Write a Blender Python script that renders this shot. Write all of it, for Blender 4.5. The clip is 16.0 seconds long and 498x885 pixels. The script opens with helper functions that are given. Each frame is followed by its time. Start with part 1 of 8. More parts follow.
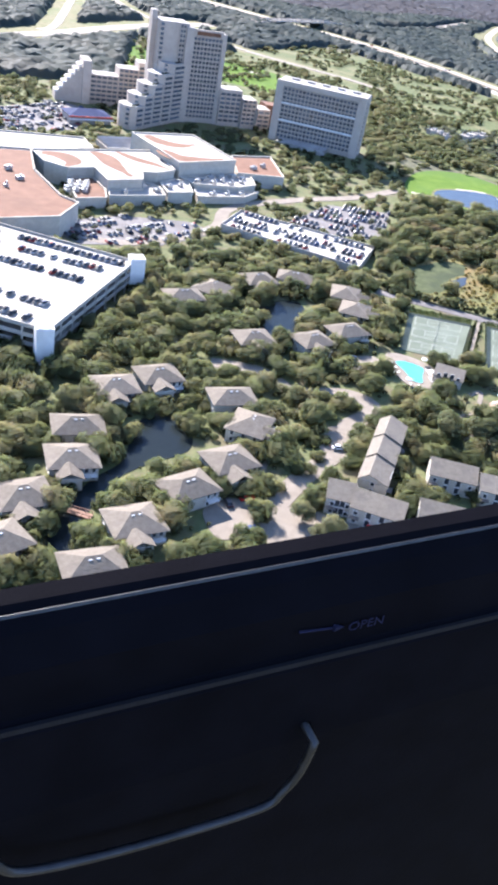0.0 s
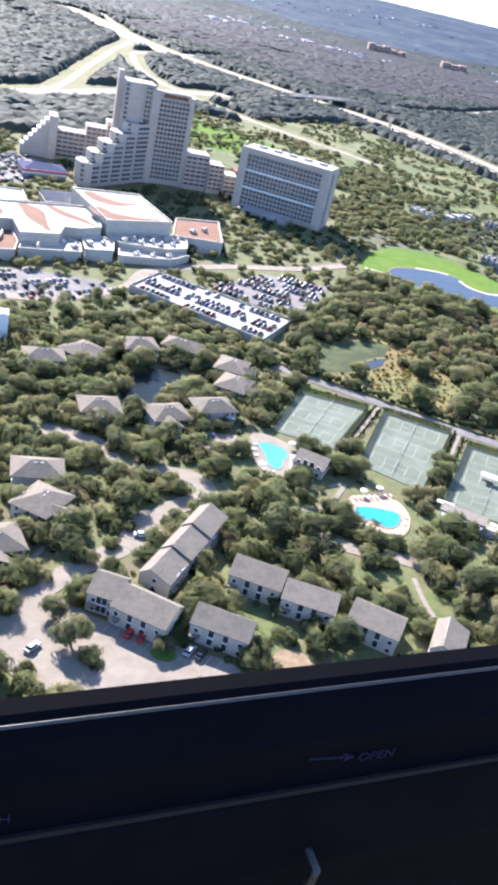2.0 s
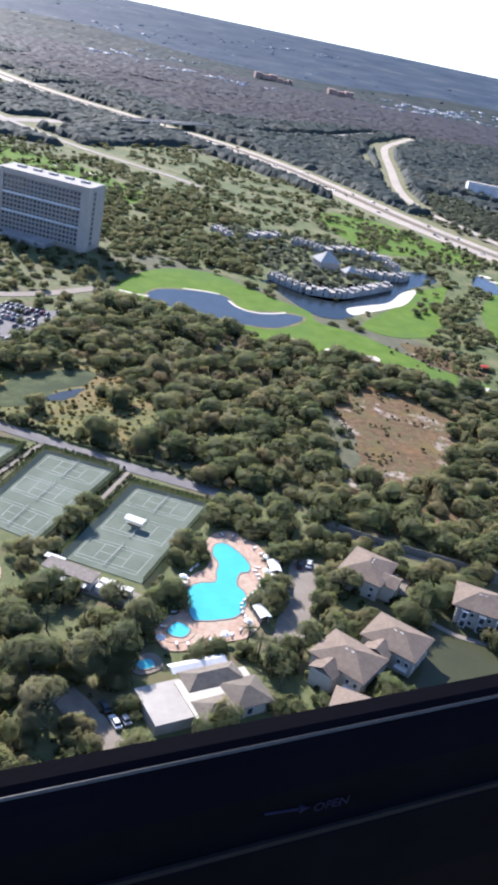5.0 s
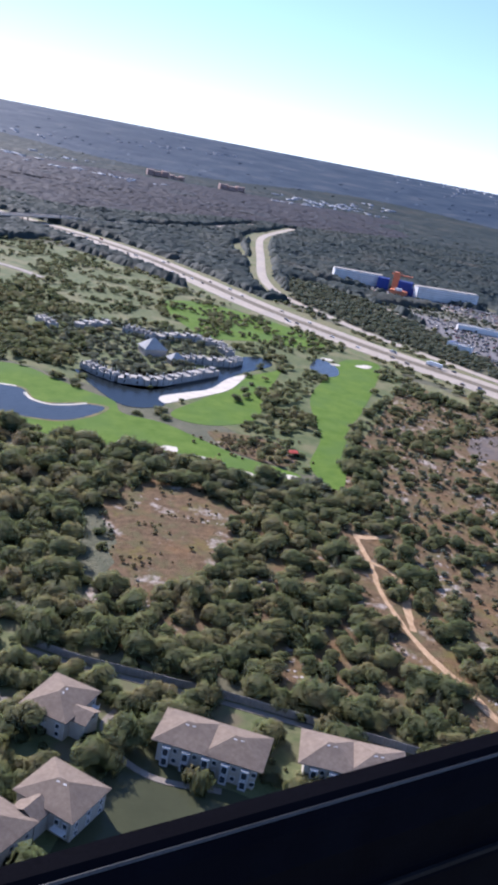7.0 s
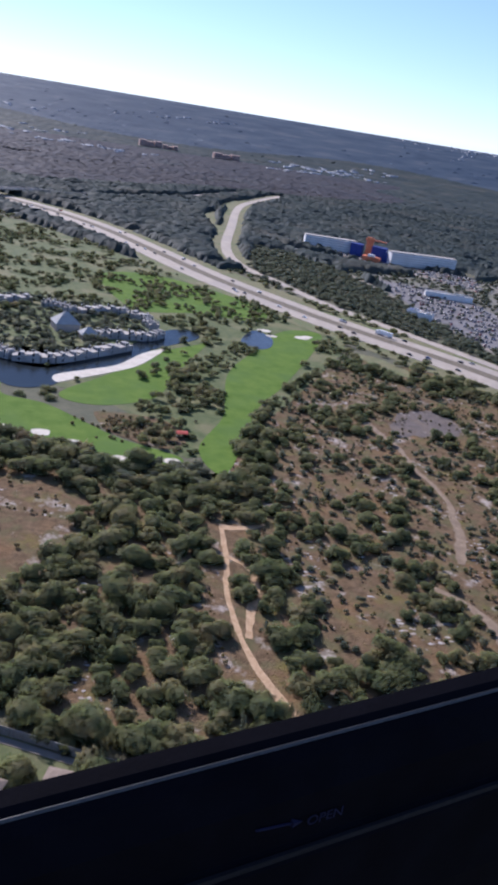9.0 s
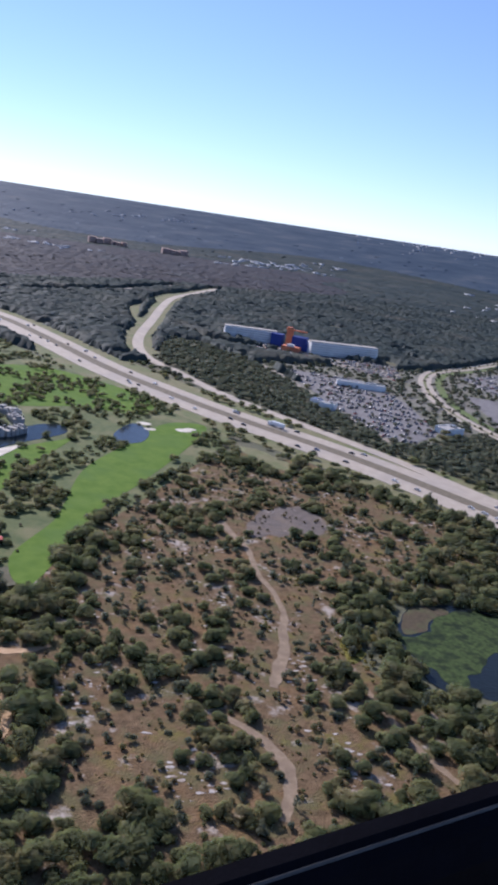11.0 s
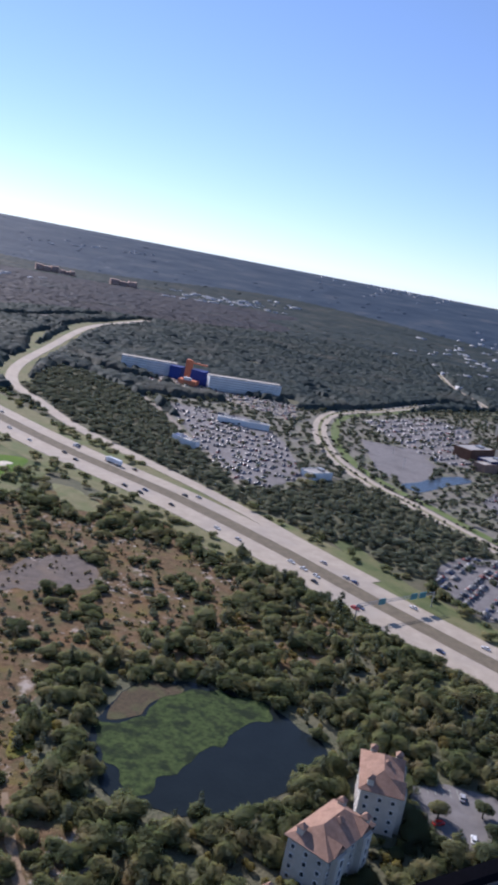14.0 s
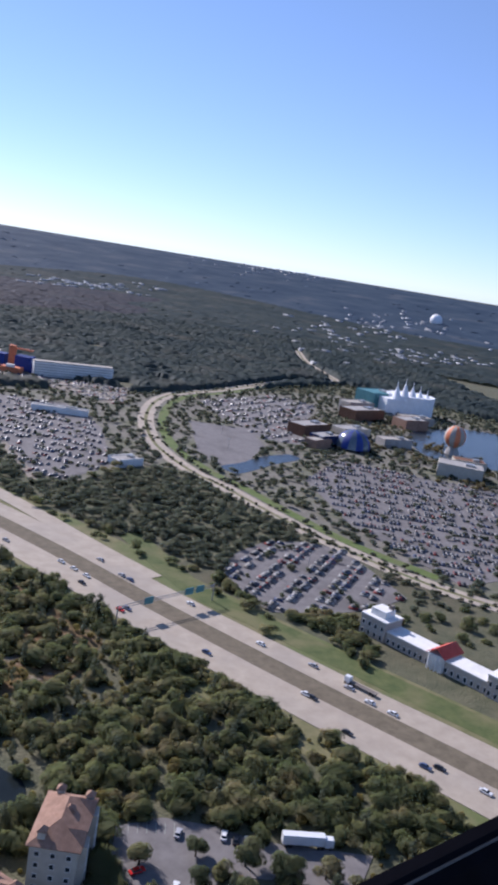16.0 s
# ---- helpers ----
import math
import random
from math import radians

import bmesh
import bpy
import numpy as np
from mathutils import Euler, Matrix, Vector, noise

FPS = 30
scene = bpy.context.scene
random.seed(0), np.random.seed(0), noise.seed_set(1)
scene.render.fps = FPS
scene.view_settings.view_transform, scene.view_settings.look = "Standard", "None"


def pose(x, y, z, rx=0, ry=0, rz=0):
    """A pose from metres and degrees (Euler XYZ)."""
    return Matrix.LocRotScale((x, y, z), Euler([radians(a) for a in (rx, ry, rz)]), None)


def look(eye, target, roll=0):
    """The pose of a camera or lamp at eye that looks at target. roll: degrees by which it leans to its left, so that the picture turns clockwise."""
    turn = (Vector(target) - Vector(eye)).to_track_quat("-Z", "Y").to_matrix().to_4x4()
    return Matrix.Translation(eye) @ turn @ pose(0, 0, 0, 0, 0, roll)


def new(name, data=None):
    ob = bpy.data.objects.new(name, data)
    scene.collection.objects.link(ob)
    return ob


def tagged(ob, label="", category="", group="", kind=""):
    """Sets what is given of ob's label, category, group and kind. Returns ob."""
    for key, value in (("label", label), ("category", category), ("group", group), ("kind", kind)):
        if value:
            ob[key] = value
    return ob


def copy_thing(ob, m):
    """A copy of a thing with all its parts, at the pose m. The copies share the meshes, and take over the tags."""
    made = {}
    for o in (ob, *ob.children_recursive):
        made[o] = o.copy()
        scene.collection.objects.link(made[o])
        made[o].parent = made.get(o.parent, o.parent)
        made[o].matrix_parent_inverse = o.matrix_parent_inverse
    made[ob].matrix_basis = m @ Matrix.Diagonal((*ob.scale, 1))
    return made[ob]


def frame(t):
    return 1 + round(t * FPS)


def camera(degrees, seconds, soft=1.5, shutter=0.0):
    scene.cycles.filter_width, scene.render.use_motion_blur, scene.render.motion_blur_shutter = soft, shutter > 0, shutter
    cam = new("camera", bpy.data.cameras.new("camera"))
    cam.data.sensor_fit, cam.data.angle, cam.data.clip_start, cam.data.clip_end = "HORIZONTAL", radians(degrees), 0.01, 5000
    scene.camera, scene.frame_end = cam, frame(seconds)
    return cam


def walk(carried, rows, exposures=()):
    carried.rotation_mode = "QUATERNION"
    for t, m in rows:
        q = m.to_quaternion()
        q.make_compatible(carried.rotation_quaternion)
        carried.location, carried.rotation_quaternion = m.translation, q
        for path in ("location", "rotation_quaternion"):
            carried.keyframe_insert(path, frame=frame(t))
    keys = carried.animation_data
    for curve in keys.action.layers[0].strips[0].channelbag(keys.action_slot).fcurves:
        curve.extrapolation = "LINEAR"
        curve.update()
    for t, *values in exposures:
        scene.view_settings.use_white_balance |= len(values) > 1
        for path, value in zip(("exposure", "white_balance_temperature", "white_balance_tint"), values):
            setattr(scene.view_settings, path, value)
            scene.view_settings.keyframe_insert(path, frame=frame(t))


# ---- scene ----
# ---------------------------------------------------------------- camera and its way
cam = camera(31.68, 16.0, soft=3.8)
EYE = 146.0
SPEED = Vector((36.151, 14.511, 0.917))      # metres in a second, level course
SILL_DROP = 0.53                             # door sill below the middle eye height
LOOK = [  # seconds, yaw, pitch, roll, eye above the door sill
    (0, -1.99, -32.16, -9.38, 0.486), (0.5, -1.77, -30.84, -9.24, 0.492), (1, -1.33, -30.30, -9.23, 0.485),
    (1.5, 0.35, -33.02, -8.66, 0.515), (2, 2.85, -28.70, -11.88, 0.549), (2.5, 0.50, -27.33, -13.49, 0.596),
    (3, -0.59, -26.51, -13.90, 0.590), (3.5, -0.82, -25.33, -14.08, 0.580), (4, -1.57, -25.33, -11.57, 0.528),
    (4.5, -2.06, -25.72, -9.52, 0.535), (5, -1.85, -25.76, -10.86, 0.578), (6.2, -4.90, -22.20, -10.80, 0.570),
    (7.5, -7.88, -18.22, -10.17, 0.552), (8, -7.56, -18.64, -9.61, 0.529), (8.5, -5.88, -18.98, -10.18, 0.545),
    (9, -6.07, -20.94, -8.82, 0.510), (9.5, -6.50, -19.21, -9.32, 0.549), (10.7, -7.60, -15.60, -8.60, 0.547),
    (12, -8.78, -12.47, -8.01, 0.566), (12.5, -9.82, -12.13, -8.71, 0.586), (13, -10.46, -12.22, -8.70, 0.576),
    (13.5, -9.45, -11.34, -10.04, 0.570), (14, -8.75, -12.14, -10.71, 0.590), (14.5, -8.89, -12.60, -12.17, 0.682),
    (15, -9.65, -12.33, -12.29, 0.688), (15.5, -13.80, -13.52, -10.22, 0.690), (16, -16.28, -11.94, -9.08, 0.655),
]


def flown(t):
    return Vector((0, 0, EYE)) + SPEED * t


rows = []
for t, yaw, pitch, roll, above in LOOK:
    p = flown(t)
    rows.append((t, pose(p.x, p.y, p.z + above - SILL_DROP, 90 + pitch, roll, yaw)))
walk(cam, rows, exposures=[(0.0, 2.12, 6000, 18), (2.0, 2.08, 6000, 18), (3.0, 1.60, 5880, 18), (4.0, 1.28, 5860, 18), (4.6, 1.26, 5850, 18), (5.0, 1.42, 5850, 18), (7.5, 0.80, 5660, 24), (8.0, 0.61, 5640, 24), (9.5, 0.67, 5660, 24), (12.0, 0.55, 5770, 22), (16.0, 0.54, 5830, 22)])

# ---------------------------------------------------------------- daylight
SUN_AZ, SUN_EL = -27.0, 33.0                 # degrees from +y towards +x, and above the horizon
world = bpy.data.worlds.new("sky")
scene.world = world
world.use_nodes = True
wn = world.node_tree.nodes
sky = wn.new("ShaderNodeTexSky")
sky.sky_type, sky.sun_disc = "NISHITA", False
sky.sun_elevation, sky.sun_rotation = radians(SUN_EL), radians(SUN_AZ)
sky.air_density, sky.dust_density, sky.ozone_density = 0.8, 0.0, 3.0
sky.altitude = 1300
wn["Background"].inputs["Strength"].default_value = 0.139
tint = wn.new("ShaderNodeMix")
tint.data_type, tint.blend_type = "RGBA", "MULTIPLY"
tint.inputs["Factor"].default_value, tint.inputs["B"].default_value = 1.0, (0.90, 0.98, 1.09, 1)
soft_sky = wn.new("ShaderNodeGamma")
soft_sky.inputs["Gamma"].default_value = 0.76
world.node_tree.links.new(sky.outputs[0], soft_sky.inputs["Color"])
world.node_tree.links.new(soft_sky.outputs[0], tint.inputs["A"])
world.node_tree.links.new(tint.outputs["Result"], wn["Background"].inputs["Color"])
lamp = bpy.data.lights.new("sun", "SUN")
lamp.energy, lamp.angle, lamp.color = 4.4, radians(0.53), (1.0, 0.935, 0.835)
sun = new("sun", lamp)
sun_dir = Vector((math.sin(radians(SUN_AZ)) * math.cos(radians(SUN_EL)), math.cos(radians(SUN_AZ)) * math.cos(radians(SUN_EL)), math.sin(radians(SUN_EL))))
sun.matrix_world = look(sun_dir * 400, (0, 0, 0))


# ---------------------------------------------------------------- materials
def surface(name, a, b, size=4.0, fine=0.4, rough=0.85, bump=0.3, c=None, c_size=30.0, c_share=0.5, vary=0.0, metal=0.0, spec=0.3, bump_size=None):
    """Two colours mixed by a grain, a third one in larger stains, fine relief; vary: tone differs from object to object."""
    m = bpy.data.materials.new(name)
    m.use_nodes = True
    nt, b4 = m.node_tree, m.node_tree.nodes["Principled BSDF"]
    n = nt.nodes.new
    co = n("ShaderNodeTexCoord")
    grain = n("ShaderNodeTexNoise")
    grain.inputs["Scale"].default_value, grain.inputs["Detail"].default_value, grain.inputs["Roughness"].default_value = 1 / size, 6, 0.65
    nt.links.new(co.outputs["Object"], grain.inputs["Vector"])
    ramp = n("ShaderNodeValToRGB")
    ramp.color_ramp.elements[0].position, ramp.color_ramp.elements[1].position = 0.36, 0.64
    ramp.color_ramp.elements[0].color, ramp.color_ramp.elements[1].color = (*a, 1), (*b, 1)
    nt.links.new(grain.outputs["Fac"], ramp.inputs["Fac"])
    out = ramp.outputs["Color"]
    if c:
        stain = n("ShaderNodeTexNoise")
        stain.inputs["Scale"].default_value, stain.inputs["Detail"].default_value = 1 / c_size, 4
        nt.links.new(co.outputs["Object"], stain.inputs["Vector"])
        r2 = n("ShaderNodeValToRGB")
        r2.color_ramp.elements[0].position, r2.color_ramp.elements[1].position = 0.5 - 0.02, 0.5 + 0.14
        r2.color_ramp.elements[0].color, r2.color_ramp.elements[1].color = (0, 0, 0, 1), (c_share, c_share, c_share, 1)
        mix = n("ShaderNodeMix")
        mix.data_type = "RGBA"
        nt.links.new(stain.outputs["Fac"], r2.inputs["Fac"])
        nt.links.new(r2.outputs["Color"], mix.inputs["Factor"])
        nt.links.new(out, mix.inputs["A"])
        mix.inputs["B"].default_value = (*c, 1)
        out = mix.outputs["Result"]
    if vary:
        info, hsv, span = n("ShaderNodeObjectInfo"), n("ShaderNodeHueSaturation"), n("ShaderNodeMapRange")
        span.inputs["To Min"].default_value, span.inputs["To Max"].default_value = 1 - vary, 1 + vary
        nt.links.new(info.outputs["Random"], span.inputs["Value"])
        nt.links.new(span.outputs["Result"], hsv.inputs["Value"])
        nt.links.new(out, hsv.inputs["Color"])
        out = hsv.outputs["Color"]
    nt.links.new(out, b4.inputs["Base Color"])
    b4.inputs["Roughness"].default_value, b4.inputs["Metallic"].default_value = rough, metal
    b4.inputs["Specular IOR Level"].default_value = spec
    if bump:
        relief, bn = n("ShaderNodeTexNoise"), n("ShaderNodeBump")
        relief.inputs["Scale"].default_value, relief.inputs["Detail"].default_value = 1 / (bump_size or fine), 4
        nt.links.new(co.outputs["Object"], relief.inputs["Vector"])
        bn.inputs["Strength"].default_value, bn.inputs["Distance"].default_value = bump, bump_size or fine
        nt.links.new(relief.outputs["Fac"], bn.inputs["Height"])
        nt.links.new(bn.outputs["Normal"], b4.inputs["Normal"])
    return m


def foliage(name, tones, size=14.0, by_island=0.35, by_object=0.0, bump=0.4, gaps_share=0.46):
    """Leaves: four tones spread by large patches, by clump and, for single trees, from tree to tree."""
    m = bpy.data.materials.new(name)
    m.use_nodes = True
    nt, b4 = m.node_tree, m.node_tree.nodes["Principled BSDF"]
    n = nt.nodes.new
    co, geo, info = n("ShaderNodeTexCoord"), n("ShaderNodeNewGeometry"), n("ShaderNodeObjectInfo")
    patches = n("ShaderNodeTexNoise")
    patches.inputs["Scale"].default_value, patches.inputs["Detail"].default_value = 1 / size, 3
    nt.links.new(geo.outputs["Position"], patches.inputs["Vector"])

    def maths(op, x, y):
        k = n("ShaderNodeMath")
        k.operation = op
        for i, v in enumerate((x, y)):
            if isinstance(v, (int, float)):
                k.inputs[i].default_value = v
            else:
                nt.links.new(v, k.inputs[i])
        return k.outputs[0]

    fac = maths("ADD", maths("MULTIPLY", maths("SUBTRACT", patches.outputs["Fac"], 0.5), 1.9), 0.5 - by_island / 2 - by_object / 2)
    fac = maths("ADD", fac, maths("MULTIPLY", geo.outputs["Random Per Island"], by_island))
    fac = maths("ADD", fac, maths("MULTIPLY", info.outputs["Random"], by_object))
    ramp = n("ShaderNodeValToRGB")
    e = ramp.color_ramp.elements
    e[0].position, e[1].position = 0.1, 0.9
    e[0].color, e[1].color = (*tones[0], 1), (*tones[-1], 1)
    for i in (1, 2):
        k = e.new(0.1 + 0.8 * i / 3)
        k.color = (*tones[i], 1)
    nt.links.new(fac, ramp.inputs["Fac"])
    nt.links.new(ramp.outputs["Color"], b4.inputs["Base Color"])
    b4.inputs["Roughness"].default_value, b4.inputs["Specular IOR Level"].default_value = 0.7, 0.25
    relief, bn = n("ShaderNodeTexNoise"), n("ShaderNodeBump")
    relief.inputs["Scale"].default_value, relief.inputs["Detail"].default_value = 1.1, 5
    nt.links.new(geo.outputs["Position"], relief.inputs["Vector"])
    bn.inputs["Strength"].default_value, bn.inputs["Distance"].default_value = bump, 1.0
    nt.links.new(relief.outputs["Fac"], bn.inputs["Height"])
    nt.links.new(bn.outputs["Normal"], b4.inputs["Normal"])
    thin, both = n("ShaderNodeBsdfTranslucent"), n("ShaderNodeMixShader")
    nt.links.new(ramp.outputs["Color"], thin.inputs["Color"])
    both.inputs["Fac"].default_value = 0.6
    nt.links.new(b4.outputs[0], both.inputs[1])
    nt.links.new(thin.outputs[0], both.inputs[2])
    if not gaps_share:
        nt.links.new(both.outputs[0], n_out(nt).inputs["Surface"])
        return m
    gaps, porous = n("ShaderNodeBsdfTransparent"), n("ShaderNodeMixShader")
    porous.inputs["Fac"].default_value = gaps_share
    nt.links.new(both.outputs[0], porous.inputs[1])
    nt.links.new(gaps.outputs[0], porous.inputs[2])
    nt.links.new(porous.outputs[0], n_out(nt).inputs["Surface"])
    return m


def n_out(nt):
    return next(k for k in nt.nodes if k.type == "OUTPUT_MATERIAL")


def paint_choice(name, colours, rough=0.35):
    """Car paint: one of some colours by object and by island."""
    m = bpy.data.materials.new(name)
    m.use_nodes = True
    nt, b4 = m.node_tree, m.node_tree.nodes["Principled BSDF"]
    n = nt.nodes.new
    geo, ramp = n("ShaderNodeNewGeometry"), n("ShaderNodeValToRGB")
    ramp.color_ramp.interpolation = "CONSTANT"
    e = ramp.color_ramp.elements
    e[0].color = (*colours[0], 1)
    e[1].position, e[1].color = 1 / len(colours), (*colours[1], 1)
    for i in range(2, len(colours)):
        e.new(i / len(colours)).color = (*colours[i], 1)
    nt.links.new(geo.outputs["Random Per Island"], ramp.inputs["Fac"])
    nt.links.new(ramp.outputs["Color"], b4.inputs["Base Color"])
    b4.inputs["Roughness"].default_value, b4.inputs["Specular IOR Level"].default_value = rough, 0.15
    return m


M_GROUND = surface("ground_scrub", (0.075, 0.080, 0.044), (0.120, 0.114, 0.066), 9, 1.2, 0.95, 0.6, (0.10, 0.085, 0.05), 60, 0.6)
M_SCRUB = surface("scrub_soil", (0.088, 0.058, 0.031), (0.178, 0.118, 0.066), 3.2, 0.8, 0.95, 0.7, (0.112, 0.100, 0.046), 9, 0.85, spec=0.1)


def speckle(m, colour, size, low, high, share, w):
    """Irregular patches of another soil colour, with ragged soft edges, laid over a ground material."""
    nt, b4 = m.node_tree, m.node_tree.nodes["Principled BSDF"]
    n = nt.nodes.new
    co, place, blot, ramp, mix = n("ShaderNodeTexCoord"), n("ShaderNodeMapping"), n("ShaderNodeTexNoise"), n("ShaderNodeValToRGB"), n("ShaderNodeMix")
    place.inputs["Location"].default_value = (w, 2.3 * w, 0)
    blot.inputs["Scale"].default_value, blot.inputs["Detail"].default_value, blot.inputs["Roughness"].default_value = 1 / size, 8, 0.68
    ramp.color_ramp.elements[0].position, ramp.color_ramp.elements[1].position = low, high
    ramp.color_ramp.elements[0].color, ramp.color_ramp.elements[1].color = (0, 0, 0, 1), (share, share, share, 1)
    mix.data_type = "RGBA"
    mix.inputs["B"].default_value = (*colour, 1)
    nt.links.new(co.outputs["Object"], place.inputs["Vector"])
    nt.links.new(place.outputs["Vector"], blot.inputs["Vector"])
    nt.links.new(blot.outputs["Fac"], ramp.inputs["Fac"])
    nt.links.new(ramp.outputs["Color"], mix.inputs["Factor"])
    nt.links.new(b4.inputs["Base Color"].links[0].from_socket, mix.inputs["A"])
    nt.links.new(mix.outputs["Result"], b4.inputs["Base Color"])


speckle(M_SCRUB, (0.215, 0.120, 0.052), 26, 0.52, 0.68, 0.5, 40)      # rusty grass
speckle(M_SCRUB, (0.150, 0.128, 0.036), 18, 0.55, 0.66, 0.8, 90)       # yellow weeds
speckle(M_SCRUB, (0.400, 0.345, 0.290), 15, 0.575, 0.66, 0.9, 150)     # bare sand
M_GREYSOIL = surface("grey_brown_soil", (0.088, 0.070, 0.058), (0.140, 0.114, 0.096), 4, 0.6, 0.95, 0.5, (0.16, 0.12, 0.085), 11, 0.7)
M_SAND = surface("pale_sand", (0.32, 0.282, 0.245), (0.50, 0.455, 0.41), 1.2, 0.7, 0.95, 0.3, (0.23, 0.165, 0.11), 3, 0.8)
M_BUNKER = surface("bunker_sand", (0.50, 0.45, 0.36), (0.62, 0.565, 0.465), 3, 0.5, 0.95, 0.2, (0.42, 0.36, 0.27), 8, 0.5)
M_TRACK = surface("dirt_track", (0.34, 0.215, 0.112), (0.50, 0.345, 0.205), 1.6, 0.5, 0.95, 0.3, (0.26, 0.17, 0.09), 6, 0.5)
M_SANDTRACK = surface("pale_sand_track", (0.185, 0.132, 0.082), (0.280, 0.208, 0.136), 2.5, 0.5, 0.95, 0.4, (0.165, 0.115, 0.075), 5, 0.7)
M_FAIRWAY = surface("fairway_turf", (0.080, 0.142, 0.022), (0.118, 0.182, 0.034), 10, 0.4, 0.9, 0.15, (0.088, 0.150, 0.036), 34, 0.8, spec=0.05)
M_BOULGRASS = surface("boulevard_turf", (0.078, 0.118, 0.026), (0.118, 0.152, 0.044), 8, 0.4, 0.95, 0.2, (0.125, 0.13, 0.055), 20, 0.7)
M_ROUGH = surface("rough_turf", (0.060, 0.084, 0.024), (0.108, 0.122, 0.042), 7, 0.6, 0.95, 0.3, (0.19, 0.165, 0.08), 26, 0.6)
M_LAWN = surface("lawn", (0.080, 0.098, 0.036), (0.140, 0.146, 0.062), 4, 0.5, 0.95, 0.4, (0.13, 0.105, 0.062), 12, 0.85)
M_GREENLAWN = surface("sunlit_lawn", (0.078, 0.100, 0.030), (0.132, 0.150, 0.052), 3, 0.5, 0.95, 0.4, (0.130, 0.120, 0.055), 6, 0.6)
M_OLDROAD = surface("weathered_road", (0.225, 0.192, 0.152), (0.290, 0.250, 0.202), 8, 0.2, 0.85, 0.1, (0.20, 0.175, 0.145), 40, 0.5)
M_VERGE = surface("verge_grass", (0.12, 0.12, 0.048), (0.185, 0.165, 0.082), 7, 0.5, 0.95, 0.3, (0.095, 0.125, 0.038), 30, 0.7)
M_MEDIAN = surface("median_grass", (0.115, 0.095, 0.062), (0.165, 0.135, 0.09), 5, 0.5, 0.95, 0.3)
M_LOTGROUND = surface("worn_lot_ground", (0.130, 0.122, 0.092), (0.195, 0.178, 0.146), 9, 0.5, 0.95, 0.2, (0.100, 0.108, 0.056), 34, 0.7)
M_MARSH = surface("marsh_reeds", (0.085, 0.098, 0.034), (0.17, 0.155, 0.052), 6, 0.7, 0.95, 0.6, (0.21, 0.13, 0.052), 20, 0.7)
M_BROWNREED = surface("brown_reeds", (0.048, 0.036, 0.019), (0.088, 0.064, 0.034), 2, 0.7, 0.95, 0.7, (0.075, 0.078, 0.030), 7, 0.8)
M_PALEGRASS = surface("pale_dry_grass", (0.150, 0.160, 0.075), (0.240, 0.240, 0.130), 3, 0.6, 0.95, 0.5, (0.19, 0.16, 0.09), 8, 0.7, spec=0.1)
M_YELLOWWEED = surface("yellow_weeds", (0.120, 0.110, 0.022), (0.210, 0.180, 0.040), 1.5, 0.8, 0.95, 0.9, (0.09, 0.095, 0.03), 4, 0.8, spec=0.1)
M_ROAD = surface("concrete_road", (0.325, 0.272, 0.210), (0.400, 0.340, 0.264), 8, 0.2, 0.85, 0.1, (0.29, 0.255, 0.215), 45, 0.5)
M_ASPHALT = surface("worn_asphalt", (0.140, 0.128, 0.122), (0.188, 0.174, 0.166), 5, 0.2, 0.9, 0.15, (0.095, 0.088, 0.082), 25, 0.6)
M_DRIVE = surface("pale_drive", (0.190, 0.160, 0.126), (0.252, 0.216, 0.174), 5, 0.2, 0.9, 0.15, (0.205, 0.176, 0.140), 16, 0.6)
M_DECK = surface("parking_deck_concrete", (0.350, 0.322, 0.272), (0.420, 0.388, 0.332), 8, 0.2, 0.85, 0.1, (0.30, 0.27, 0.225), 18, 0.5)
M_WHITE = surface("white_paint", (0.68, 0.665, 0.63), (0.77, 0.755, 0.72), 3, 0.2, 0.7, 0.1, (0.55, 0.53, 0.49), 9, 0.4)
M_STUCCO = surface("cream_stucco", (0.43, 0.39, 0.32), (0.51, 0.465, 0.385), 2, 0.15, 0.9, 0.15, (0.40, 0.36, 0.295), 7, 0.5, vary=0.08)
M_GREYWALL = surface("pale_grey_render", (0.34, 0.335, 0.315), (0.41, 0.405, 0.38), 2, 0.15, 0.9, 0.15, (0.34, 0.33, 0.31), 7, 0.5, vary=0.08)
M_HOTEL = surface("hotel_concrete", (0.395, 0.333, 0.275), (0.465, 0.398, 0.330), 6, 0.3, 0.9, 0.1, (0.43, 0.38, 0.32), 16, 0.5)
M_SHINGLE = surface("taupe_shingles", (0.135, 0.113, 0.086), (0.188, 0.160, 0.124), 1.2, 0.3, 0.92, 0.5, (0.13, 0.108, 0.09), 6, 0.5, vary=0.12)
M_SHINGLE_TAN = surface("tan_shingles", (0.168, 0.126, 0.092), (0.228, 0.176, 0.132), 1.2, 0.3, 0.92, 0.5, (0.14, 0.105, 0.08), 6, 0.5, vary=0.08)
M_SHINGLE_GREY = surface("grey_brown_shingles", (0.150, 0.130, 0.102), (0.200, 0.174, 0.138), 1.2, 0.3, 0.92, 0.5, (0.125, 0.11, 0.095), 6, 0.5, vary=0.1)
M_TILE = surface("pink_clay_tiles", (0.255, 0.150, 0.102), (0.345, 0.212, 0.150), 1.4, 0.3, 0.9, 0.5, (0.205, 0.122, 0.086), 5, 0.5, vary=0.06)
M_BRICK = surface("pinkish_brick", (0.46, 0.30, 0.235), (0.55, 0.37, 0.30), 6, 0.3, 0.9, 0.1)
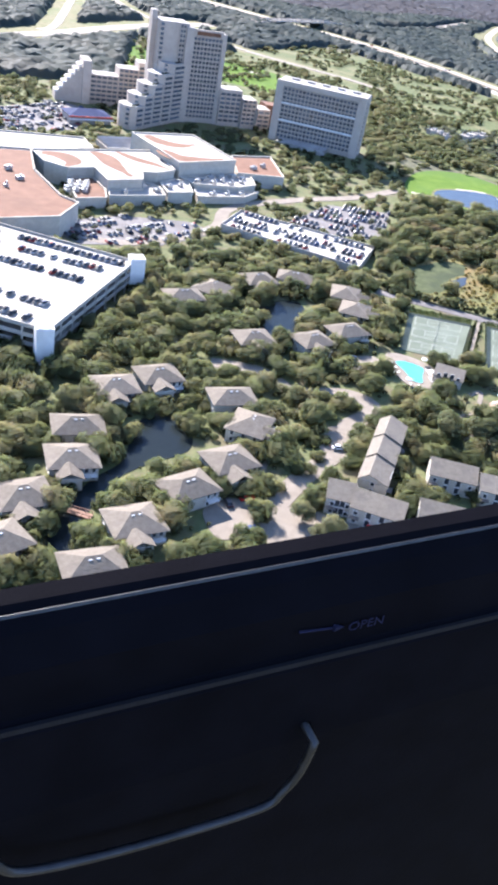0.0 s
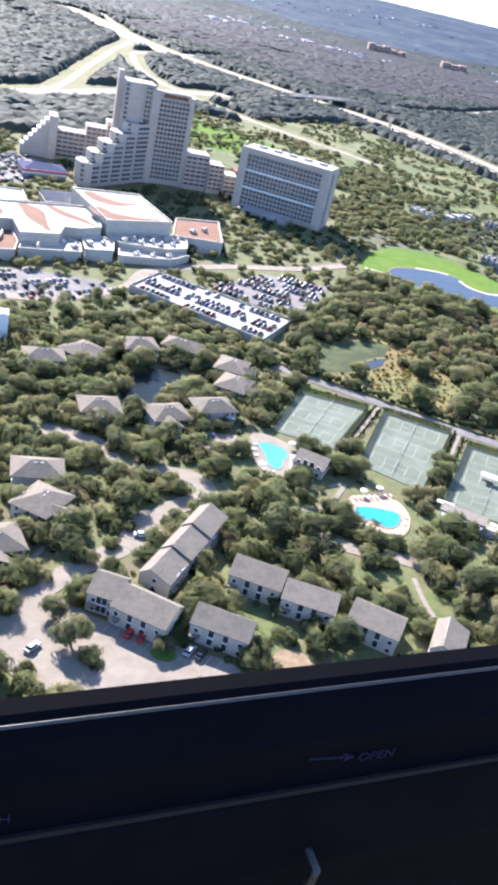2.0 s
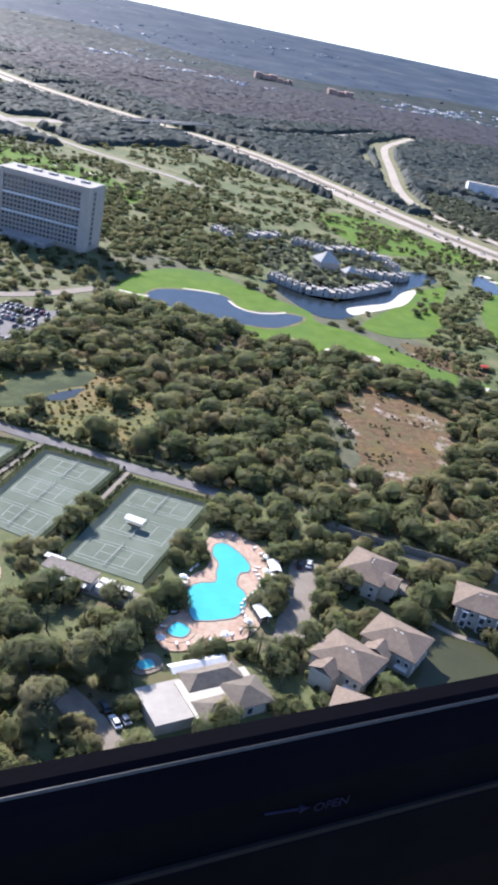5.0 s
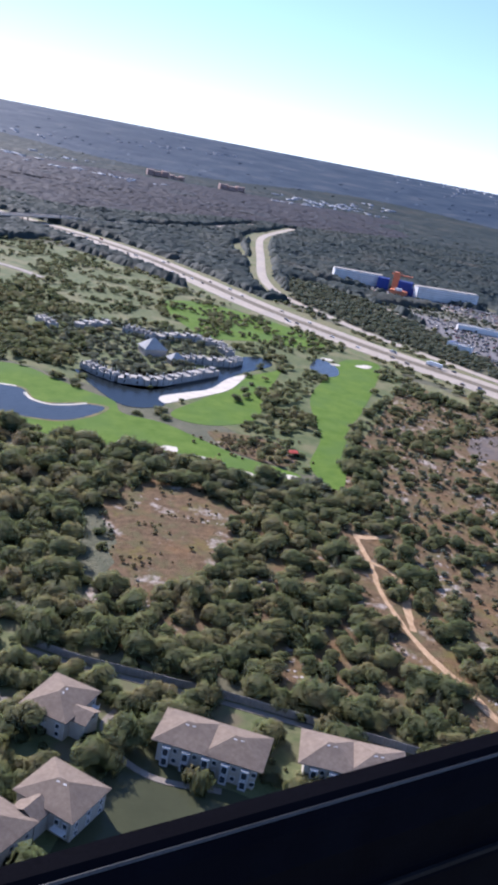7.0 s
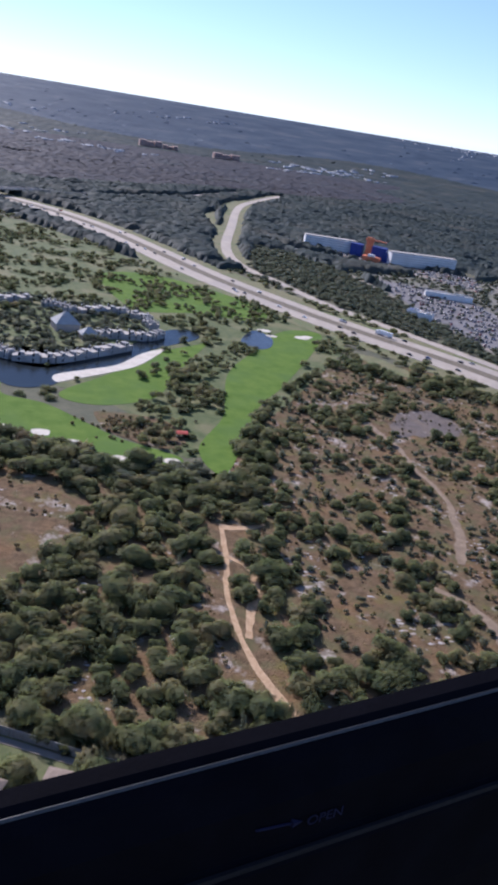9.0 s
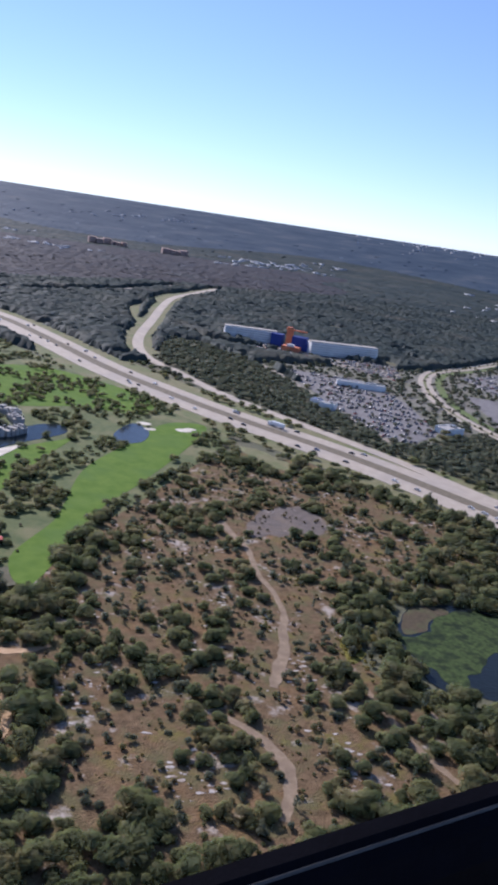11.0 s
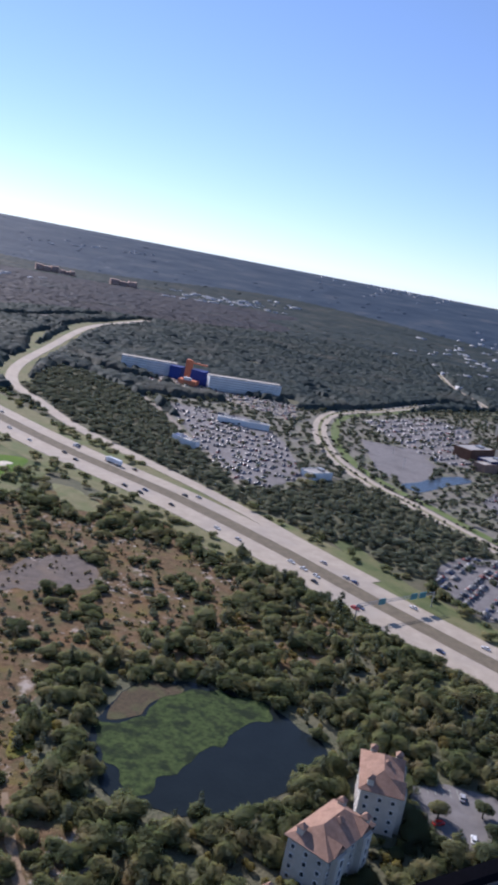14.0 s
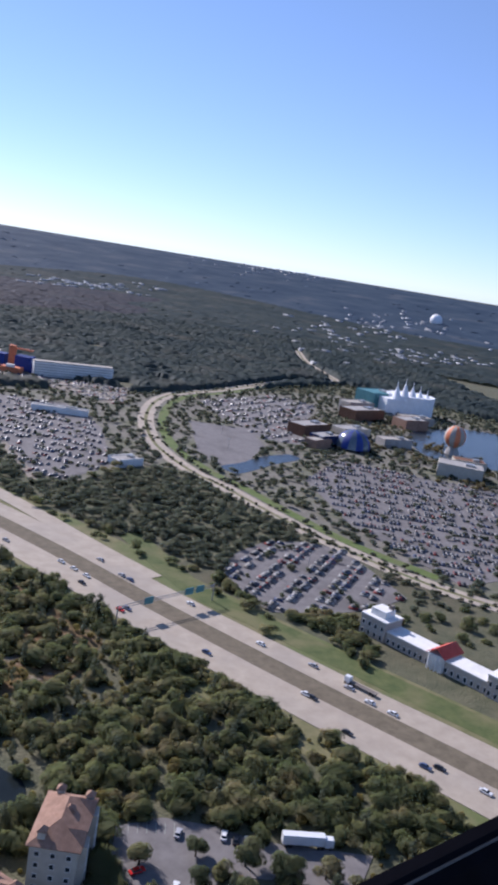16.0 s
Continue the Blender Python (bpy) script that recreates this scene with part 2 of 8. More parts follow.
M_TERRACOTTA = surface("terracotta_roof", (0.150, 0.072, 0.042), (0.195, 0.100, 0.060), 6, 0.3, 0.9, 0.1, (0.130, 0.066, 0.040), 18, 0.5)
M_ROOFWHITE = surface("white_roof_membrane", (0.34, 0.305, 0.26), (0.42, 0.38, 0.325), 6, 0.3, 0.8, 0.1, (0.31, 0.275, 0.23), 15, 0.5)
M_COURT = surface("clay_court_green", (0.102, 0.124, 0.090), (0.130, 0.152, 0.112), 7, 0.2, 0.95, 0.05, (0.160, 0.186, 0.144), 16, 0.6)
M_LINE = surface("white_line_paint", (0.28, 0.29, 0.26), (0.38, 0.39, 0.35), 1, 0.1, 0.8, 0.0)
M_HEDGE = foliage("hedge_leaves", [(0.024, 0.036, 0.014), (0.034, 0.050, 0.018), (0.048, 0.066, 0.024), (0.066, 0.082, 0.032)], 6, 0.4)
M_PAVER = surface("salmon_pavers", (0.33, 0.215, 0.150), (0.46, 0.325, 0.240), 1.5, 0.2, 0.85, 0.15, (0.42, 0.34, 0.25), 5, 0.8)
M_TIMBER = surface("grey_timber", (0.14, 0.12, 0.10), (0.22, 0.19, 0.16), 1, 0.2, 0.9, 0.3)
M_FENCE = surface("weathered_fence", (0.19, 0.18, 0.165), (0.27, 0.255, 0.235), 1, 0.2, 0.9, 0.3)
M_BARK = surface("bark", (0.06, 0.047, 0.036), (0.12, 0.098, 0.078), 0.6, 0.2, 0.95, 0.5)
M_DARKGLASS = surface("dark_window_glass", (0.018, 0.024, 0.030), (0.035, 0.045, 0.055), 3, 0.4, 0.32, 0.0, spec=0.25)
M_BLUEGLASS = surface("shaded_blue_glass", (0.075, 0.092, 0.112), (0.105, 0.128, 0.150), 3, 0.4, 0.15, 0.0, spec=0.6, vary=0.35)
M_STEEL = surface("galvanised_steel", (0.34, 0.34, 0.33), (0.46, 0.46, 0.45), 0.8, 0.1, 0.45, 0.1, metal=0.7)
M_RUBBER = surface("tyre_rubber", (0.014, 0.014, 0.014), (0.028, 0.028, 0.028), 0.3, 0.1, 0.85, 0.1)
M_RED = surface("red_car_paint", (0.52, 0.022, 0.020), (0.60, 0.032, 0.028), 2, 0.2, 0.25, 0.0, spec=0.5)
M_CARS = paint_choice("mixed_car_paint", [(0.26, 0.26, 0.25), (0.045, 0.047, 0.052), (0.24, 0.24, 0.24), (0.33, 0.32, 0.31), (0.10, 0.105, 0.115), (0.20, 0.035, 0.03), (0.13, 0.132, 0.14), (0.055, 0.075, 0.14), (0.20, 0.18, 0.155), (0.025, 0.025, 0.028)], 0.6)
# Black of panel and rib set far below plastic, holding the unbuilt cabin's shade.
M_BLACK = surface("shaded_black_plastic", (0.0028, 0.0025, 0.0040), (0.0046, 0.0042, 0.0064), 0.06, 0.004, 0.8, 0.1, spec=0.05)
M_INK = surface("faded_blue_lettering", (0.012, 0.012, 0.030), (0.022, 0.022, 0.050), 0.02, 0.003, 0.7, 0.0, spec=0.1)
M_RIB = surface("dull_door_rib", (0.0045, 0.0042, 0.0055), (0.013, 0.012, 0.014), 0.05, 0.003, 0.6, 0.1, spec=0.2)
# Pale tone that paints the lip's highlight; the grab handle uses it too.
M_EDGE = surface("lip_highlight_and_handle", (0.005, 0.0045, 0.005), (0.030, 0.028, 0.029), 0.03, 0.003, 0.4, 0.1, spec=0.5)
M_BLUE = surface("royal_blue_paint", (0.022, 0.042, 0.19), (0.030, 0.056, 0.24), 4, 0.2, 0.6, 0.05)
M_NAVY = surface("navy_roof_metal", (0.020, 0.032, 0.085), (0.030, 0.044, 0.11), 4, 0.2, 0.85, 0.05, spec=0.1)
M_ORANGE = surface("orange_paint", (0.55, 0.17, 0.075), (0.63, 0.21, 0.10), 4, 0.2, 0.6, 0.05)
M_REDROOF = surface("red_roof_metal", (0.42, 0.055, 0.035), (0.50, 0.075, 0.05), 3, 0.2, 0.6, 0.05)
M_TEAL = surface("teal_panels", (0.055, 0.17, 0.19), (0.08, 0.22, 0.235), 5, 0.2, 0.6, 0.05)
M_FLAT = surface("grey_flat_roof", (0.27, 0.255, 0.235), (0.36, 0.34, 0.315), 5, 0.3, 0.9, 0.1, (0.44, 0.42, 0.39), 14, 0.6)
M_FARROOF = surface("far_white_roofs", (0.30, 0.31, 0.32), (0.44, 0.45, 0.46), 20, 0.3, 0.9, 0.1, (0.30, 0.29, 0.28), 30, 0.7)
M_SAILS = surface("white_tent_fabric", (0.74, 0.74, 0.74), (0.82, 0.82, 0.82), 5, 0.3, 0.6, 0.05)
# Brown crowns turned bluish grey: the haze over the swamp is in the colour.
M_CYPRESS = foliage("bare_hazed_cypress", [(0.096, 0.098, 0.112), (0.108, 0.105, 0.115), (0.120, 0.112, 0.117), (0.100, 0.110, 0.117)], 160, 0.12, 0, 0.1, 0)
# Leaf greens lifted and blued here to carry the haze of distance.
M_FARWOOD_HAZE = foliage("hazed_wood_crowns", [(0.054, 0.078, 0.078), (0.072, 0.098, 0.092), (0.094, 0.116, 0.102), (0.136, 0.142, 0.120)], 90, 0.2, 0, 0.15, 0)
# Distance haze is painted into these tones; the leaves themselves are not blue.
M_SKYLINE_HAZE = foliage("skyline_woods", [(0.066, 0.110, 0.170), (0.090, 0.138, 0.200), (0.114, 0.162, 0.218), (0.190, 0.218, 0.255)], 120, 0.06, 0, 0.05, 0)
M_OAK = foliage("oak_leaves", [(0.082, 0.106, 0.048), (0.128, 0.150, 0.064), (0.176, 0.180, 0.080), (0.235, 0.200, 0.105)], 11, 0.25, 0.0)
M_OAKTREE = foliage("oak_leaves_single", [(0.090, 0.112, 0.054), (0.138, 0.156, 0.074), (0.188, 0.190, 0.094), (0.238, 0.210, 0.122)], 30, 0.2, 0.65)
M_PINE = foliage("dark_pine_leaves", [(0.074, 0.094, 0.066), (0.098, 0.118, 0.078), (0.126, 0.142, 0.092), (0.160, 0.164, 0.106)], 12, 0.4, 0.0)
M_RUSSET = foliage("russet_leaves", [(0.150, 0.120, 0.072), (0.180, 0.145, 0.082), (0.205, 0.175, 0.088), (0.205, 0.200, 0.080)], 9, 0.5, 0.0)
M_TUFT = foliage("dry_tufts", [(0.115, 0.092, 0.036), (0.165, 0.138, 0.042), (0.215, 0.188, 0.046), (0.25, 0.195, 0.072)], 7, 0.6, 0.0)
M_OCHRELEAF = foliage("ochre_weed_leaves", [(0.17, 0.15, 0.036), (0.22, 0.19, 0.044), (0.25, 0.21, 0.05), (0.26, 0.20, 0.07)], 5, 0.5)
M_PALM = foliage("palm_fronds", [(0.036, 0.050, 0.018), (0.059, 0.078, 0.028), (0.087, 0.104, 0.039), (0.126, 0.133, 0.059)], 9, 0.5, 0.0)


def water(name, colour, rough=0.06, wave=0.05, wave_size=1.2, spec=0.5):
    m = surface(name, tuple(v * 0.85 for v in colour), colour, 12, 0.5, rough, wave, spec=spec, bump_size=wave_size)
    return m


M_POND = water("dark_pond_water", (0.014, 0.019, 0.020), 0.2, 0.06, 1.6, 0.1)
M_GOLFWATER = water("blue_pond_water", (0.045, 0.056, 0.066), 0.2, 0.08, 1.6, 0.10)
M_GREENWATER = water("green_brown_water", (0.060, 0.064, 0.034), 0.16, 0.05, 1.6, 0.08)
M_POOL = water("turquoise_pool_water", (0.085, 0.47, 0.53), 0.05, 0.08, 0.7)
M_POOLTEAL = water("teal_pool_water", (0.032, 0.30, 0.36), 0.05, 0.08, 0.7)
M_LILY = surface("lily_pads", (0.026, 0.042, 0.018), (0.070, 0.096, 0.034), 2.2, 0.7, 0.95, 0.4, (0.018, 0.026, 0.016), 6, 0.9, spec=0.05)
M_WEEDWATER = surface("weedy_water", (0.060, 0.075, 0.040), (0.105, 0.118, 0.062), 5, 0.6, 0.95, 0.2, (0.060, 0.072, 0.044), 14, 0.9, spec=0.03)


# ---------------------------------------------------------------- shaping helpers
def curve(points, closed=False, steps=6):
    """A smooth line through a few plan points."""
    p = [Vector((*q, 0)) if len(q) == 2 else Vector(q) for q in points]
    n, out = len(p), []
    for i in range(n if closed else n - 1):
        a, b = p[i], p[(i + 1) % n]
        z = p[(i - 1) % n] if closed or i else a * 2 - b
        c = p[(i + 2) % n] if closed or i < n - 2 else b * 2 - a
        for k in range(steps):
            s = k / steps
            out.append(0.5 * ((2 * a) + (b - z) * s + (2 * z - 5 * a + 4 * b - c) * s * s + (3 * a - z - 3 * b + c) * s ** 3))
    if not closed:
        out.append(p[-1])
    return out


def mesh_of(name, bm, material, smooth=False):
    me = bpy.data.meshes.new(name)
    bm.to_mesh(me)
    bm.free()
    for m in material if isinstance(material, (list, tuple)) else (material,):
        me.materials.append(m)
    if smooth:
        me.polygons.foreach_set("use_smooth", [True] * len(me.polygons))
    return me


def part(name, bm, material, parent=None, label="", smooth=False):
    ob = new(name, mesh_of(name, bm, material, smooth))
    ob.parent = parent
    if label:
        tagged(ob, label)
    return ob


def holder(name, x, y, z=0, turn=0, label="", category="", group="", kind=""):
    ob = new(name)
    ob.matrix_basis = pose(x, y, z, 0, 0, turn)
    return tagged(ob, label, category, group, kind)


def arrays_mesh(name, verts, tris, material, smooth=None, normals=None):
    """A triangle mesh from numpy arrays."""
    me = bpy.data.meshes.new(name)
    me.vertices.add(len(verts))
    me.vertices.foreach_set("co", np.ascontiguousarray(verts, np.float32).ravel())
    me.loops.add(3 * len(tris))
    me.loops.foreach_set("vertex_index", np.ascontiguousarray(tris, np.int32).ravel())
    me.polygons.add(len(tris))
    me.polygons.foreach_set("loop_start", np.arange(0, 3 * len(tris), 3, dtype=np.int32))
    if smooth is not None:
        me.polygons.foreach_set("use_smooth", np.ascontiguousarray(smooth, bool))
    me.update(calc_edges=True)
    if normals is not None:
        me.normals_split_custom_set_from_vertices(normals.tolist())
    me.materials.append(material)
    return me


def box(bm, x, y, z, sx, sy, sz, turn=0, bevel=0.0):
    """A box with its middle at x, y and its foot at z."""
    m = pose(x, y, z + sz / 2, 0, 0, turn) @ Matrix.Diagonal((sx, sy, sz, 1))
    got = bmesh.ops.create_cube(bm, size=1, matrix=m)["verts"]
    if bevel:
        edges = list({e for v in got for e in v.link_edges})
        bmesh.ops.bevel(bm, geom=edges, offset=bevel, segments=1, affect="EDGES")
    return got


def prism(bm, points, z0, z1, grow=0.0):
    lo = [bm.verts.new((p[0], p[1], z0)) for p in points]
    hi = [bm.verts.new((p[0], p[1], z1)) for p in points]
    n = len(points)
    if sum(points[i][0] * points[(i + 1) % n][1] - points[(i + 1) % n][0] * points[i][1] for i in range(n)) < 0:
        lo.reverse(), hi.reverse()
    bm.faces.new(hi)
    for i in range(n):
        bm.faces.new((lo[i], lo[(i + 1) % n], hi[(i + 1) % n], hi[i]))


def tube(bm, a, b, r0, r1=None, sides=6):
    a, b = Vector(a), Vector(b)
    q = (b - a).to_track_quat("Z", "Y").to_matrix()
    r1 = r0 if r1 is None else r1
    ring = [[bm.verts.new(p + q @ Vector((math.cos(k * math.tau / sides) * r, math.sin(k * math.tau / sides) * r, 0))) for k in range(sides)] for p, r in ((a, r0), (b, r1))]
    for k in range(sides):
        bm.faces.new((ring[0][k], ring[0][(k + 1) % sides], ring[1][(k + 1) % sides], ring[1][k]))
    bm.faces.new(ring[1])
    bm.faces.new(ring[0][::-1])


CELL, X0, Y0, NX, NY = 2.0, -500.0, 60.0, 1100, 1000
taken = np.zeros((NY, NX), bool)             # where no wild tree may stand
GX, GY = np.meshgrid(X0 + CELL * (np.arange(NX) + 0.5), Y0 + CELL * (np.arange(NY) + 0.5))


def inside(points, gx, gy):
    r = np.zeros(gx.shape, bool)
    n = len(points)
    for i in range(n):
        (xa, ya), (xb, yb) = points[i][:2], points[(i + 1) % n][:2]
        if ya != yb:
            r ^= ((ya > gy) != (yb > gy)) & (gx < (xb - xa) * (gy - ya) / (yb - ya) + xa)
    return r


def keep_clear(points, margin=0.0):
    xs, ys = [p[0] for p in points], [p[1] for p in points]
    if margin:
        cx, cy = sum(xs) / len(xs), sum(ys) / len(ys)
        points = [(cx + (p[0] - cx) * (1 + margin / max(1, math.hypot(p[0] - cx, p[1] - cy))), cy + (p[1] - cy) * (1 + margin / max(1, math.hypot(p[0] - cx, p[1] - cy)))) for p in points]
        xs, ys = [p[0] for p in points], [p[1] for p in points]
    i0, i1 = max(0, int((min(xs) - X0) / CELL)), min(NX, int((max(xs) - X0) / CELL) + 1)
    j0, j1 = max(0, int((min(ys) - Y0) / CELL)), min(NY, int((max(ys) - Y0) / CELL) + 1)
    if i0 < i1 and j0 < j1:
        taken[j0:j1, i0:i1] |= inside(points, GX[j0:j1, i0:i1], GY[j0:j1, i0:i1])


def is_taken(x, y):
    i, j = int((x - X0) / CELL), int((y - Y0) / CELL)
    return 0 <= i < NX and 0 <= j < NY and taken[j, i]


LAID = []


def patch(name, points, z, material, label, category="ground", smooth=True, clear=True, ragged=0.0, depth=0.3, kind="structure", margin=0.0):
    """A piece of ground with its own outline, a little proud of what lies under it."""
    line = curve(points, True) if smooth else [Vector((*p, 0)) for p in points]
    if ragged:
        line = [p + Vector((noise.noise(p * 0.11) * ragged, noise.noise(p * 0.13 + Vector((7, 3, 0))) * ragged, 0)) for p in line]
    z += 0.004 * (len(LAID) % 12)              # no two pieces in one plane
    LAID.append(name)
    bm = bmesh.new()
    prism(bm, line, z - depth, z)
    bmesh.ops.triangulate(bm, faces=[f for f in bm.faces if len(f.verts) > 4])
    if clear:
        keep_clear([(p.x, p.y) for p in line], margin)
    return tagged(part(name, bm, material), label, category, kind=kind)


def offset_line(line, d):
    out = []
    for i, p in enumerate(line):
        t = line[min(i + 1, len(line) - 1)] - line[max(i - 1, 0)]
        nrm = Vector((-t.y, t.x, 0)).normalized()
        out.append(p + nrm * d)
    return out


def band(bm, line, a, b, z, depth=0.25):
    """A strip between two offsets from a line (left is positive)."""
    la, lb = offset_line(line, a), offset_line(line, b)
    rings = []
    for p, q in zip(la, lb):
        rings.append([bm.verts.new((v.x, v.y, h)) for v, h in ((p, p.z + z - depth), (p, p.z + z), (q, q.z + z), (q, q.z + z - depth))])
    for r, s in zip(rings, rings[1:]):
        for k in range(3):
            bm.faces.new((r[k], r[k + 1], s[k + 1], s[k]) if a > b else (r[k + 1], r[k], s[k], s[k + 1]))


def ribbon(name, points, width, z, material, label, category="road", clear=2.0, steps=6, kind="structure", shift=0.0):
    line = curve(points, False, steps)
    z += 0.004 * (len(LAID) % 12)
    LAID.append(name)
    bm = bmesh.new()
    band(bm, line, shift + width / 2, shift - width / 2, z)
    if clear is not None:
        la, lb = offset_line(line, shift + width / 2 + clear), offset_line(line, shift - width / 2 - clear)
        for k in range(len(line) - 1):
            keep_clear([(v.x, v.y) for v in (la[k], la[k + 1], lb[k + 1], lb[k])])
    return tagged(part(name, bm, material), label, category, kind=kind)


# ---------------------------------------------------------------- the land
MID = Vector((289, 116, 0))


def land_height(x, y):
    """Flat country that swells gently far out, towards the skyline."""
    s = min(1.0, max(0.0, (math.hypot(x - MID.x, y - MID.y) - 2500) / 2100))
    return 118 * s * s * (3 - 2 * s)


def ground_sheet():
    radii = [0, 200, 400, 600, 800, 1000, 1300, 1700, 2100, 2500] + [2500 + 150 * k for k in range(1, 16)] + [5200, 6500]
    turns = 96
    bm = bmesh.new()
    rings = []
    for r in radii[1:]:
        ring = []
        for k in range(turns):
            a = math.tau * k / turns
            x, y = MID.x + r * math.sin(a), MID.y + r * math.cos(a)
            ring.append(bm.verts.new((x, y, land_height(x, y))))
        rings.append(ring)
    c = bm.verts.new((MID.x, MID.y, 0))
    for k in range(turns):
        bm.faces.new((c, rings[0][(k + 1) % turns], rings[0][k]))
        for r, s in zip(rings, rings[1:]):
            bm.faces.new((r[k], r[(k + 1) % turns], s[(k + 1) % turns], s[k]))
    return tagged(part("ground", bm, M_GROUND, smooth=True), "flat brown-green scrubland reaching to the skyline", "ground", kind="structure")


ground_sheet()

# broad kinds of ground
patch("ground_scrub", [(262, 345), (268, 400), (258, 462), (300, 488), (345, 488), (372, 485), (392, 560), (430, 640), (470, 700), (520, 720), (600, 640), (640, 560), (600, 520), (520, 510), (505, 440), (560, 380), (520, 310), (440, 250), (370, 250), (352, 300)], 0.04, M_SCRUB, "dry brown scrub soil with bare patches", clear=False, ragged=8)
patch("ground_resort", [(-140, 150), (-20, 120), (120, 140), (260, 200), (345, 280), (250, 340), (206, 350), (110, 385), (60, 400), (-60, 410), (-160, 380)], 0.04, M_LAWN, "mown resort grass and mulch between the houses", clear=False)
patch("ground_hotel", [(-220, 400), (120, 385), (150, 470), (150, 560), (140, 660), (60, 720), (-90, 740), (-240, 640)], 0.06, M_LAWN, "worn grass and beds round the big hotel", clear=False)
patch("ground_golf", [(-10, 820), (40, 760), (130, 690), (165, 660), (250, 610), (290, 590), (330, 560), (360, 505), (400, 560), (440, 640), (490, 760), (470, 800), (420, 880), (350, 960), (280, 1060), (180, 1150), (100, 1120), (40, 1010), (-30, 940)], 0.05, M_ROUGH, "rough olive golf course grass under scattered trees", clear=False)
patch("ground_golf_west", [(-190, 745), (-60, 770), (-10, 820), (30, 940), (-40, 960), (-120, 870), (-240, 800)], 0.05, M_FAIRWAY, "bright green golf turf behind the hotel", clear=False)
patch("ground_lots_north", [(590, 1100), (600, 890), (640, 795), (700, 850), (745, 830), (790, 720), (830, 640), (900, 600), (1100, 800), (1200, 1100), (1100, 1300), (930, 1270), (790, 1190), (690, 1120)], 0.05, M_LOTGROUND, "worn grass between the car parks", clear=False)

# fairways, waste areas and water of the golf course
patch("fairway", [(148, 559), (156, 600), (176, 627), (205, 633), (227, 614), (248, 597), (263, 586), (268, 566), (290, 558), (311, 538), (330, 520), (356, 506), (354, 496), (327, 491), (302, 510), (260, 513), (226, 519), (200, 532), (170, 545)], 0.12, M_FAIRWAY, "bright green mown fairway beside a pond", "golf course")
patch("fairway", [(296, 580), (320, 620), (346, 673), (374, 706), (382, 712), (366, 660), (355, 616), (345, 585), (322, 566), (302, 566)], 0.12, M_FAIRWAY, "bright green fairway behind a white sand bunker", "golf course")
patch("fairway", [(366, 517), (381, 564), (385, 595), (393, 655), (422, 725), (440, 770), (458, 786), (475, 777), (454, 711), (423, 632), (401, 581), (378, 492)], 0.12, M_FAIRWAY, "long green fairway running up to the motorway", "golf course")
patch("fairway", [(-6, 862), (18, 930), (60, 935), (100, 900), (150, 840), (140, 800), (60, 822)], 0.12, M_FAIRWAY, "green fairway behind the hotel", "golf course", clear=False)
patch("fairway", [(330, 790), (380, 800), (430, 800), (430, 860), (350, 930), (300, 900)], 0.12, M_FAIRWAY, "light green fairway with scattered trees", "golf course", clear=False)
patch("waste_area", [(316, 555), (347, 553), (360, 531), (352, 514), (330, 522), (318, 538)], 0.16, M_SCRUB, "brown sandy waste area with low shrubs", "golf course", clear=False, ragged=2)
patch("pond", [(167, 557), (171, 576), (191, 586), (211, 586), (217, 570), (227, 565), (245, 572), (258, 571), (252, 556), (238, 541), (221, 539), (205, 543), (187, 545)], 0.22, M_GOLFWATER, "blue-grey golf pond with a pale sandy rim", "pond")
patch("pond_bank", [(165, 556), (170, 578.5), (191, 588.5), (212, 588.5), (219, 572), (228, 567), (245, 575), (260.5, 573), (254, 555), (238, 539), (221, 537), (205, 541), (186, 543)], 0.17, M_MARSH, "reedy olive edge of a golf pond", "bank", clear=False)
for pts in ([(213.7, 578.5), (219, 568.5), (228.5, 564), (239, 567.5), (248, 574)], [(186, 587), (198.2, 589), (208, 588.5)], [(150, 562), (159.5, 560), (167, 560)]):
    ribbon("bunker", pts, 2.0, 0.24, M_BUNKER, "thin pale sand edge at the golf pond", "bunker", clear=None)
patch("moat", [(238, 640), (249, 611), (268, 580), (289, 586), (301, 612), (327, 637), (344, 680), (376, 722), (372, 742), (355, 735), (332, 690), (310, 650), (285, 618), (262, 622)], 0.2, M_POND, "dark water round the white-roofed resort", "pond")
patch("bunker", [(290, 606), (292, 594), (300, 601), (320, 622), (336, 642), (350, 676), (352, 686), (338, 669), (323, 638), (306, 622)], 0.26, M_BUNKER, "long white sand beach bunker along the water", "bunker")
patch("pond", [(421, 768), (432, 750), (427, 722), (412, 714), (408, 735)], 0.22, M_GOLFWATER, "small blue golf pond", "pond")
for bx, by, br in ((251, 525, 5), (272.5, 519, 6), (292.4, 518, 5), (307, 509, 5), (329, 496.5, 4), (353, 499, 4), (457, 763, 5.5), (429, 771, 5), (462, 768, 4), (152, 556, 3), (433, 757, 4), (90, 895, 6), (60, 905, 5)):
    patch("bunker", [(bx + br * 1.35 * math.cos(k * math.tau / 6) * (0.8 + 0.35 * noise.noise((bx, k, 0))), by + br * 0.9 * math.sin(k * math.tau / 6) * (0.9 + 0.4 * noise.noise((by, k, 3)))) for k in range(6)], 0.24, M_BUNKER, "pale sand bunker in the green fairway", "bunker")
patch("practice_green", [(497, 728), (505, 734), (513, 720), (524, 700), (512, 690), (500, 704)], 0.14, M_VERGE, "pale grassy clearing beside the motorway", "grass", margin=2)

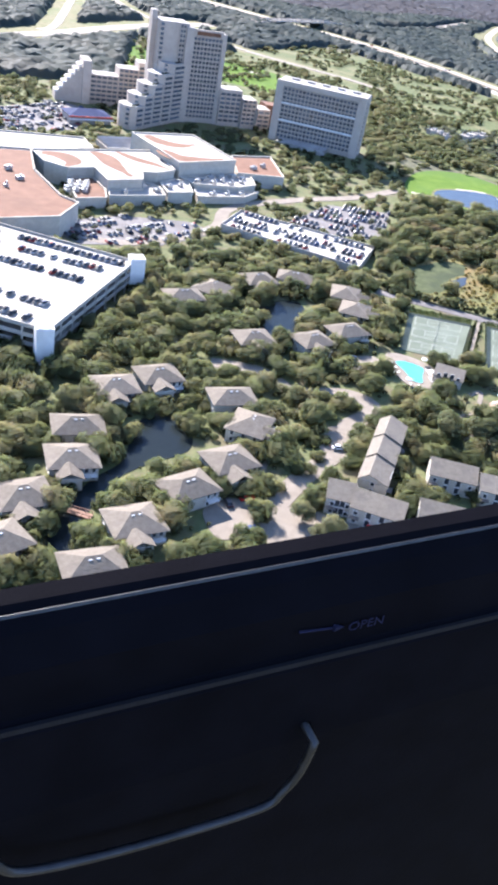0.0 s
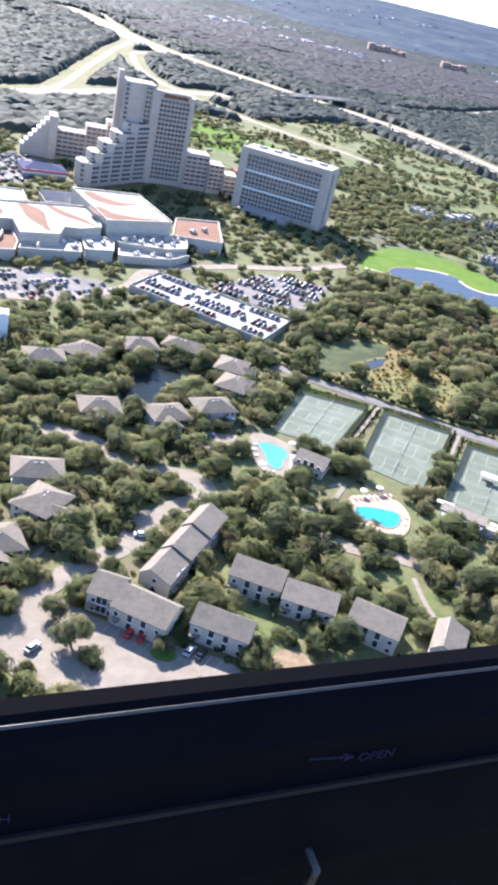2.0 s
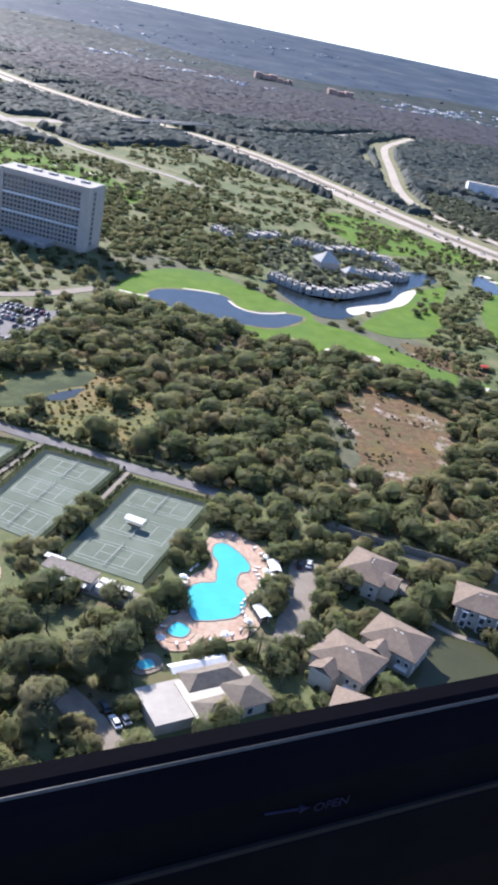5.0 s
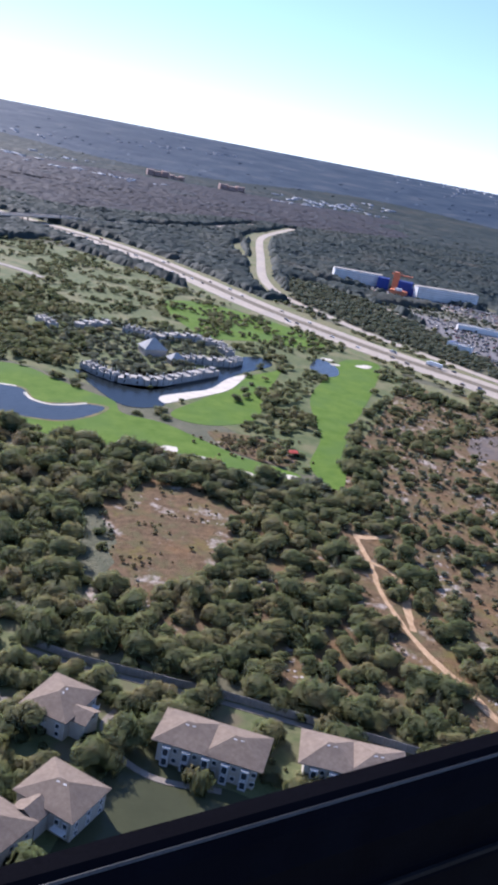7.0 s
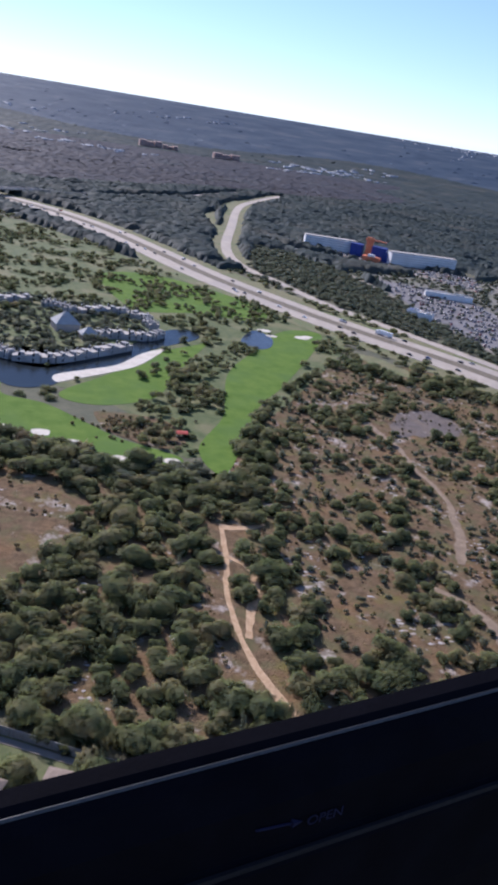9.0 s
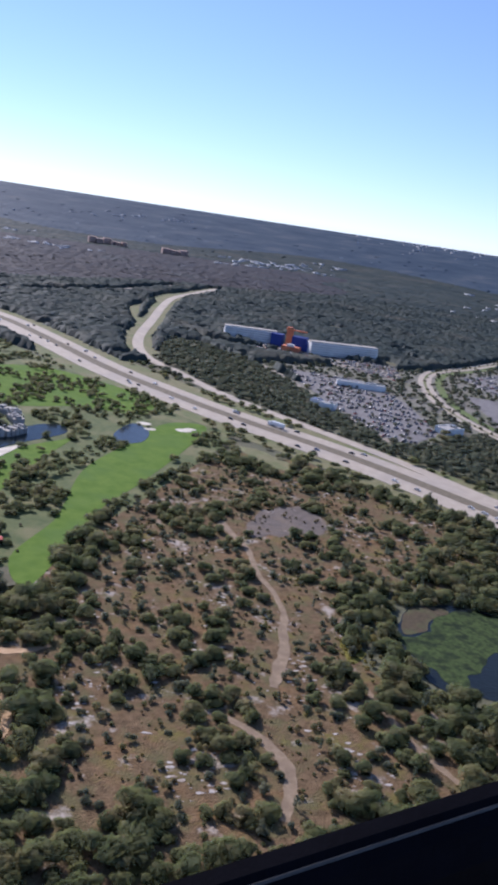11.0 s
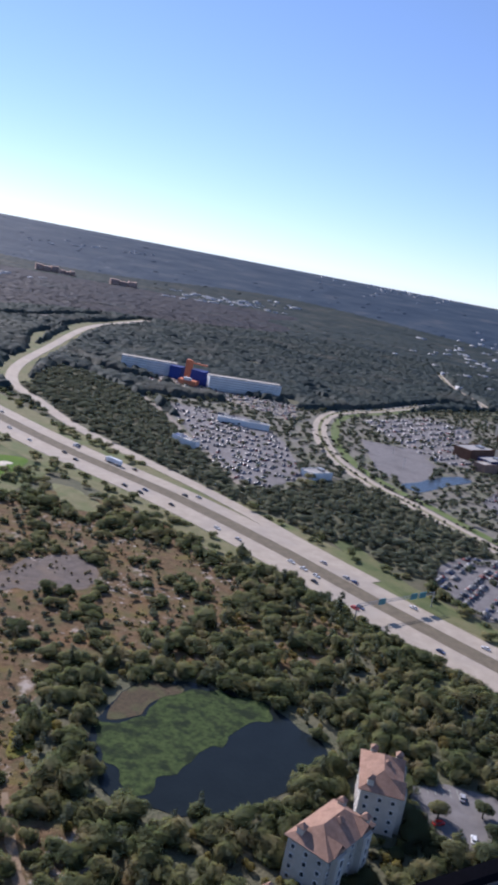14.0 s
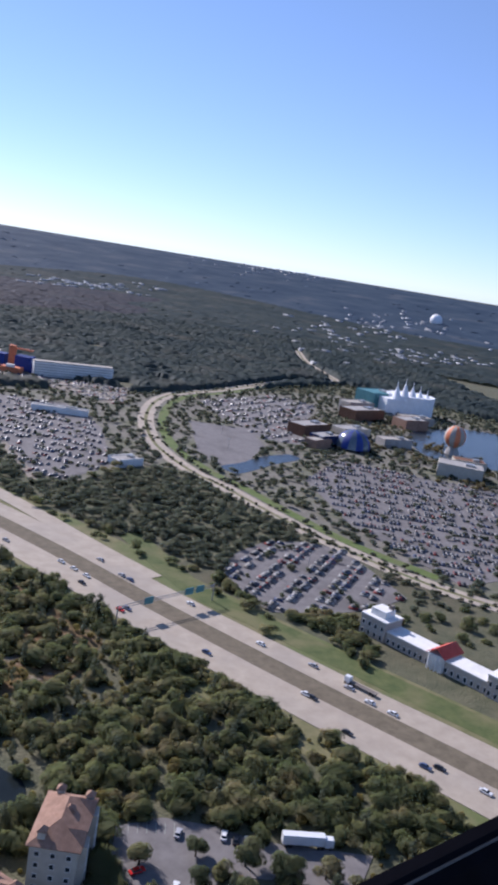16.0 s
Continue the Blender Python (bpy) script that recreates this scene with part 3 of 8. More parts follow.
# ponds among the houses and in the wood
patch("creek", [(-4, 236), (4, 246), (13, 237), (13, 225), (-1, 213), (-9, 202), (-14, 184), (-16, 168), (-23, 170), (-20, 188), (-14, 204), (-6, 216)], 0.14, M_POND, "dark weedy creek between the villas", "creek")
patch("pond", [(41, 344), (57, 354), (60, 340), (55, 318), (45, 309), (40, 322)], 0.14, M_POND, "dark blue pond among villas", "pond")
patch("pond", [(256, 255), (262, 268), (270, 285), (276, 294), (288, 280), (300, 276), (312, 266), (300, 250), (275, 240), (255, 244)], 0.14, M_GREENWATER, "still green-brown pond beside the villas", "pond")
patch("lily_pond", [(524, 467), (524, 455), (526, 437), (534, 427), (548, 424), (564, 424), (580, 434), (596, 450), (604, 462), (599, 474), (590, 489), (578, 497), (560, 502), (540, 497), (531, 484)], 0.14, M_POND, "dark woodland pond half covered by lily pads", "pond", ragged=2)
patch("lily_pads", [(526, 467), (528, 448), (532, 436), (539, 431), (545, 440), (556, 450), (569, 466), (583, 477), (589, 487), (578, 493), (564, 497), (552, 491), (542, 477), (533, 468)], 0.2, M_LILY, "mat of green lily pads on dark water", "plants", ragged=5, kind="stuff")
patch("reed_bank", [(529, 473), (533, 487), (541, 497), (552, 499), (556, 494), (546, 486), (538, 474)], 0.24, M_BROWNREED, "brown reed bank at a pond", "plants", ragged=2, kind="stuff")
patch("marsh_pool", [(115, 389), (118, 405), (124, 420), (136, 431), (152, 434), (151, 421), (140, 409), (134, 395), (124, 386)], 0.12, M_WEEDWATER, "murky green marsh pool full of weed", "pond", ragged=3)
patch("open_water", [(136, 400), (141, 408), (150, 416), (147, 406), (141, 399)], 0.17, M_GOLFWATER, "patch of open blue water in a marsh", "pond", ragged=1.5)
patch("marsh", [(110, 384), (118, 428), (140, 444), (168, 440), (186, 420), (190, 392), (168, 366), (140, 374)], 0.07, M_MARSH, "olive and ochre marsh with reeds", "marsh", clear=False, ragged=4)
patch("marsh", [(158, 388), (170, 405), (182, 408), (186, 392), (172, 368), (160, 372)], 0.09, M_MARSH, "orange-brown dry marsh grass", "marsh", clear=False)
WEEDS = [(502, 455, 6, 5), (493, 515, 5, 3), (640, 560, 5, 3), (560, 520, 4, 4), (655, 520, 5, 3), (540, 545, 5, 3), (612, 545, 4, 3), (520, 500, 4, 4), (205, 372, 4, 3), (200, 395, 4, 3), (238, 395, 5, 3), (470, 470, 4, 3), (586, 560, 6, 4), (628, 500, 6, 3), (690, 470, 5, 3)]
OPEN_EAST = [(412, 640), (430, 690), (481, 690), (556, 648), (600, 615), (577, 568), (548, 538), (529, 508), (514, 483), (501, 432), (494, 401), (500, 372), (440, 345), (397, 364), (390, 406), (391, 443), (402, 500), (405, 560)]
OPEN_WEST = [(262, 370), (266, 462), (292, 472), (312, 453), (313, 423), (296, 394), (278, 380)]


def sand_spots():
    """Loose clusters of bare sand, larger where the scrub is open."""
    bm = bmesh.new()
    area = [(262, 345), (258, 462), (372, 480), (440, 650), (520, 715), (600, 640), (600, 520), (510, 510), (515, 420), (540, 350), (400, 260), (350, 300)]
    xs, ys = np.random.default_rng(5).uniform(262, 610, 17000), np.random.default_rng(6).uniform(290, 710, 17000)
    wide = inside(OPEN_EAST, xs, ys)
    for k in np.flatnonzero(inside(area, xs, ys)):
        sx, sy = float(xs[k]), float(ys[k])
        level = noise.noise((sx / 26, sy / 26, 0)) + 0.4 * noise.noise((sx / 9, sy / 9, 4))
        if level < (0.24 if wide[k] else 0.36) + 0.25 * noise.noise((sx / 4, sy / 4, 7)):
            continue
        sr = random.choice((0.2, 0.25, 0.3, 0.4, 0.55, 0.8)) * (1.0 if wide[k] else 0.85)
        line = curve([(sx + sr * 1.7 * math.cos(j * math.tau / 6) * random.uniform(0.3, 1.3), sy + 0.9 * sr * math.sin(j * math.tau / 6) * random.uniform(0.3, 1.3)) for j in range(6)], True, 2)
        prism(bm, line, 0.0, 0.1 + 0.002 * (k % 20))
    tagged(part("bare_sand", bm, M_SAND), "scattered patches of bare pale sand", "sand", kind="stuff")


sand_spots()


def worn_track(points, widths, z, label, material, clear=3.5, seed=0):
    """A sand track whose edges wander and whose width changes."""
    line = curve(points, False, 8)
    n = len(line)
    z += 0.004 * (len(LAID) % 12)
    LAID.append("dirt_track")
    bm, last = bmesh.new(), None
    for k, p in enumerate(line):
        t = (line[min(k + 1, n - 1)] - line[max(k - 1, 0)]).normalized()
        side = Vector((-t.y, t.x, 0))
        w = float(np.interp(k / (n - 1), np.linspace(0, 1, len(widths)), widths)) / 2
        a = p + side * w * (1 + 0.5 * noise.noise(p * 0.2 + Vector((seed, 0, 0))))
        b = p - side * w * (1 + 0.5 * noise.noise(p * 0.2 + Vector((seed, 9, 0))))
        pair = [bm.verts.new((a.x, a.y, z)), bm.verts.new((p.x, p.y, z - 0.06)), bm.verts.new((b.x, b.y, z)), bm.verts.new((a.x, a.y, z - 0.2)), bm.verts.new((b.x, b.y, z - 0.2))]
        if last:
            for i, j in ((3, 0), (0, 1), (1, 2), (2, 4)):
                bm.faces.new((last[i], last[j], pair[j], pair[i]))
            keep_clear([(q.x, q.y) for q in (last_line[0] + last_side * clear, a + side * clear, b - side * clear, last_line[1] - last_side * clear)])
        last, last_line, last_side = pair, (a, b), side
    return tagged(part("dirt_track", bm, material), label, "track", kind="structure")


worn_track([(371, 438), (370.8, 410), (369.2, 390), (371, 366), (374.5, 348), (380, 332), (384, 320), (389, 306), (394, 290)], (2.0, 2.1, 1.8, 2.0, 2.8, 3.8, 2.4, 2.2), 0.16, "rutted orange sand track through scrub", M_TRACK, 4.2)
worn_track([(370, 438), (379, 438), (389, 443)], (4.5, 3.5, 2.0), 0.15, "orange sand turning place", M_TRACK, 2.5, 3)
worn_track([(372, 414), (379, 406), (379.5, 392), (376, 376), (374, 362)], (2.0, 2.6, 3.0, 2.2), 0.14, "faint sand side track", M_TRACK, 0.5, 5)
worn_track([(464, 585), (469, 566), (474, 549), (475, 521), (479, 501), (480, 482), (477, 466), (475, 452), (470, 436), (466, 424)], (5.0, 3.5, 3.0, 2.6, 2.4, 3.4, 3.8, 5.5, 3.0), 0.15, "pale sandy footpath through scrub", M_SANDTRACK, 2.0, 8)
worn_track([(443, 408), (452, 400), (460, 388), (463, 374), (458, 356)], (2.4, 3.6, 4.4, 3.2), 0.13, "worn sandy turning ground in the scrub", M_SANDTRACK, 0.5, 11)
worn_track([(500, 428), (504, 408), (508, 392), (516, 374)], (2.0, 3.0, 2.5), 0.13, "faint sandy path beside the pond wood", M_SANDTRACK, 1.0, 14)
patch("clearing", [(266, 457), (296, 469), (314, 437), (308, 400), (296, 382), (272, 366), (268, 398)], 0.08, M_SCRUB, "bare brown clearing in the wood", ragged=1.2)
patch("clearing", [(480, 568), (508, 575), (525, 590), (515, 618), (494, 610), (478, 585)], 0.08, M_GREYSOIL, "bare grey-brown clearing", ragged=5)
patch("clearing", [(494, 735), (506, 731), (516, 719), (524, 705), (521, 690), (506, 694), (498, 716)], 0.12, M_PALEGRASS, "small pale green grass clearing beside the highway", ragged=3)
patch("weed_patch", [(496, 448), (499, 458), (503, 464), (507, 458), (506, 449), (501, 445)], 0.12, M_YELLOWWEED, "patch of yellow-green weeds in the scrub", "plants", clear=False, ragged=3, kind="stuff")

# the motorway: two carriageways, grass between them, verges, ramps and a flyover
HIGHWAY = [(-640, 2300), (-313, 1851), (-163, 1611), (-45, 1470), (48, 1392), (135, 1325), (217, 1258), (286, 1172), (343, 1070), (398, 965), (446, 893), (500, 822), (569, 745), (622, 672), (662, 608), (692, 562), (725, 514), (763, 461), (850, 335), (1000, 120), (1200, -160)]
ribbon("verge", HIGHWAY[:11], 84, 0.10, M_VERGE, "mown olive motorway verge", "verge", clear=-6, shift=-1)
ribbon("verge", HIGHWAY[10:], 84, 0.10, M_VERGE, "mown olive motorway verge", "verge", clear=-16, shift=-1)
ribbon("motorway_median", HIGHWAY, 13, 0.24, M_MEDIAN, "dull brown grass median strip", "median", clear=0)
ribbon("motorway", HIGHWAY, 18.4, 0.30, M_ROAD, "pale concrete motorway carriageway with several lanes", "road", clear=3, shift=-15.3)
ribbon("motorway", HIGHWAY, 13.6, 0.30, M_ROAD, "pale concrete motorway carriageway with several lanes", "road", clear=3, shift=12.9)
ribbon("motorway_lawn", [(640, 690), (662, 608), (692, 562), (725, 514), (763, 461), (850, 335), (960, 180)], 15, 0.14, M_ROUGH, "bright mown grass bank beside the motorway", "verge", clear=-2, shift=31)
RAMP = [(600, 1900), (545, 1765), (490, 1600), (453, 1335), (431, 1154), (436, 1050), (464, 985), (499, 906), (552, 827), (603, 752), (648, 672), (672, 632)]
ribbon("verge", RAMP[:6], 34, 0.08, M_VERGE, "grass beside the motorway ramp", "verge", clear=0)
patch("verge_field", [(424, 1330), (425, 1458), (485, 1594), (560, 1740), (530, 1760), (470, 1640), (440, 1450), (436, 1243)], 0.09, M_VERGE, "green-gold grass inside a ramp", "verge")
ribbon("motorway_ramp", RAMP, 12.0, 0.34, M_ROAD, "curving concrete motorway ramp", "road", clear=2)
ribbon("verge", [(-168, 880), (-92, 1020), (-40, 1110), (20, 1190)], 60, 0.09, M_VERGE, "grass beside a crossing road", "verge", clear=0)
ribbon("crossing_road", [(-330, 650), (-155, 903), (-92, 1022), (-40, 1112), (20, 1193)], 20, 0.34, M_OLDROAD, "wide pale crossing road", "road", clear=3)
ribbon("crossing_road", [(276, 1475), (400, 1640), (520, 1860)], 18, 0.34, M_OLDROAD, "wide pale crossing road", "road", clear=3)
ribbon("verge", [(-150, 940), (-141, 985), (-152, 1180), (-162, 1380), (-172, 1586), (-243, 1815)], 34, 0.07, M_VERGE, "tan grass beside a ramp road", "verge", clear=2)
ribbon("verge", [(-90, 1520), (-131, 1430), (-131, 1367), (-98, 1239), (-49, 1146), (39, 1049), (91, 1005), (160, 960)], 34, 0.07, M_VERGE, "tan grass beside a curving ramp", "verge", clear=2)
ribbon("loop_ramp", [(-150, 940), (-141, 985), (-152, 1180), (-162, 1380), (-172, 1586), (-243, 1815), (-330, 2050)], 9, 0.34, M_OLDROAD, "long pale ramp road through woods", "road", clear=8)
ribbon("loop_ramp", [(-20, 1640), (-90, 1520), (-131, 1430), (-131, 1367), (-98, 1239), (-49, 1146), (39, 1049), (91, 1005), (160, 960), (190, 930)], 9, 0.36, M_OLDROAD, "curving pale ramp road", "road", clear=8)
patch("verge_field", [(-20, 1165), (10, 1120), (45, 1090), (20, 1150), (5, 1190)], 0.09, M_VERGE, "dry grass in the interchange", "verge")


def flyover():
    thing = holder("flyover_bridge", 0, 0, 0, 0, "long pale concrete flyover on piers across the motorway", "bridge", kind="structure")
    ends = [(20, 1193, 0.5), (58, 1240, 4.5), (100, 1285, 7.5), (150, 1338, 8), (185, 1374, 7.5), (230, 1420, 4.5), (276, 1475, 0.5)]
    line = curve(ends, False, 5)
    for name, a, b in (("deck", 10, 1), ("deck", -1, -10)):
        bm = bmesh.new()
        band(bm, line, a, b, 0, 1.2)
        part(name, bm, M_OLDROAD, thing)
    for d in (10.2, -10.2, 0.8, -0.8):
        bm = bmesh.new()
        band(bm, line, d + 0.15, d - 0.15, 0.9, 1.4)
        part("parapet", bm, M_DECK, thing)
    for k in (8, 13, 17, 22):
        for d in (5.5, -5.5):
            p = offset_line(line, d)[k]
            bm = bmesh.new()
            tube(bm, (p.x, p.y, 0), (p.x, p.y, p.z - 1.1), 0.9, sides=8)
            part("pier", bm, M_OLDROAD, thing)


flyover()


def lane_lines():
    """Dashes between the lanes and solid edge lines, on the stretch that passes near."""
    line = curve(HIGHWAY, False, 6)
    fine = []
    for a, b in zip(line, line[1:]):
        n = max(1, int((b - a).length / 3.0))
        fine += [a.lerp(b, k / n) for k in range(n)]
    fine = [p for p in fine if 380 < p.x < 860]
    thing = holder("lane_lines", 0, 0, 0, 0, "white painted lane lines on the motorway", "road marking", kind="structure")
    bm = bmesh.new()
    for d in (-10.0, -13.6, -17.2, -20.8, 9.6, 13.2, 16.6):
        for k in range(0, len(fine) - 2, 4):
            band(bm, fine[k:k + 2], d + 0.12, d - 0.12, 0.335, 0.03)
    part("dashes", bm, M_LINE, thing)
    for d in (-6.7, -23.9, 6.7, 19.2):
        bm = bmesh.new()
        band(bm, fine, d + 0.1, d - 0.1, 0.335, 0.03)
        part("edge_line", bm, M_LINE, thing)


lane_lines()

# lawns between the town houses
LAWNS = [[(89, 215.5), (97, 213.5), (103.5, 210.5), (103, 203.5), (96, 206.5), (89, 210)], [(116, 199), (121, 206), (133, 206), (133, 198.5), (123, 194.5)], [(129, 245.5), (141, 241), (140, 234), (128, 238.5)], [(142, 235), (151, 240), (153, 229), (146, 228)]]
LAWN_WALK = [(102.7, 185.4), (105.5, 190.5), (114.7, 195.3), (123, 195), (133, 197)]
PLAY = [(101, 192), (102.5, 199.5), (109, 200.5), (111, 194)]
for pts in LAWNS:
    patch("lawn", pts, 0.13, M_GREENLAWN, "sunlit green lawn between the town houses", "lawn")
ribbon("footpath", LAWN_WALK, 1.6, 0.2, M_DRIVE, "winding pale footpath", "path", clear=0.5)

# car parks, drives and streets
LOTS = []


def lot(points, material, label, z=0.2, rows=None, fill=0.6):
    LOTS.append((points, rows, fill, z))
    return patch("car_park", points, z, material, label, "car park", smooth=False)


lot([(707, 639), (724, 672), (751, 697), (780, 700), (797, 690), (803, 650), (806, 619), (779, 603), (751, 595), (722, 596)], M_ASPHALT, "worn asphalt car park full of cars by the motorway", rows=(52, 17), fill=0.75)
lot([(583, 1075), (665, 1060), (688, 964), (681, 880), (676, 836), (640, 797), (612, 815), (604, 884)], M_ASPHALT, "grey asphalt car park partly filled", rows=(-35, 19), fill=0.5)
lot([(780, 1036), (836, 1024), (832, 956), (796, 888), (768, 870), (759, 911)], M_ASPHALT, "nearly empty grey car park", rows=None)
lot([(815, 1150), (930, 1248), (973, 1201), (905, 1060), (876, 972), (840, 980), (821, 1055)], M_ASPHALT, "large grey car park with rows of cars", rows=(40, 19), fill=0.45)
lot([(831, 848), (892, 927), (959, 883), (982, 810), (925, 720), (881, 650), (851, 640), (824, 740)], M_ASPHALT, "large asphalt car park full of cars", rows=(-22, 18), fill=0.75)
lot([(985, 810), (962, 884), (1010, 860), (1080, 830), (1010, 700), (900, 640), (888, 652), (930, 720)], M_ASPHALT, "large asphalt car park full of cars", rows=(-22, 18), fill=0.75)
lot([(484, 1256), (540, 1215), (614, 1196), (735, 1150), (728, 1125), (610, 1160), (520, 1195)], M_DRIVE, "pale parking strips in front of a long hotel", rows=(15, 22), fill=0.6)
lot([(496, 1303), (580, 1225), (660, 1131), (720, 1073), (743, 1177), (645, 1201), (562, 1264), (522, 1316)], M_DRIVE, "pale parking strips below the long hotel", rows=(12, 16), fill=0.7)
lot([(628, 446), (642, 449), (657, 444), (667, 437), (700, 428), (690, 415), (655, 424), (640, 412), (622, 420)], M_ASPHALT, "shaded asphalt car park beside the tile-roofed condos", rows=None)
lot([(62, 462), (88, 505), (126, 507), (118, 474), (110, 453), (84, 452)], M_ASPHALT, "busy car park behind the parking deck", rows=(-18, 13), fill=0.9)
lot([(-62, 405), (-25, 432), (8, 438), (22, 426), (-4, 398), (-40, 385)], M_ASPHALT, "tree-shaded car park in front of the convention hall", rows=(38, 14), fill=0.75)
lot([(-121, 612), (-87, 657), (-60, 640), (-69, 584), (-109, 550)], M_ASPHALT, "car park with palms beside the hotel", rows=(50, 13), fill=0.7)
ribbon("drive", [(226, 262), (231.5, 286), (235.5, 308)], 9, 0.2, M_DRIVE, "pale drive with a few parked cars", "drive")
lot([(172, 238), (180, 230), (186, 222), (178, 220), (168, 232)], M_DRIVE, "short pale parking bay between trees", rows=None)
BOULEVARD = [(1240, 2060), (1127, 1667), (1095, 1440), (1013, 1399), (873, 1252), (786, 1167), (742, 1057), (726, 937), (737, 853), (756, 806), (777, 743), (797, 697), (830, 640), (880, 590), (960, 520)]
for shift in (-4.6, 4.6):
    ribbon("boulevard", BOULEVARD, 6.0, 0.3, M_ROAD, "pale carriageway of the boulevard round the car parks", "road", clear=2, shift=shift)
ribbon("boulevard_median", BOULEVARD, 3.2, 0.26, M_VERGE, "grass strip between the boulevard carriageways", "verge", clear=None)
ribbon("boulevard_grass", [(1060, 1420), (1000, 1380), (885, 1245), (800, 1160), (757, 1050), (741, 937), (752, 858), (770, 812), (790, 750), (810, 700), (842, 650)], 9, 0.14, M_BOULGRASS, "mown green grass strip along the boulevard", "verge", clear=-2)
patch("canal", [(768, 868), (790, 886), (815, 912), (846, 930), (850, 915), (820, 890), (798, 868), (776, 850)], 0.2, M_GOLFWATER, "narrow blue canal beside the boulevard", "canal")
ribbon("service_road", [(560, 1090), (579, 1020), (592, 940), (607, 871), (623, 788)], 6, 0.25, M_DRIVE, "pale service road beside the motorway wood", "road")
patch("lake", [(1040, 1085), (1128, 1146), (1190, 1142), (1330, 1080), (1200, 960), (1064, 941), (1007, 975)], 0.2, M_GOLFWATER, "blue lake beside a leisure park", "lake")
ribbon("street", [(20, 286), (38, 284), (50, 272), (70, 275), (78, 266), (67, 252), (60, 234), (45, 213), (37, 193), (52, 178), (70, 172)], 7, 0.18, M_DRIVE, "pale residential street between villas", "road", clear=1)
patch("parking_court", [(36, 192), (45, 203), (56, 199), (76, 194.5), (92, 191.5), (92, 182), (70, 178), (52, 172), (38, 178)], 0.2, M_DRIVE, "pale parking court beside the town houses", "car park")
patch("planting_island", [(71, 191), (74, 193), (77.5, 191), (76, 188.5), (72.5, 188.5)], 0.32, M_FAIRWAY, "small green island in the parking court", "grass")
bays = bmesh.new()
for k in range(11):
    band(bays, [Vector((60 + 2.9 * k, 197.6 - 0.5 * k, 0)), Vector((57.8 + 2.9 * k, 192.9 - 0.5 * k, 0))], 0.09, -0.09, 0.285, 0.04)
for k in range(6):
    band(bays, [Vector((632 + 2.6 * k, 447.5 - 0.3 * k, 0)), Vector((631 + 2.6 * k, 442.8 - 0.3 * k, 0))], 0.09, -0.09, 0.285, 0.04)
tagged(part("bay_lines", bays, M_LINE), "white painted parking bay lines", "road marking", kind="structure")
patch("parking_court", [(56, 242), (60, 250), (68, 250), (66, 236), (61, 229), (56, 233)], 0.2, M_DRIVE, "pale parking court", "car park")
ribbon("street", [(100, 256), (127, 252), (145, 251), (160, 241.5), (168, 236), (178, 226), (190, 205)], 6, 0.18, M_DRIVE, "pale resort street under trees", "road", clear=1)
patch("drive", [(18, 196), (26, 203), (33, 199), (30, 188), (22, 184)], 0.2, M_DRIVE, "pale drive beside a villa", "drive")
patch("drive", [(60, 296), (70, 304), (84, 309), (86, 302), (72, 294)], 0.2, M_DRIVE, "pale parking place beside villas", "drive")
ribbon("footpath", [(38, 226), (33, 212), (24, 206), (16, 196)], 1.6, 0.2, M_DRIVE, "winding pale footpath", "path", clear=0.5)
ribbon("footpath", [(103, 264), (112, 270), (118, 275), (124, 290), (118, 286)], 1.8, 0.2, M_DRIVE, "winding pale footpath", "path", clear=0.5)
ribbon("footpath", [(143, 243), (145, 232), (147, 226)], 1.6, 0.2, M_DRIVE, "winding pale footpath", "path", clear=0.5)
ribbon("footpath", [(270, 306), (266, 298), (270, 287), (280, 279), (296, 276)], 2.0, 0.25, M_DRIVE, "pale footpath along the pond", "path", clear=0.5)
ribbon("lane", [(95, 380), (108, 375.5), (137, 365.5), (171, 354), (207, 344)], 6.0, 0.2, M_ASPHALT, "shaded asphalt lane behind the tennis courts", "road", clear=1)
patch("playground", PLAY, 0.2, M_SANDTRACK, "pale sand playground", "playground")
ribbon("hotel_drive", [(-60, 400), (-20, 395), (20, 432), (30, 470), (70, 505), (110, 530), (140, 560)], 7, 0.27, M_DRIVE, "pale drive past the convention hall", "road")


# ---------------------------------------------------------------- trees
rng = np.random.default_rng(11)


def ico(level):
    bm = bmesh.new()
    bmesh.ops.create_icosphere(bm, subdivisions=level, radius=1)
    v = np.array([p.co[:] for p in bm.verts])
    f = np.array([[q.index for q in g.verts] for g in bm.faces])
    bm.free()
    return v, f


ICO = {1: ico(1), 2: ico(2)}


def n_faces(tris):
    return sum(len(t) for t in tris)


def unit(v):
    return v / np.linalg.norm(v, axis=1)[:, None]


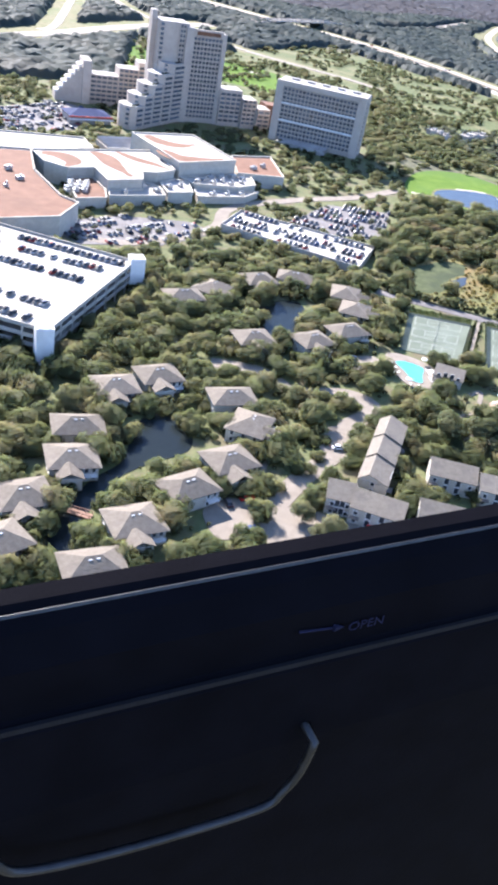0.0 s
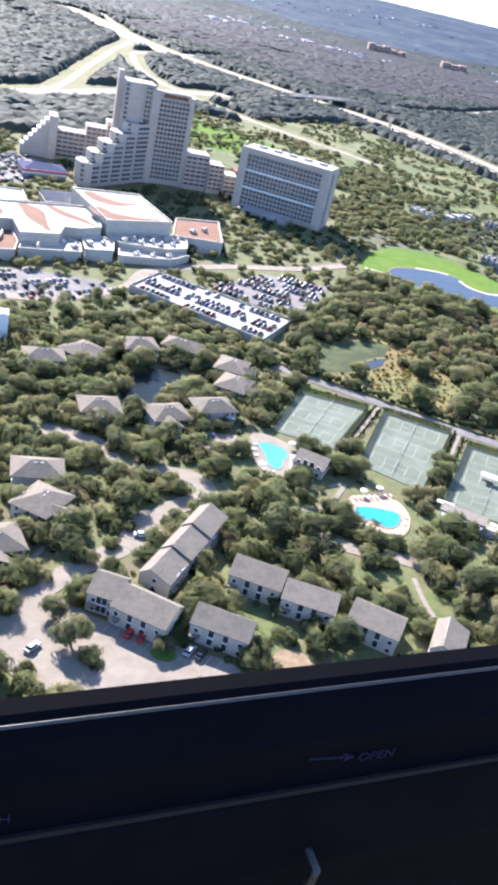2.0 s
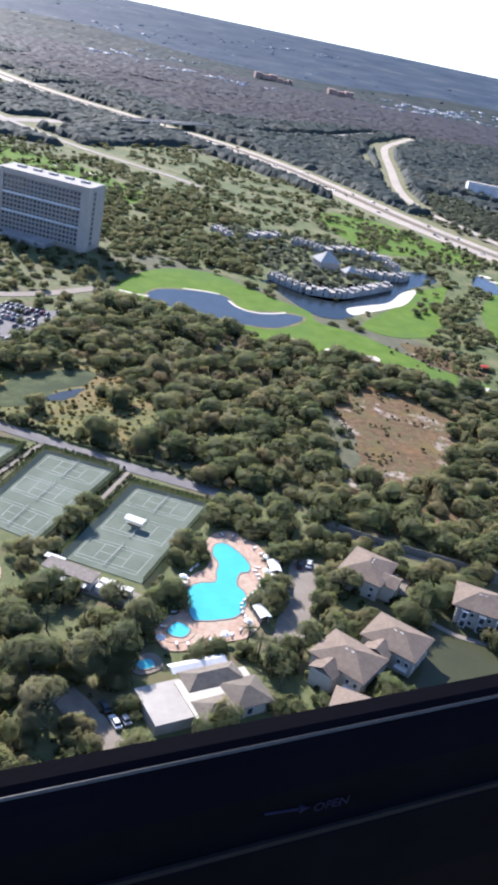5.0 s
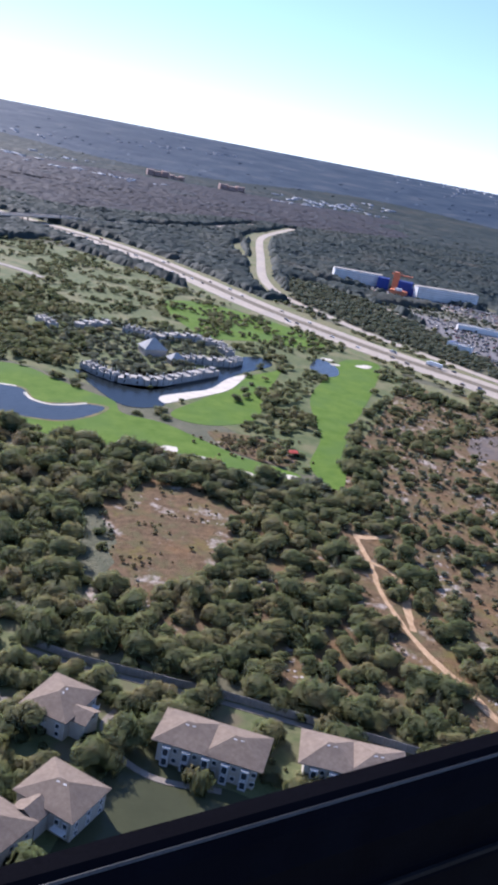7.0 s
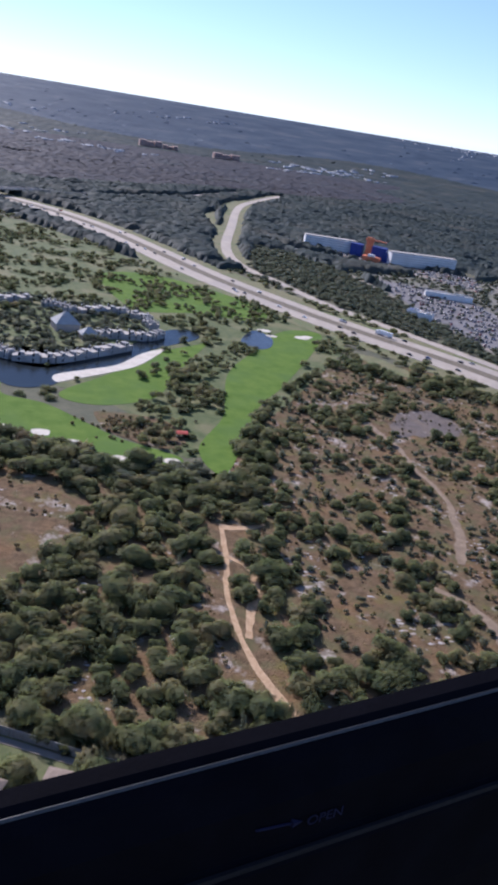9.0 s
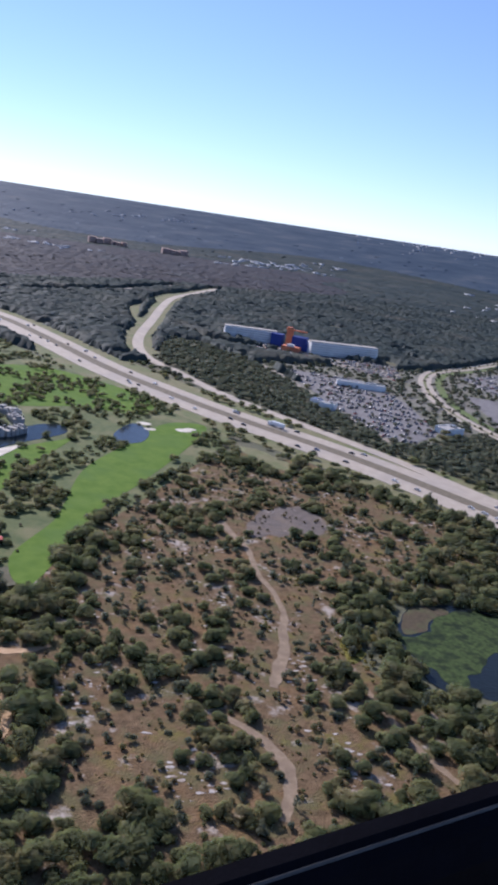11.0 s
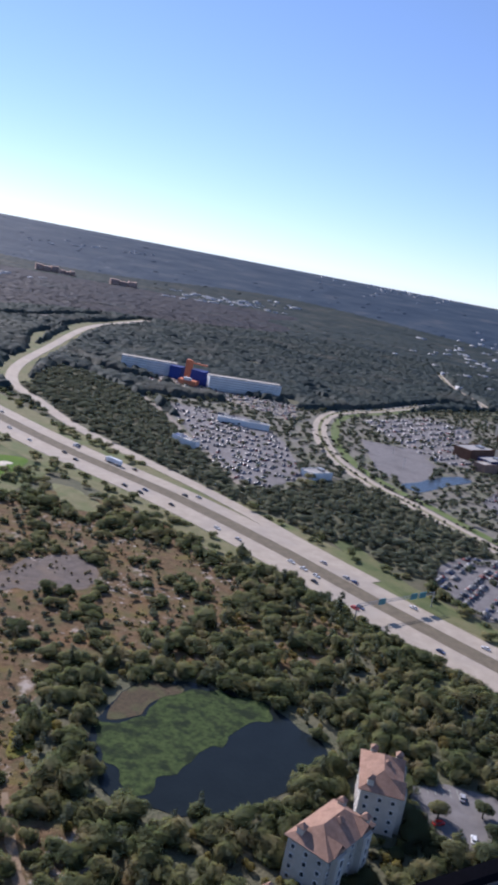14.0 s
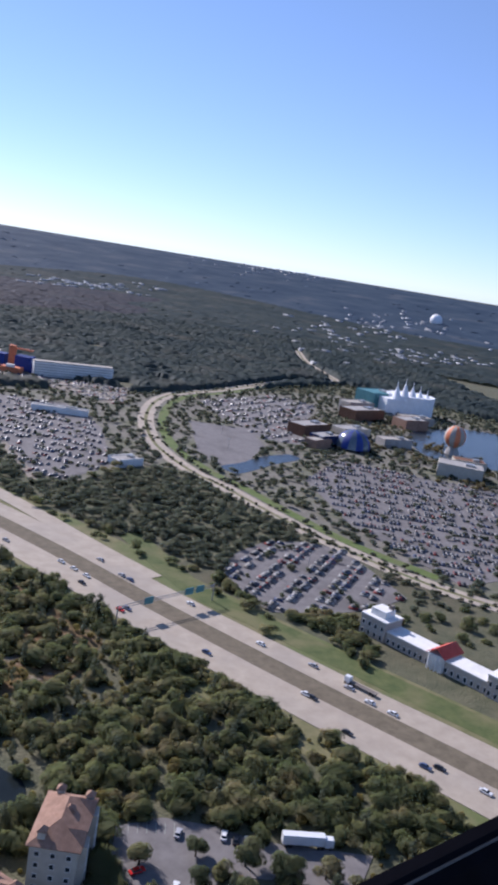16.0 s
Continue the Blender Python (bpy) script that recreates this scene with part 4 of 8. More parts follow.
def crown(level, lobes, leaves, leaf=0.16, squat=0.62, spread=0.66, high=1.0, core=0.78, lift=0.35):
    """A crown about 2 wide and 1.6 high, foot at z = 0: dense cores in a loose coat of leaf sprays that face outwards."""
    bv, bf = ICO[level]
    verts, tris, smooth, norms, n = [], [], [], [], 0
    for k in range(lobes):
        a, d = rng.uniform(0, math.tau), spread * math.sqrt(rng.uniform(0.05, 1))
        c = np.array([math.cos(a) * d, math.sin(a) * d, (0.55 + rng.uniform(-0.25, 0.45) * (1.15 - d)) * high])
        r = rng.uniform(0.34, 0.58) * (1.12 - 0.35 * d)
        v = bv * (1 + rng.uniform(-0.2, 0.2, (len(bv), 1))) * r * core * np.array([1, 1, squat])
        verts.append(v + c), tris.append(bf + n), smooth.append(np.ones(len(bf), bool)), norms.append(bv)
        n += len(v)
        for j in range(leaves):
            way = rng.normal(size=3)
            way[2] = abs(way[2]) * 0.9 - 0.2
            way /= np.linalg.norm(way)
            p = c + way * r * rng.uniform(0.8, 1.12) * np.array([1, 1, squat])
            face = way + rng.normal(size=3) * 0.4
            face /= np.linalg.norm(face)
            s = np.cross(face, rng.normal(size=3))
            s /= np.linalg.norm(s)
            t = np.cross(face, s)
            q = leaf * rng.uniform(0.7, 1.3)
            verts.append(np.array([p + s * q, p - s * q * 0.5 + t * q * 0.87, p - s * q * 0.5 - t * q * 0.87])), tris.append(np.array([[n, n + 1, n + 2]])), smooth.append(np.zeros(1, bool))
            norms.append(np.tile(way * 0.7 + (p - np.array([0, 0, 0.35])) * 0.5 + np.array([0, 0, lift]) + rng.normal(size=3) * 0.28, (3, 1)))
            n += 3
    return np.concatenate(verts), np.concatenate(tris), np.ones(n_faces(tris), bool), unit(np.concatenate(norms))


def conifer(tiers=6, leaves=16):
    """An open pine: tufts of needles at several heights on a bare stem."""
    bv, bf = ICO[1]
    verts, tris, smooth, norms, n = [], [], [], [], 0
    for k in range(tiers):
        h = 0.7 + 1.5 * k / tiers
        a, d = rng.uniform(0, math.tau), rng.uniform(0.1, 0.42) * (1.2 - 0.6 * k / tiers)
        c = np.array([math.cos(a) * d, math.sin(a) * d, h])
        r = rng.uniform(0.26, 0.40) * (1.15 - 0.4 * k / tiers)
        v = bv * (1 + rng.uniform(-0.3, 0.3, (len(bv), 1))) * r * np.array([1, 1, 0.6])
        verts.append(v + c), tris.append(bf + n), smooth.append(np.ones(len(bf), bool)), norms.append(bv)
        n += len(v)
        for j in range(leaves):
            way = rng.normal(size=3)
            way /= np.linalg.norm(way)
            e = rng.normal(size=(3, 3)) * 0.11
            verts.append(c + way * r * np.array([1, 1, 0.7]) + e), tris.append(np.array([[n, n + 1, n + 2]])), smooth.append(np.zeros(1, bool)), norms.append(np.tile(way + np.array([0, 0, 0.5]) + rng.normal(size=3) * 0.3, (3, 1)))
            n += 3
    v = np.array([[math.cos(k * math.tau / 4) * w, math.sin(k * math.tau / 4) * w, z] for z, w in ((0, 0.05), (2.0, 0.02)) for k in range(4)])
    t = np.array([[k, (k + 1) % 4, 4 + k] for k in range(4)] + [[(k + 1) % 4, 4 + (k + 1) % 4, 4 + k] for k in range(4)])
    verts.append(v), tris.append(t + n), norms.append(v * np.array([1, 1, 0]) * 20)
    return np.concatenate(verts), np.concatenate(tris), np.ones(n_faces(tris), bool), unit(np.concatenate(norms))


TREE_KIND = [crown(1, 8, 105, 0.135, spread=0.6) for k in range(5)]
NEAR_KIND = [crown(1, 5, 40, 0.22, spread=0.52) for k in range(9)]
MID_KIND = [crown(1, 3, 24, 0.26, spread=0.5) for k in range(8)]
FAR_KIND = [crown(1, 1, 20, 0.46, 0.62, 0.2, core=1.3, lift=1.3) for k in range(6)]
SHRUB_KIND = [crown(1, 1, 26, 0.32, 0.8, 0.2, core=1.1) for k in range(6)]
PINE_KIND = [conifer() for k in range(4)]


def planted(spots, kinds):
    """spots: x, y, z, radius, height factor. Returns one joined mesh's arrays."""
    vs, ts, sm, ns, n = [], [], [], [], 0
    for x, y, z, r, h in spots:
        v, t, s, m = kinds[int(rng.integers(len(kinds)))]
        a = rng.uniform(0, math.tau)
        ca, sa = math.cos(a) * r, math.sin(a) * r
        vs.append(np.stack([v[:, 0] * ca - v[:, 1] * sa + x, v[:, 0] * sa + v[:, 1] * ca + y, v[:, 2] * r * h + z], 1))
        c1, s1 = math.cos(a), math.sin(a)
        ns.append(np.stack([m[:, 0] * c1 - m[:, 1] * s1, m[:, 0] * s1 + m[:, 1] * c1, m[:, 2]], 1))
        ts.append(t + n)
        sm.append(s)
        n += len(v)
    return np.concatenate(vs), np.concatenate(ts), np.concatenate(sm), np.concatenate(ns)


def wood(name, spots, kinds, material, label, category="trees"):
    if not spots:
        return
    v, t, s, m = planted(spots, kinds)
    return tagged(new(name, arrays_mesh(name, v, t, material, s, m)), label, category, kind="stuff")


def single_tree(kind, r, material, name="tree"):
    """One tree with trunk, limbs and crown, for copying; its foot at the origin."""
    thing = new(name)
    bm = bmesh.new()
    top = r * 0.75
    tube(bm, (0, 0, -0.2), (r * 0.03, 0, top), r * 0.075, r * 0.05)
    for k in range(5):
        a = k * 1.26 + 0.4
        tube(bm, (r * 0.02, 0, top * 0.8), (math.cos(a) * r * 0.5, math.sin(a) * r * 0.5, r * 1.1), r * 0.035, r * 0.012, 4)
    part("trunk", bm, M_BARK, thing)
    v, t, s, m = kind
    ob = new("crown", arrays_mesh("crown", v * r + np.array([0, 0, r * 0.22]), t, material, s, m))
    ob.parent = thing
    return thing


def palm_tree():
    thing = new("palm_tree")
    bm = bmesh.new()
    tube(bm, (0, 0, -0.2), (0.15, 0.1, 5.5), 0.2, 0.14, 6)
    part("trunk", bm, M_BARK, thing)
    bm = bmesh.new()
    for k in range(15):
        a, up = k * 2.4, random.uniform(-0.1, 0.9)
        last, w = None, (0.35, 0.75, 0.7, 0.1)
        for j in range(4):
            d = j * 0.8
            p = Vector((math.cos(a) * d + 0.15, math.sin(a) * d + 0.1, 5.5 + up * d - 0.22 * d * d))
            s = Vector((-math.sin(a), math.cos(a), 0)) * w[j] * 0.5
            pair = (bm.verts.new(p - s), bm.verts.new(p + s))
            if last:
                bm.faces.new((last[0], last[1], pair[1], pair[0]))
            last = pair
    part("fronds", bm, M_PALM, thing)
    return thing


WOOD_DENSE = [(206, 350), (112, 386), (100, 420), (118, 470), (140, 520), (150, 552), (190, 535), (230, 514), (300, 506), (345, 488), (330, 480), (262, 470), (252, 420), (258, 360), (300, 330), (352, 300), (345, 290), (300, 308), (250, 330)]
SCRUB = [(262, 345), (258, 470), (345, 490), (372, 485), (395, 560), (430, 640), (470, 705), (530, 715), (590, 640), (600, 590), (540, 520), (505, 505), (500, 440), (540, 360), (470, 230), (360, 240), (352, 300)]
POND_WOOD = [(505, 505), (500, 440), (530, 370), (600, 350), (690, 380), (760, 420), (748, 438), (715, 490), (683, 532), (646, 587), (599, 652), (590, 640), (600, 590), (540, 520)]
HOUSES = [(-140, 150), (-20, 100), (120, 120), (260, 180), (345, 270), (300, 308), (250, 330), (206, 350), (100, 385), (60, 400), (-60, 375)]
HOTEL = [(-220, 400), (120, 385), (150, 552), (150, 640), (230, 640), (260, 760), (120, 720), (60, 740), (-90, 740), (-240, 640)]
GOLF = [(-10, 820), (130, 700), (250, 640), (300, 560), (360, 490), (400, 560), (490, 760), (440, 880), (280, 1060), (170, 1190), (40, 1010)]
RESORT = [(190, 770), (250, 650), (290, 625), (330, 680), (350, 730), (340, 775), (260, 790)]
GARDENS = [(60, 720), (150, 640), (160, 655), (240, 640), (190, 770), (240, 800), (180, 900), (90, 810)]
STRIP = [(436, 1000), (500, 890), (580, 790), (640, 720), (700, 650), (735, 640), (790, 700), (770, 740), (745, 810), (720, 850), (690, 830), (640, 790), (612, 815), (600, 870), (585, 1000), (560, 1080), (500, 1180), (470, 1200)]
PARKS = [(560, 1100), (800, 600), (1100, 640), (1350, 1100), (1100, 1420), (880, 1250), (760, 1170)]
CYPRESS = [(-330, 2350), (-160, 1800), (120, 1560), (400, 1780), (700, 1950), (980, 2300), (1000, 2700), (600, 2750), (100, 2700), (-300, 2650)]
VIEW = [(-45, 100), (-130, 380), (-330, 1000), (-620, 2050), (1450, 2050), (1320, 1150), (1130, 720), (900, 420), (720, 340), (560, 255), (300, 130), (80, 60)]


def pick(zone, spacing, chance=1.0, jitter=0.9, clump=None):
    xs, ys = [p[0] for p in zone], [p[1] for p in zone]
    gx, gy = np.meshgrid(np.arange(min(xs), max(xs), spacing), np.arange(min(ys), max(ys), spacing))
    gx = gx + rng.uniform(-0.5, 0.5, gx.shape) * spacing * jitter
    gy = gy + rng.uniform(-0.5, 0.5, gy.shape) * spacing * jitter
    ok = inside(zone, gx, gy) & inside(VIEW, gx, gy) & (rng.uniform(0, 1, gx.shape) < chance)
    out = [(float(x), float(y)) for x, y in zip(gx[ok], gy[ok]) if not is_taken(x, y)]
    if clump:
        out = [q for q in out if noise.noise((q[0] / clump[0], q[1] / clump[0], 5)) > clump[1]]
    return out


def within(zone, q):
    return bool(inside(zone, np.array([[q[0]]]), np.array([[q[1]]]))[0, 0])


# ---------------------------------------------------------------- houses
def hip(bm, L, W, z, h, over=0.6, x=0.0, y=0.0, thick=0.22):
    """A hip roof with a fascia, its ridge along x."""
    a, b, r = L / 2 + over, W / 2 + over, max(0.3, (L - W) / 2)
    base = [bm.verts.new((x + sx * a, y + sy * b, z + d)) for d in (0, thick) for sx, sy in ((-1, -1), (1, -1), (1, 1), (-1, 1))]
    p, q = bm.verts.new((x - r, y, z + h)), bm.verts.new((x + r, y, z + h))
    for k in range(4):
        bm.faces.new((base[k], base[(k + 1) % 4], base[4 + (k + 1) % 4], base[4 + k]))
    e = base[4:]
    bm.faces.new((e[0], e[1], q, p)), bm.faces.new((e[1], e[2], q)), bm.faces.new((e[2], e[3], p, q)), bm.faces.new((e[3], e[0], p))
    bm.faces.new(base[3::-1])


def gable(bm, L, W, z, h, ridge=0.0, over=0.4, x=0.0, y=0.0, thick=0.2):
    """A saddle roof, ridge along x, shifted across by ridge."""
    a, b = L / 2 + over, W / 2 + over
    pts = [(-b, z), (-b, z + thick), (ridge, z + h + thick), (b, z + thick), (b, z), (ridge, z + h)]
    ends = [[bm.verts.new((x + s * a, y + v, w)) for v, w in pts] for s in (-1, 1)]
    for k in range(6):
        bm.faces.new((ends[0][k], ends[0][(k + 1) % 6], ends[1][(k + 1) % 6], ends[1][k]))
    bm.faces.new(ends[0][0:3] + ends[0][5:6]), bm.faces.new(ends[0][2:6])
    bm.faces.new((ends[1][0:3] + ends[1][5:6])[::-1]), bm.faces.new(ends[1][2:6][::-1])


def window_mesh(w, h, name="window"):
    """A glazed opening with a frame round it, facing -y, middle of its foot at the origin."""
    bm = bmesh.new()
    for f in (-1, 1):
        box(bm, f * (w / 2 - 0.05), -0.05, 0, 0.1, 0.16, h)
    box(bm, 0, -0.05, h - 0.1, w - 0.2, 0.16, 0.1)
    box(bm, 0, -0.05, 0, w - 0.2, 0.16, 0.1)
    for f in bm.faces:
        f.material_index = 1
    for f in box(bm, 0, 0, 0.1, w - 0.2, 0.05, h - 0.2):
        for g in f.link_faces:
            g.material_index = 0
    return mesh_of(name, bm, (M_DARKGLASS, M_WHITE))


WINDOW = window_mesh(1.3, 1.5)
TALL_WINDOW = window_mesh(1.6, 2.3)


def put(name, mesh, parent, x, y, z, turn=0, label=""):
    ob = new(name, mesh)
    ob.parent = parent
    ob.matrix_basis = pose(x, y, z, 0, 0, turn)
    if label:
        tagged(ob, label)
    return ob


def block(thing, L, W, h, material, x=0.0, y=0.0, z=0.0, name="wall", bevel=0.0):
    bm = bmesh.new()
    box(bm, x, y, z, L, W, h, 0, bevel)
    return part(name, bm, material, thing)


def vents(thing, spots, material=None):
    for x, y, z in spots:
        bm = bmesh.new()
        box(bm, x, y, z - 0.3, 0.9, 0.32, 0.6, 0, 0.05)
        part("ridge_vent", bm, material or M_WHITE, thing)


def villa(L=13.5, W=11.5, wall=5.0, wing=True, tiles=None):
    """Hip-roofed villa of two storeys with a lower wing and windows all round."""
    v = new("villa")
    block(v, L, W, wall, M_STUCCO, z=-0.2)
    if wing:
        block(v, 6.5, 4.5, wall - 0.6, M_STUCCO, x=-L * 0.12, y=-W / 2 - 2.2, z=-0.2)
    bm = bmesh.new()
    hip(bm, L, W, wall - 0.25, 3.0, 0.8)
    part("roof", bm, tiles or M_SHINGLE, v)
    if wing:
        bm = bmesh.new()
        gable(bm, 5.2, 6.8, wall - 0.9, 1.9)
        bmesh.ops.rotate(bm, verts=bm.verts, cent=(0, 0, 0), matrix=Matrix.Rotation(math.pi / 2, 3, "Z"))
        bmesh.ops.translate(bm, verts=bm.verts, vec=(-L * 0.12, -W / 2 - 1.9, 0))
        part("porch_roof", bm, tiles or M_SHINGLE, v)
    vents(v, [(-0.9, -1.0, wall + 2.1), (1.0, -0.9, wall + 2.15)])
    for f in range(2):
        z = 0.7 + 2.3 * f
        for k in range(4):
            put("window", WINDOW, v, -L / 2 + 2 + k * (L - 4) / 3, W / 2 + 0.03, z, 180)
        for k in range(3):
            put("window", WINDOW, v, L / 2 + 0.03, -W / 2 + 2 + k * (W - 4) / 2, z, 90)
            put("window", WINDOW, v, -L / 2 - 0.03, -W / 2 + 2 + k * (W - 4) / 2, z, -90)
        for x in (L * 0.25, L * 0.4):
            put("window", WINDOW, v, x, -W / 2 - 0.03, z, 0)
    bm = bmesh.new()
    box(bm, L * 0.33, -W / 2 - 0.9, 2.4, 3.6, 1.8, 0.18)
    for k in range(8):
        box(bm, L * 0.33 - 1.75 + k * 0.5, -W / 2 - 1.75, 2.58, 0.07, 0.07, 0.95)
    box(bm, L * 0.33, -W / 2 - 1.75, 3.5, 3.6, 0.1, 0.08)
    part("balcony", bm, M_WHITE, v)
    return v


def hollow(x, y, L, W, turn, margin=0.5):
    c, s = math.cos(radians(turn)), math.sin(radians(turn))
    keep_clear([(x + c * a * (L / 2 + margin) - s * b * (W / 2 + margin), y + s * a * (L / 2 + margin) + c * b * (W / 2 + margin)) for a, b in ((-1, -1), (1, -1), (1, 1), (-1, 1))])


VILLA = tagged(villa(), "cream stucco villa under a taupe shingle hip roof", "house", "villas of the resort")
VILLA.matrix_basis = pose(-0.5, 182, 0, 0, 0, 24)
VILLA_B = tagged(villa(14.5, 10.5, 5.0, False), "cream stucco villa under a plain taupe hip roof", "house", "villas of the resort")
VILLA_B.matrix_basis = pose(-9, 163, 0, 0, 0, 20)
hollow(-0.5, 182, 13.5, 13, 24), hollow(-9, 163, 14.5, 10.5, 20)
VILLAS = [(-0.5, 182), (-9, 163)]
for k, (x, y, turn) in enumerate(((13, 200, 35), (25, 216, 30), (32, 238, 70), (26.5, 254, 15), (1.5, 263, 25), (-12, 252, 20), (-20.5, 225, 12), (-20, 208, 15), (-30, 188, 25), (-33, 168, 40), (35.5, 302, 20), (59, 307, 30), (74.5, 320, 28), (79, 360, 80), (81, 343, 75), (57, 370, -10), (40, 362, 25), (20, 345, 60), (8, 333, 20))):
    copy_thing(VILLA if k % 3 else VILLA_B, pose(x, y, 0, 0, 0, turn))
    VILLAS.append((x, y))
    hollow(x, y, 13.5, 12.5, turn)
VILLA_C = tagged(villa(15.5, 13, 6.2, True, M_SHINGLE_TAN), "large beige villa under a brown-pink hip roof by the pond", "house", "villas at the pond")
VILLA_C.matrix_basis = pose(257, 267, 0, 0, 0, -35)
hollow(257, 267, 15.5, 14, -35)
for x, y, turn in ((241.5, 256, -38), (254, 301, 60), (242, 234, -20)):
    copy_thing(VILLA_C, pose(x, y, 0, 0, 0, turn))
    hollow(x, y, 15.5, 14, turn)


def long_villa(x, y, turn, L, label):
    """A long pond-side block: two hip roofs, bays with balconies towards the water."""
    v = holder("villa_block", x, y, 0, turn, label, "house", "villas at the pond")
    W, wall = 13, 6.5
    block(v, L, W, wall, M_STUCCO, z=-0.2)
    for s in (-1, 1):
        bm = bmesh.new()
        hip(bm, L / 2 + 2, W, wall - 0.25, 3.2, 0.8, x=s * L / 4)
        part("roof", bm, M_SHINGLE_TAN, v)
        vents(v, [(s * L / 4 - 0.8, -1, wall + 2.3), (s * L / 4 + 1.0, -0.9, wall + 2.3)])
    for k in range(5):
        xx = -L / 2 + 2.6 + k * (L - 5.2) / 4
        block(v, 2.2, 1.6, wall - 0.4, M_GREYWALL, x=xx, y=-W / 2 - 0.8, z=-0.2, name="bay")
        for f in range(2):
            put("window", TALL_WINDOW, v, xx, -W / 2 - 1.63, 0.5 + 2.9 * f)
            put("window", WINDOW, v, xx + 2.2, -W / 2 - 0.03, 0.8 + 2.9 * f)
    hollow(x, y, L, W + 3, turn)


long_villa(294, 288, -20, 26, "long pond-side villa block with brown roofs and bays")
long_villa(331, 284.5, -14, 25, "long villa block with a brown roof at the wood")


def town_house(x, y, turn, L=14, W=9.5, wall=5.6, label="white town house under a taupe roof with tall windows", material=None):
    v = holder("town_house", x, y, 0, turn, label, "house", "town houses")
    block(v, L, W, wall, material or M_STUCCO, z=-0.2)
    bm = bmesh.new()
    gable(bm, L, W, wall - 0.3, 2.4, ridge=W * 0.18, over=0.3)
    part("roof", bm, M_SHINGLE_GREY, v)
    bm = bmesh.new()
    box(bm, 0, W * 0.18, wall + 1.9, L * 0.92, 0.35, 0.28)
    part("ridge_cap", bm, M_WHITE, v)
    for s in (-1, 1):
        bm = bmesh.new()
        prism(bm, [(-W / 2, 0), (W * 0.18, 2.2), (W / 2, 0)], -0.12, 0.12)
        bmesh.ops.rotate(bm, verts=bm.verts, cent=(0, 0, 0), matrix=Matrix.Rotation(math.pi / 2, 3, "X"))
        bmesh.ops.rotate(bm, verts=bm.verts, cent=(0, 0, 0), matrix=Matrix.Rotation(math.pi / 2, 3, "Z"))
        bmesh.ops.translate(bm, verts=bm.verts, vec=(s * (L / 2 - 0.12), 0, wall - 0.22))
        part("gable_end", bm, material or M_STUCCO, v)
    for f in range(2):
        for k in range(4):
            xx = -L / 2 + 1.8 + k * (L - 3.6) / 3
            put("window", TALL_WINDOW if k in (1, 2) else WINDOW, v, xx, -W / 2 - 0.03, 0.5 + 2.6 * f)
        for s, a in ((1, 90), (-1, -90)):
            put("window", WINDOW, v, s * (L / 2 + 0.03), 0, 0.9 + 2.5 * f, a)
    bm = bmesh.new()
    box(bm, -L / 2 + 1.8, -W / 2 - 0.8, 2.6, 2.8, 1.6, 0.15)
    for k in range(6):
        box(bm, -L / 2 + 0.5 + k * 0.52, -W / 2 - 1.55, 2.75, 0.06, 0.06, 0.9)
    box(bm, -L / 2 + 1.8, -W / 2 - 1.55, 3.62, 2.8, 0.08, 0.07)
    part("balcony", bm, M_TIMBER, v)
    hollow(x, y, L, W, turn)
    return v


for x, y, turn, L, W in ((95.5, 223.3, -13, 14.5, 10), (110, 217.5, -11, 14.5, 9.5), (128, 213.5, -20, 14, 10.5), (57.5, 205.5, -10, 8, 10), (68, 200.5, -20, 15, 10.5), (87.5, 200, -13, 15, 8.5)):
    town_house(x, y, turn, L, W)
for k in range(3):
    town_house(70.2 + k * 4.2, 218.5 + k * 11.8, 70.4, 12.4, 9.0, 5.0 + 0.5 * k, "stepped beige town house under a taupe roof", M_STUCCO)
town_house(147.5, 211, 72, 13, 8.5, 5.5, "beige town house under a taupe roof beside a street", M_STUCCO)
town_house(146, 199, 65, 9, 8.5, 4.6, "low beige town house under a taupe roof", M_STUCCO)


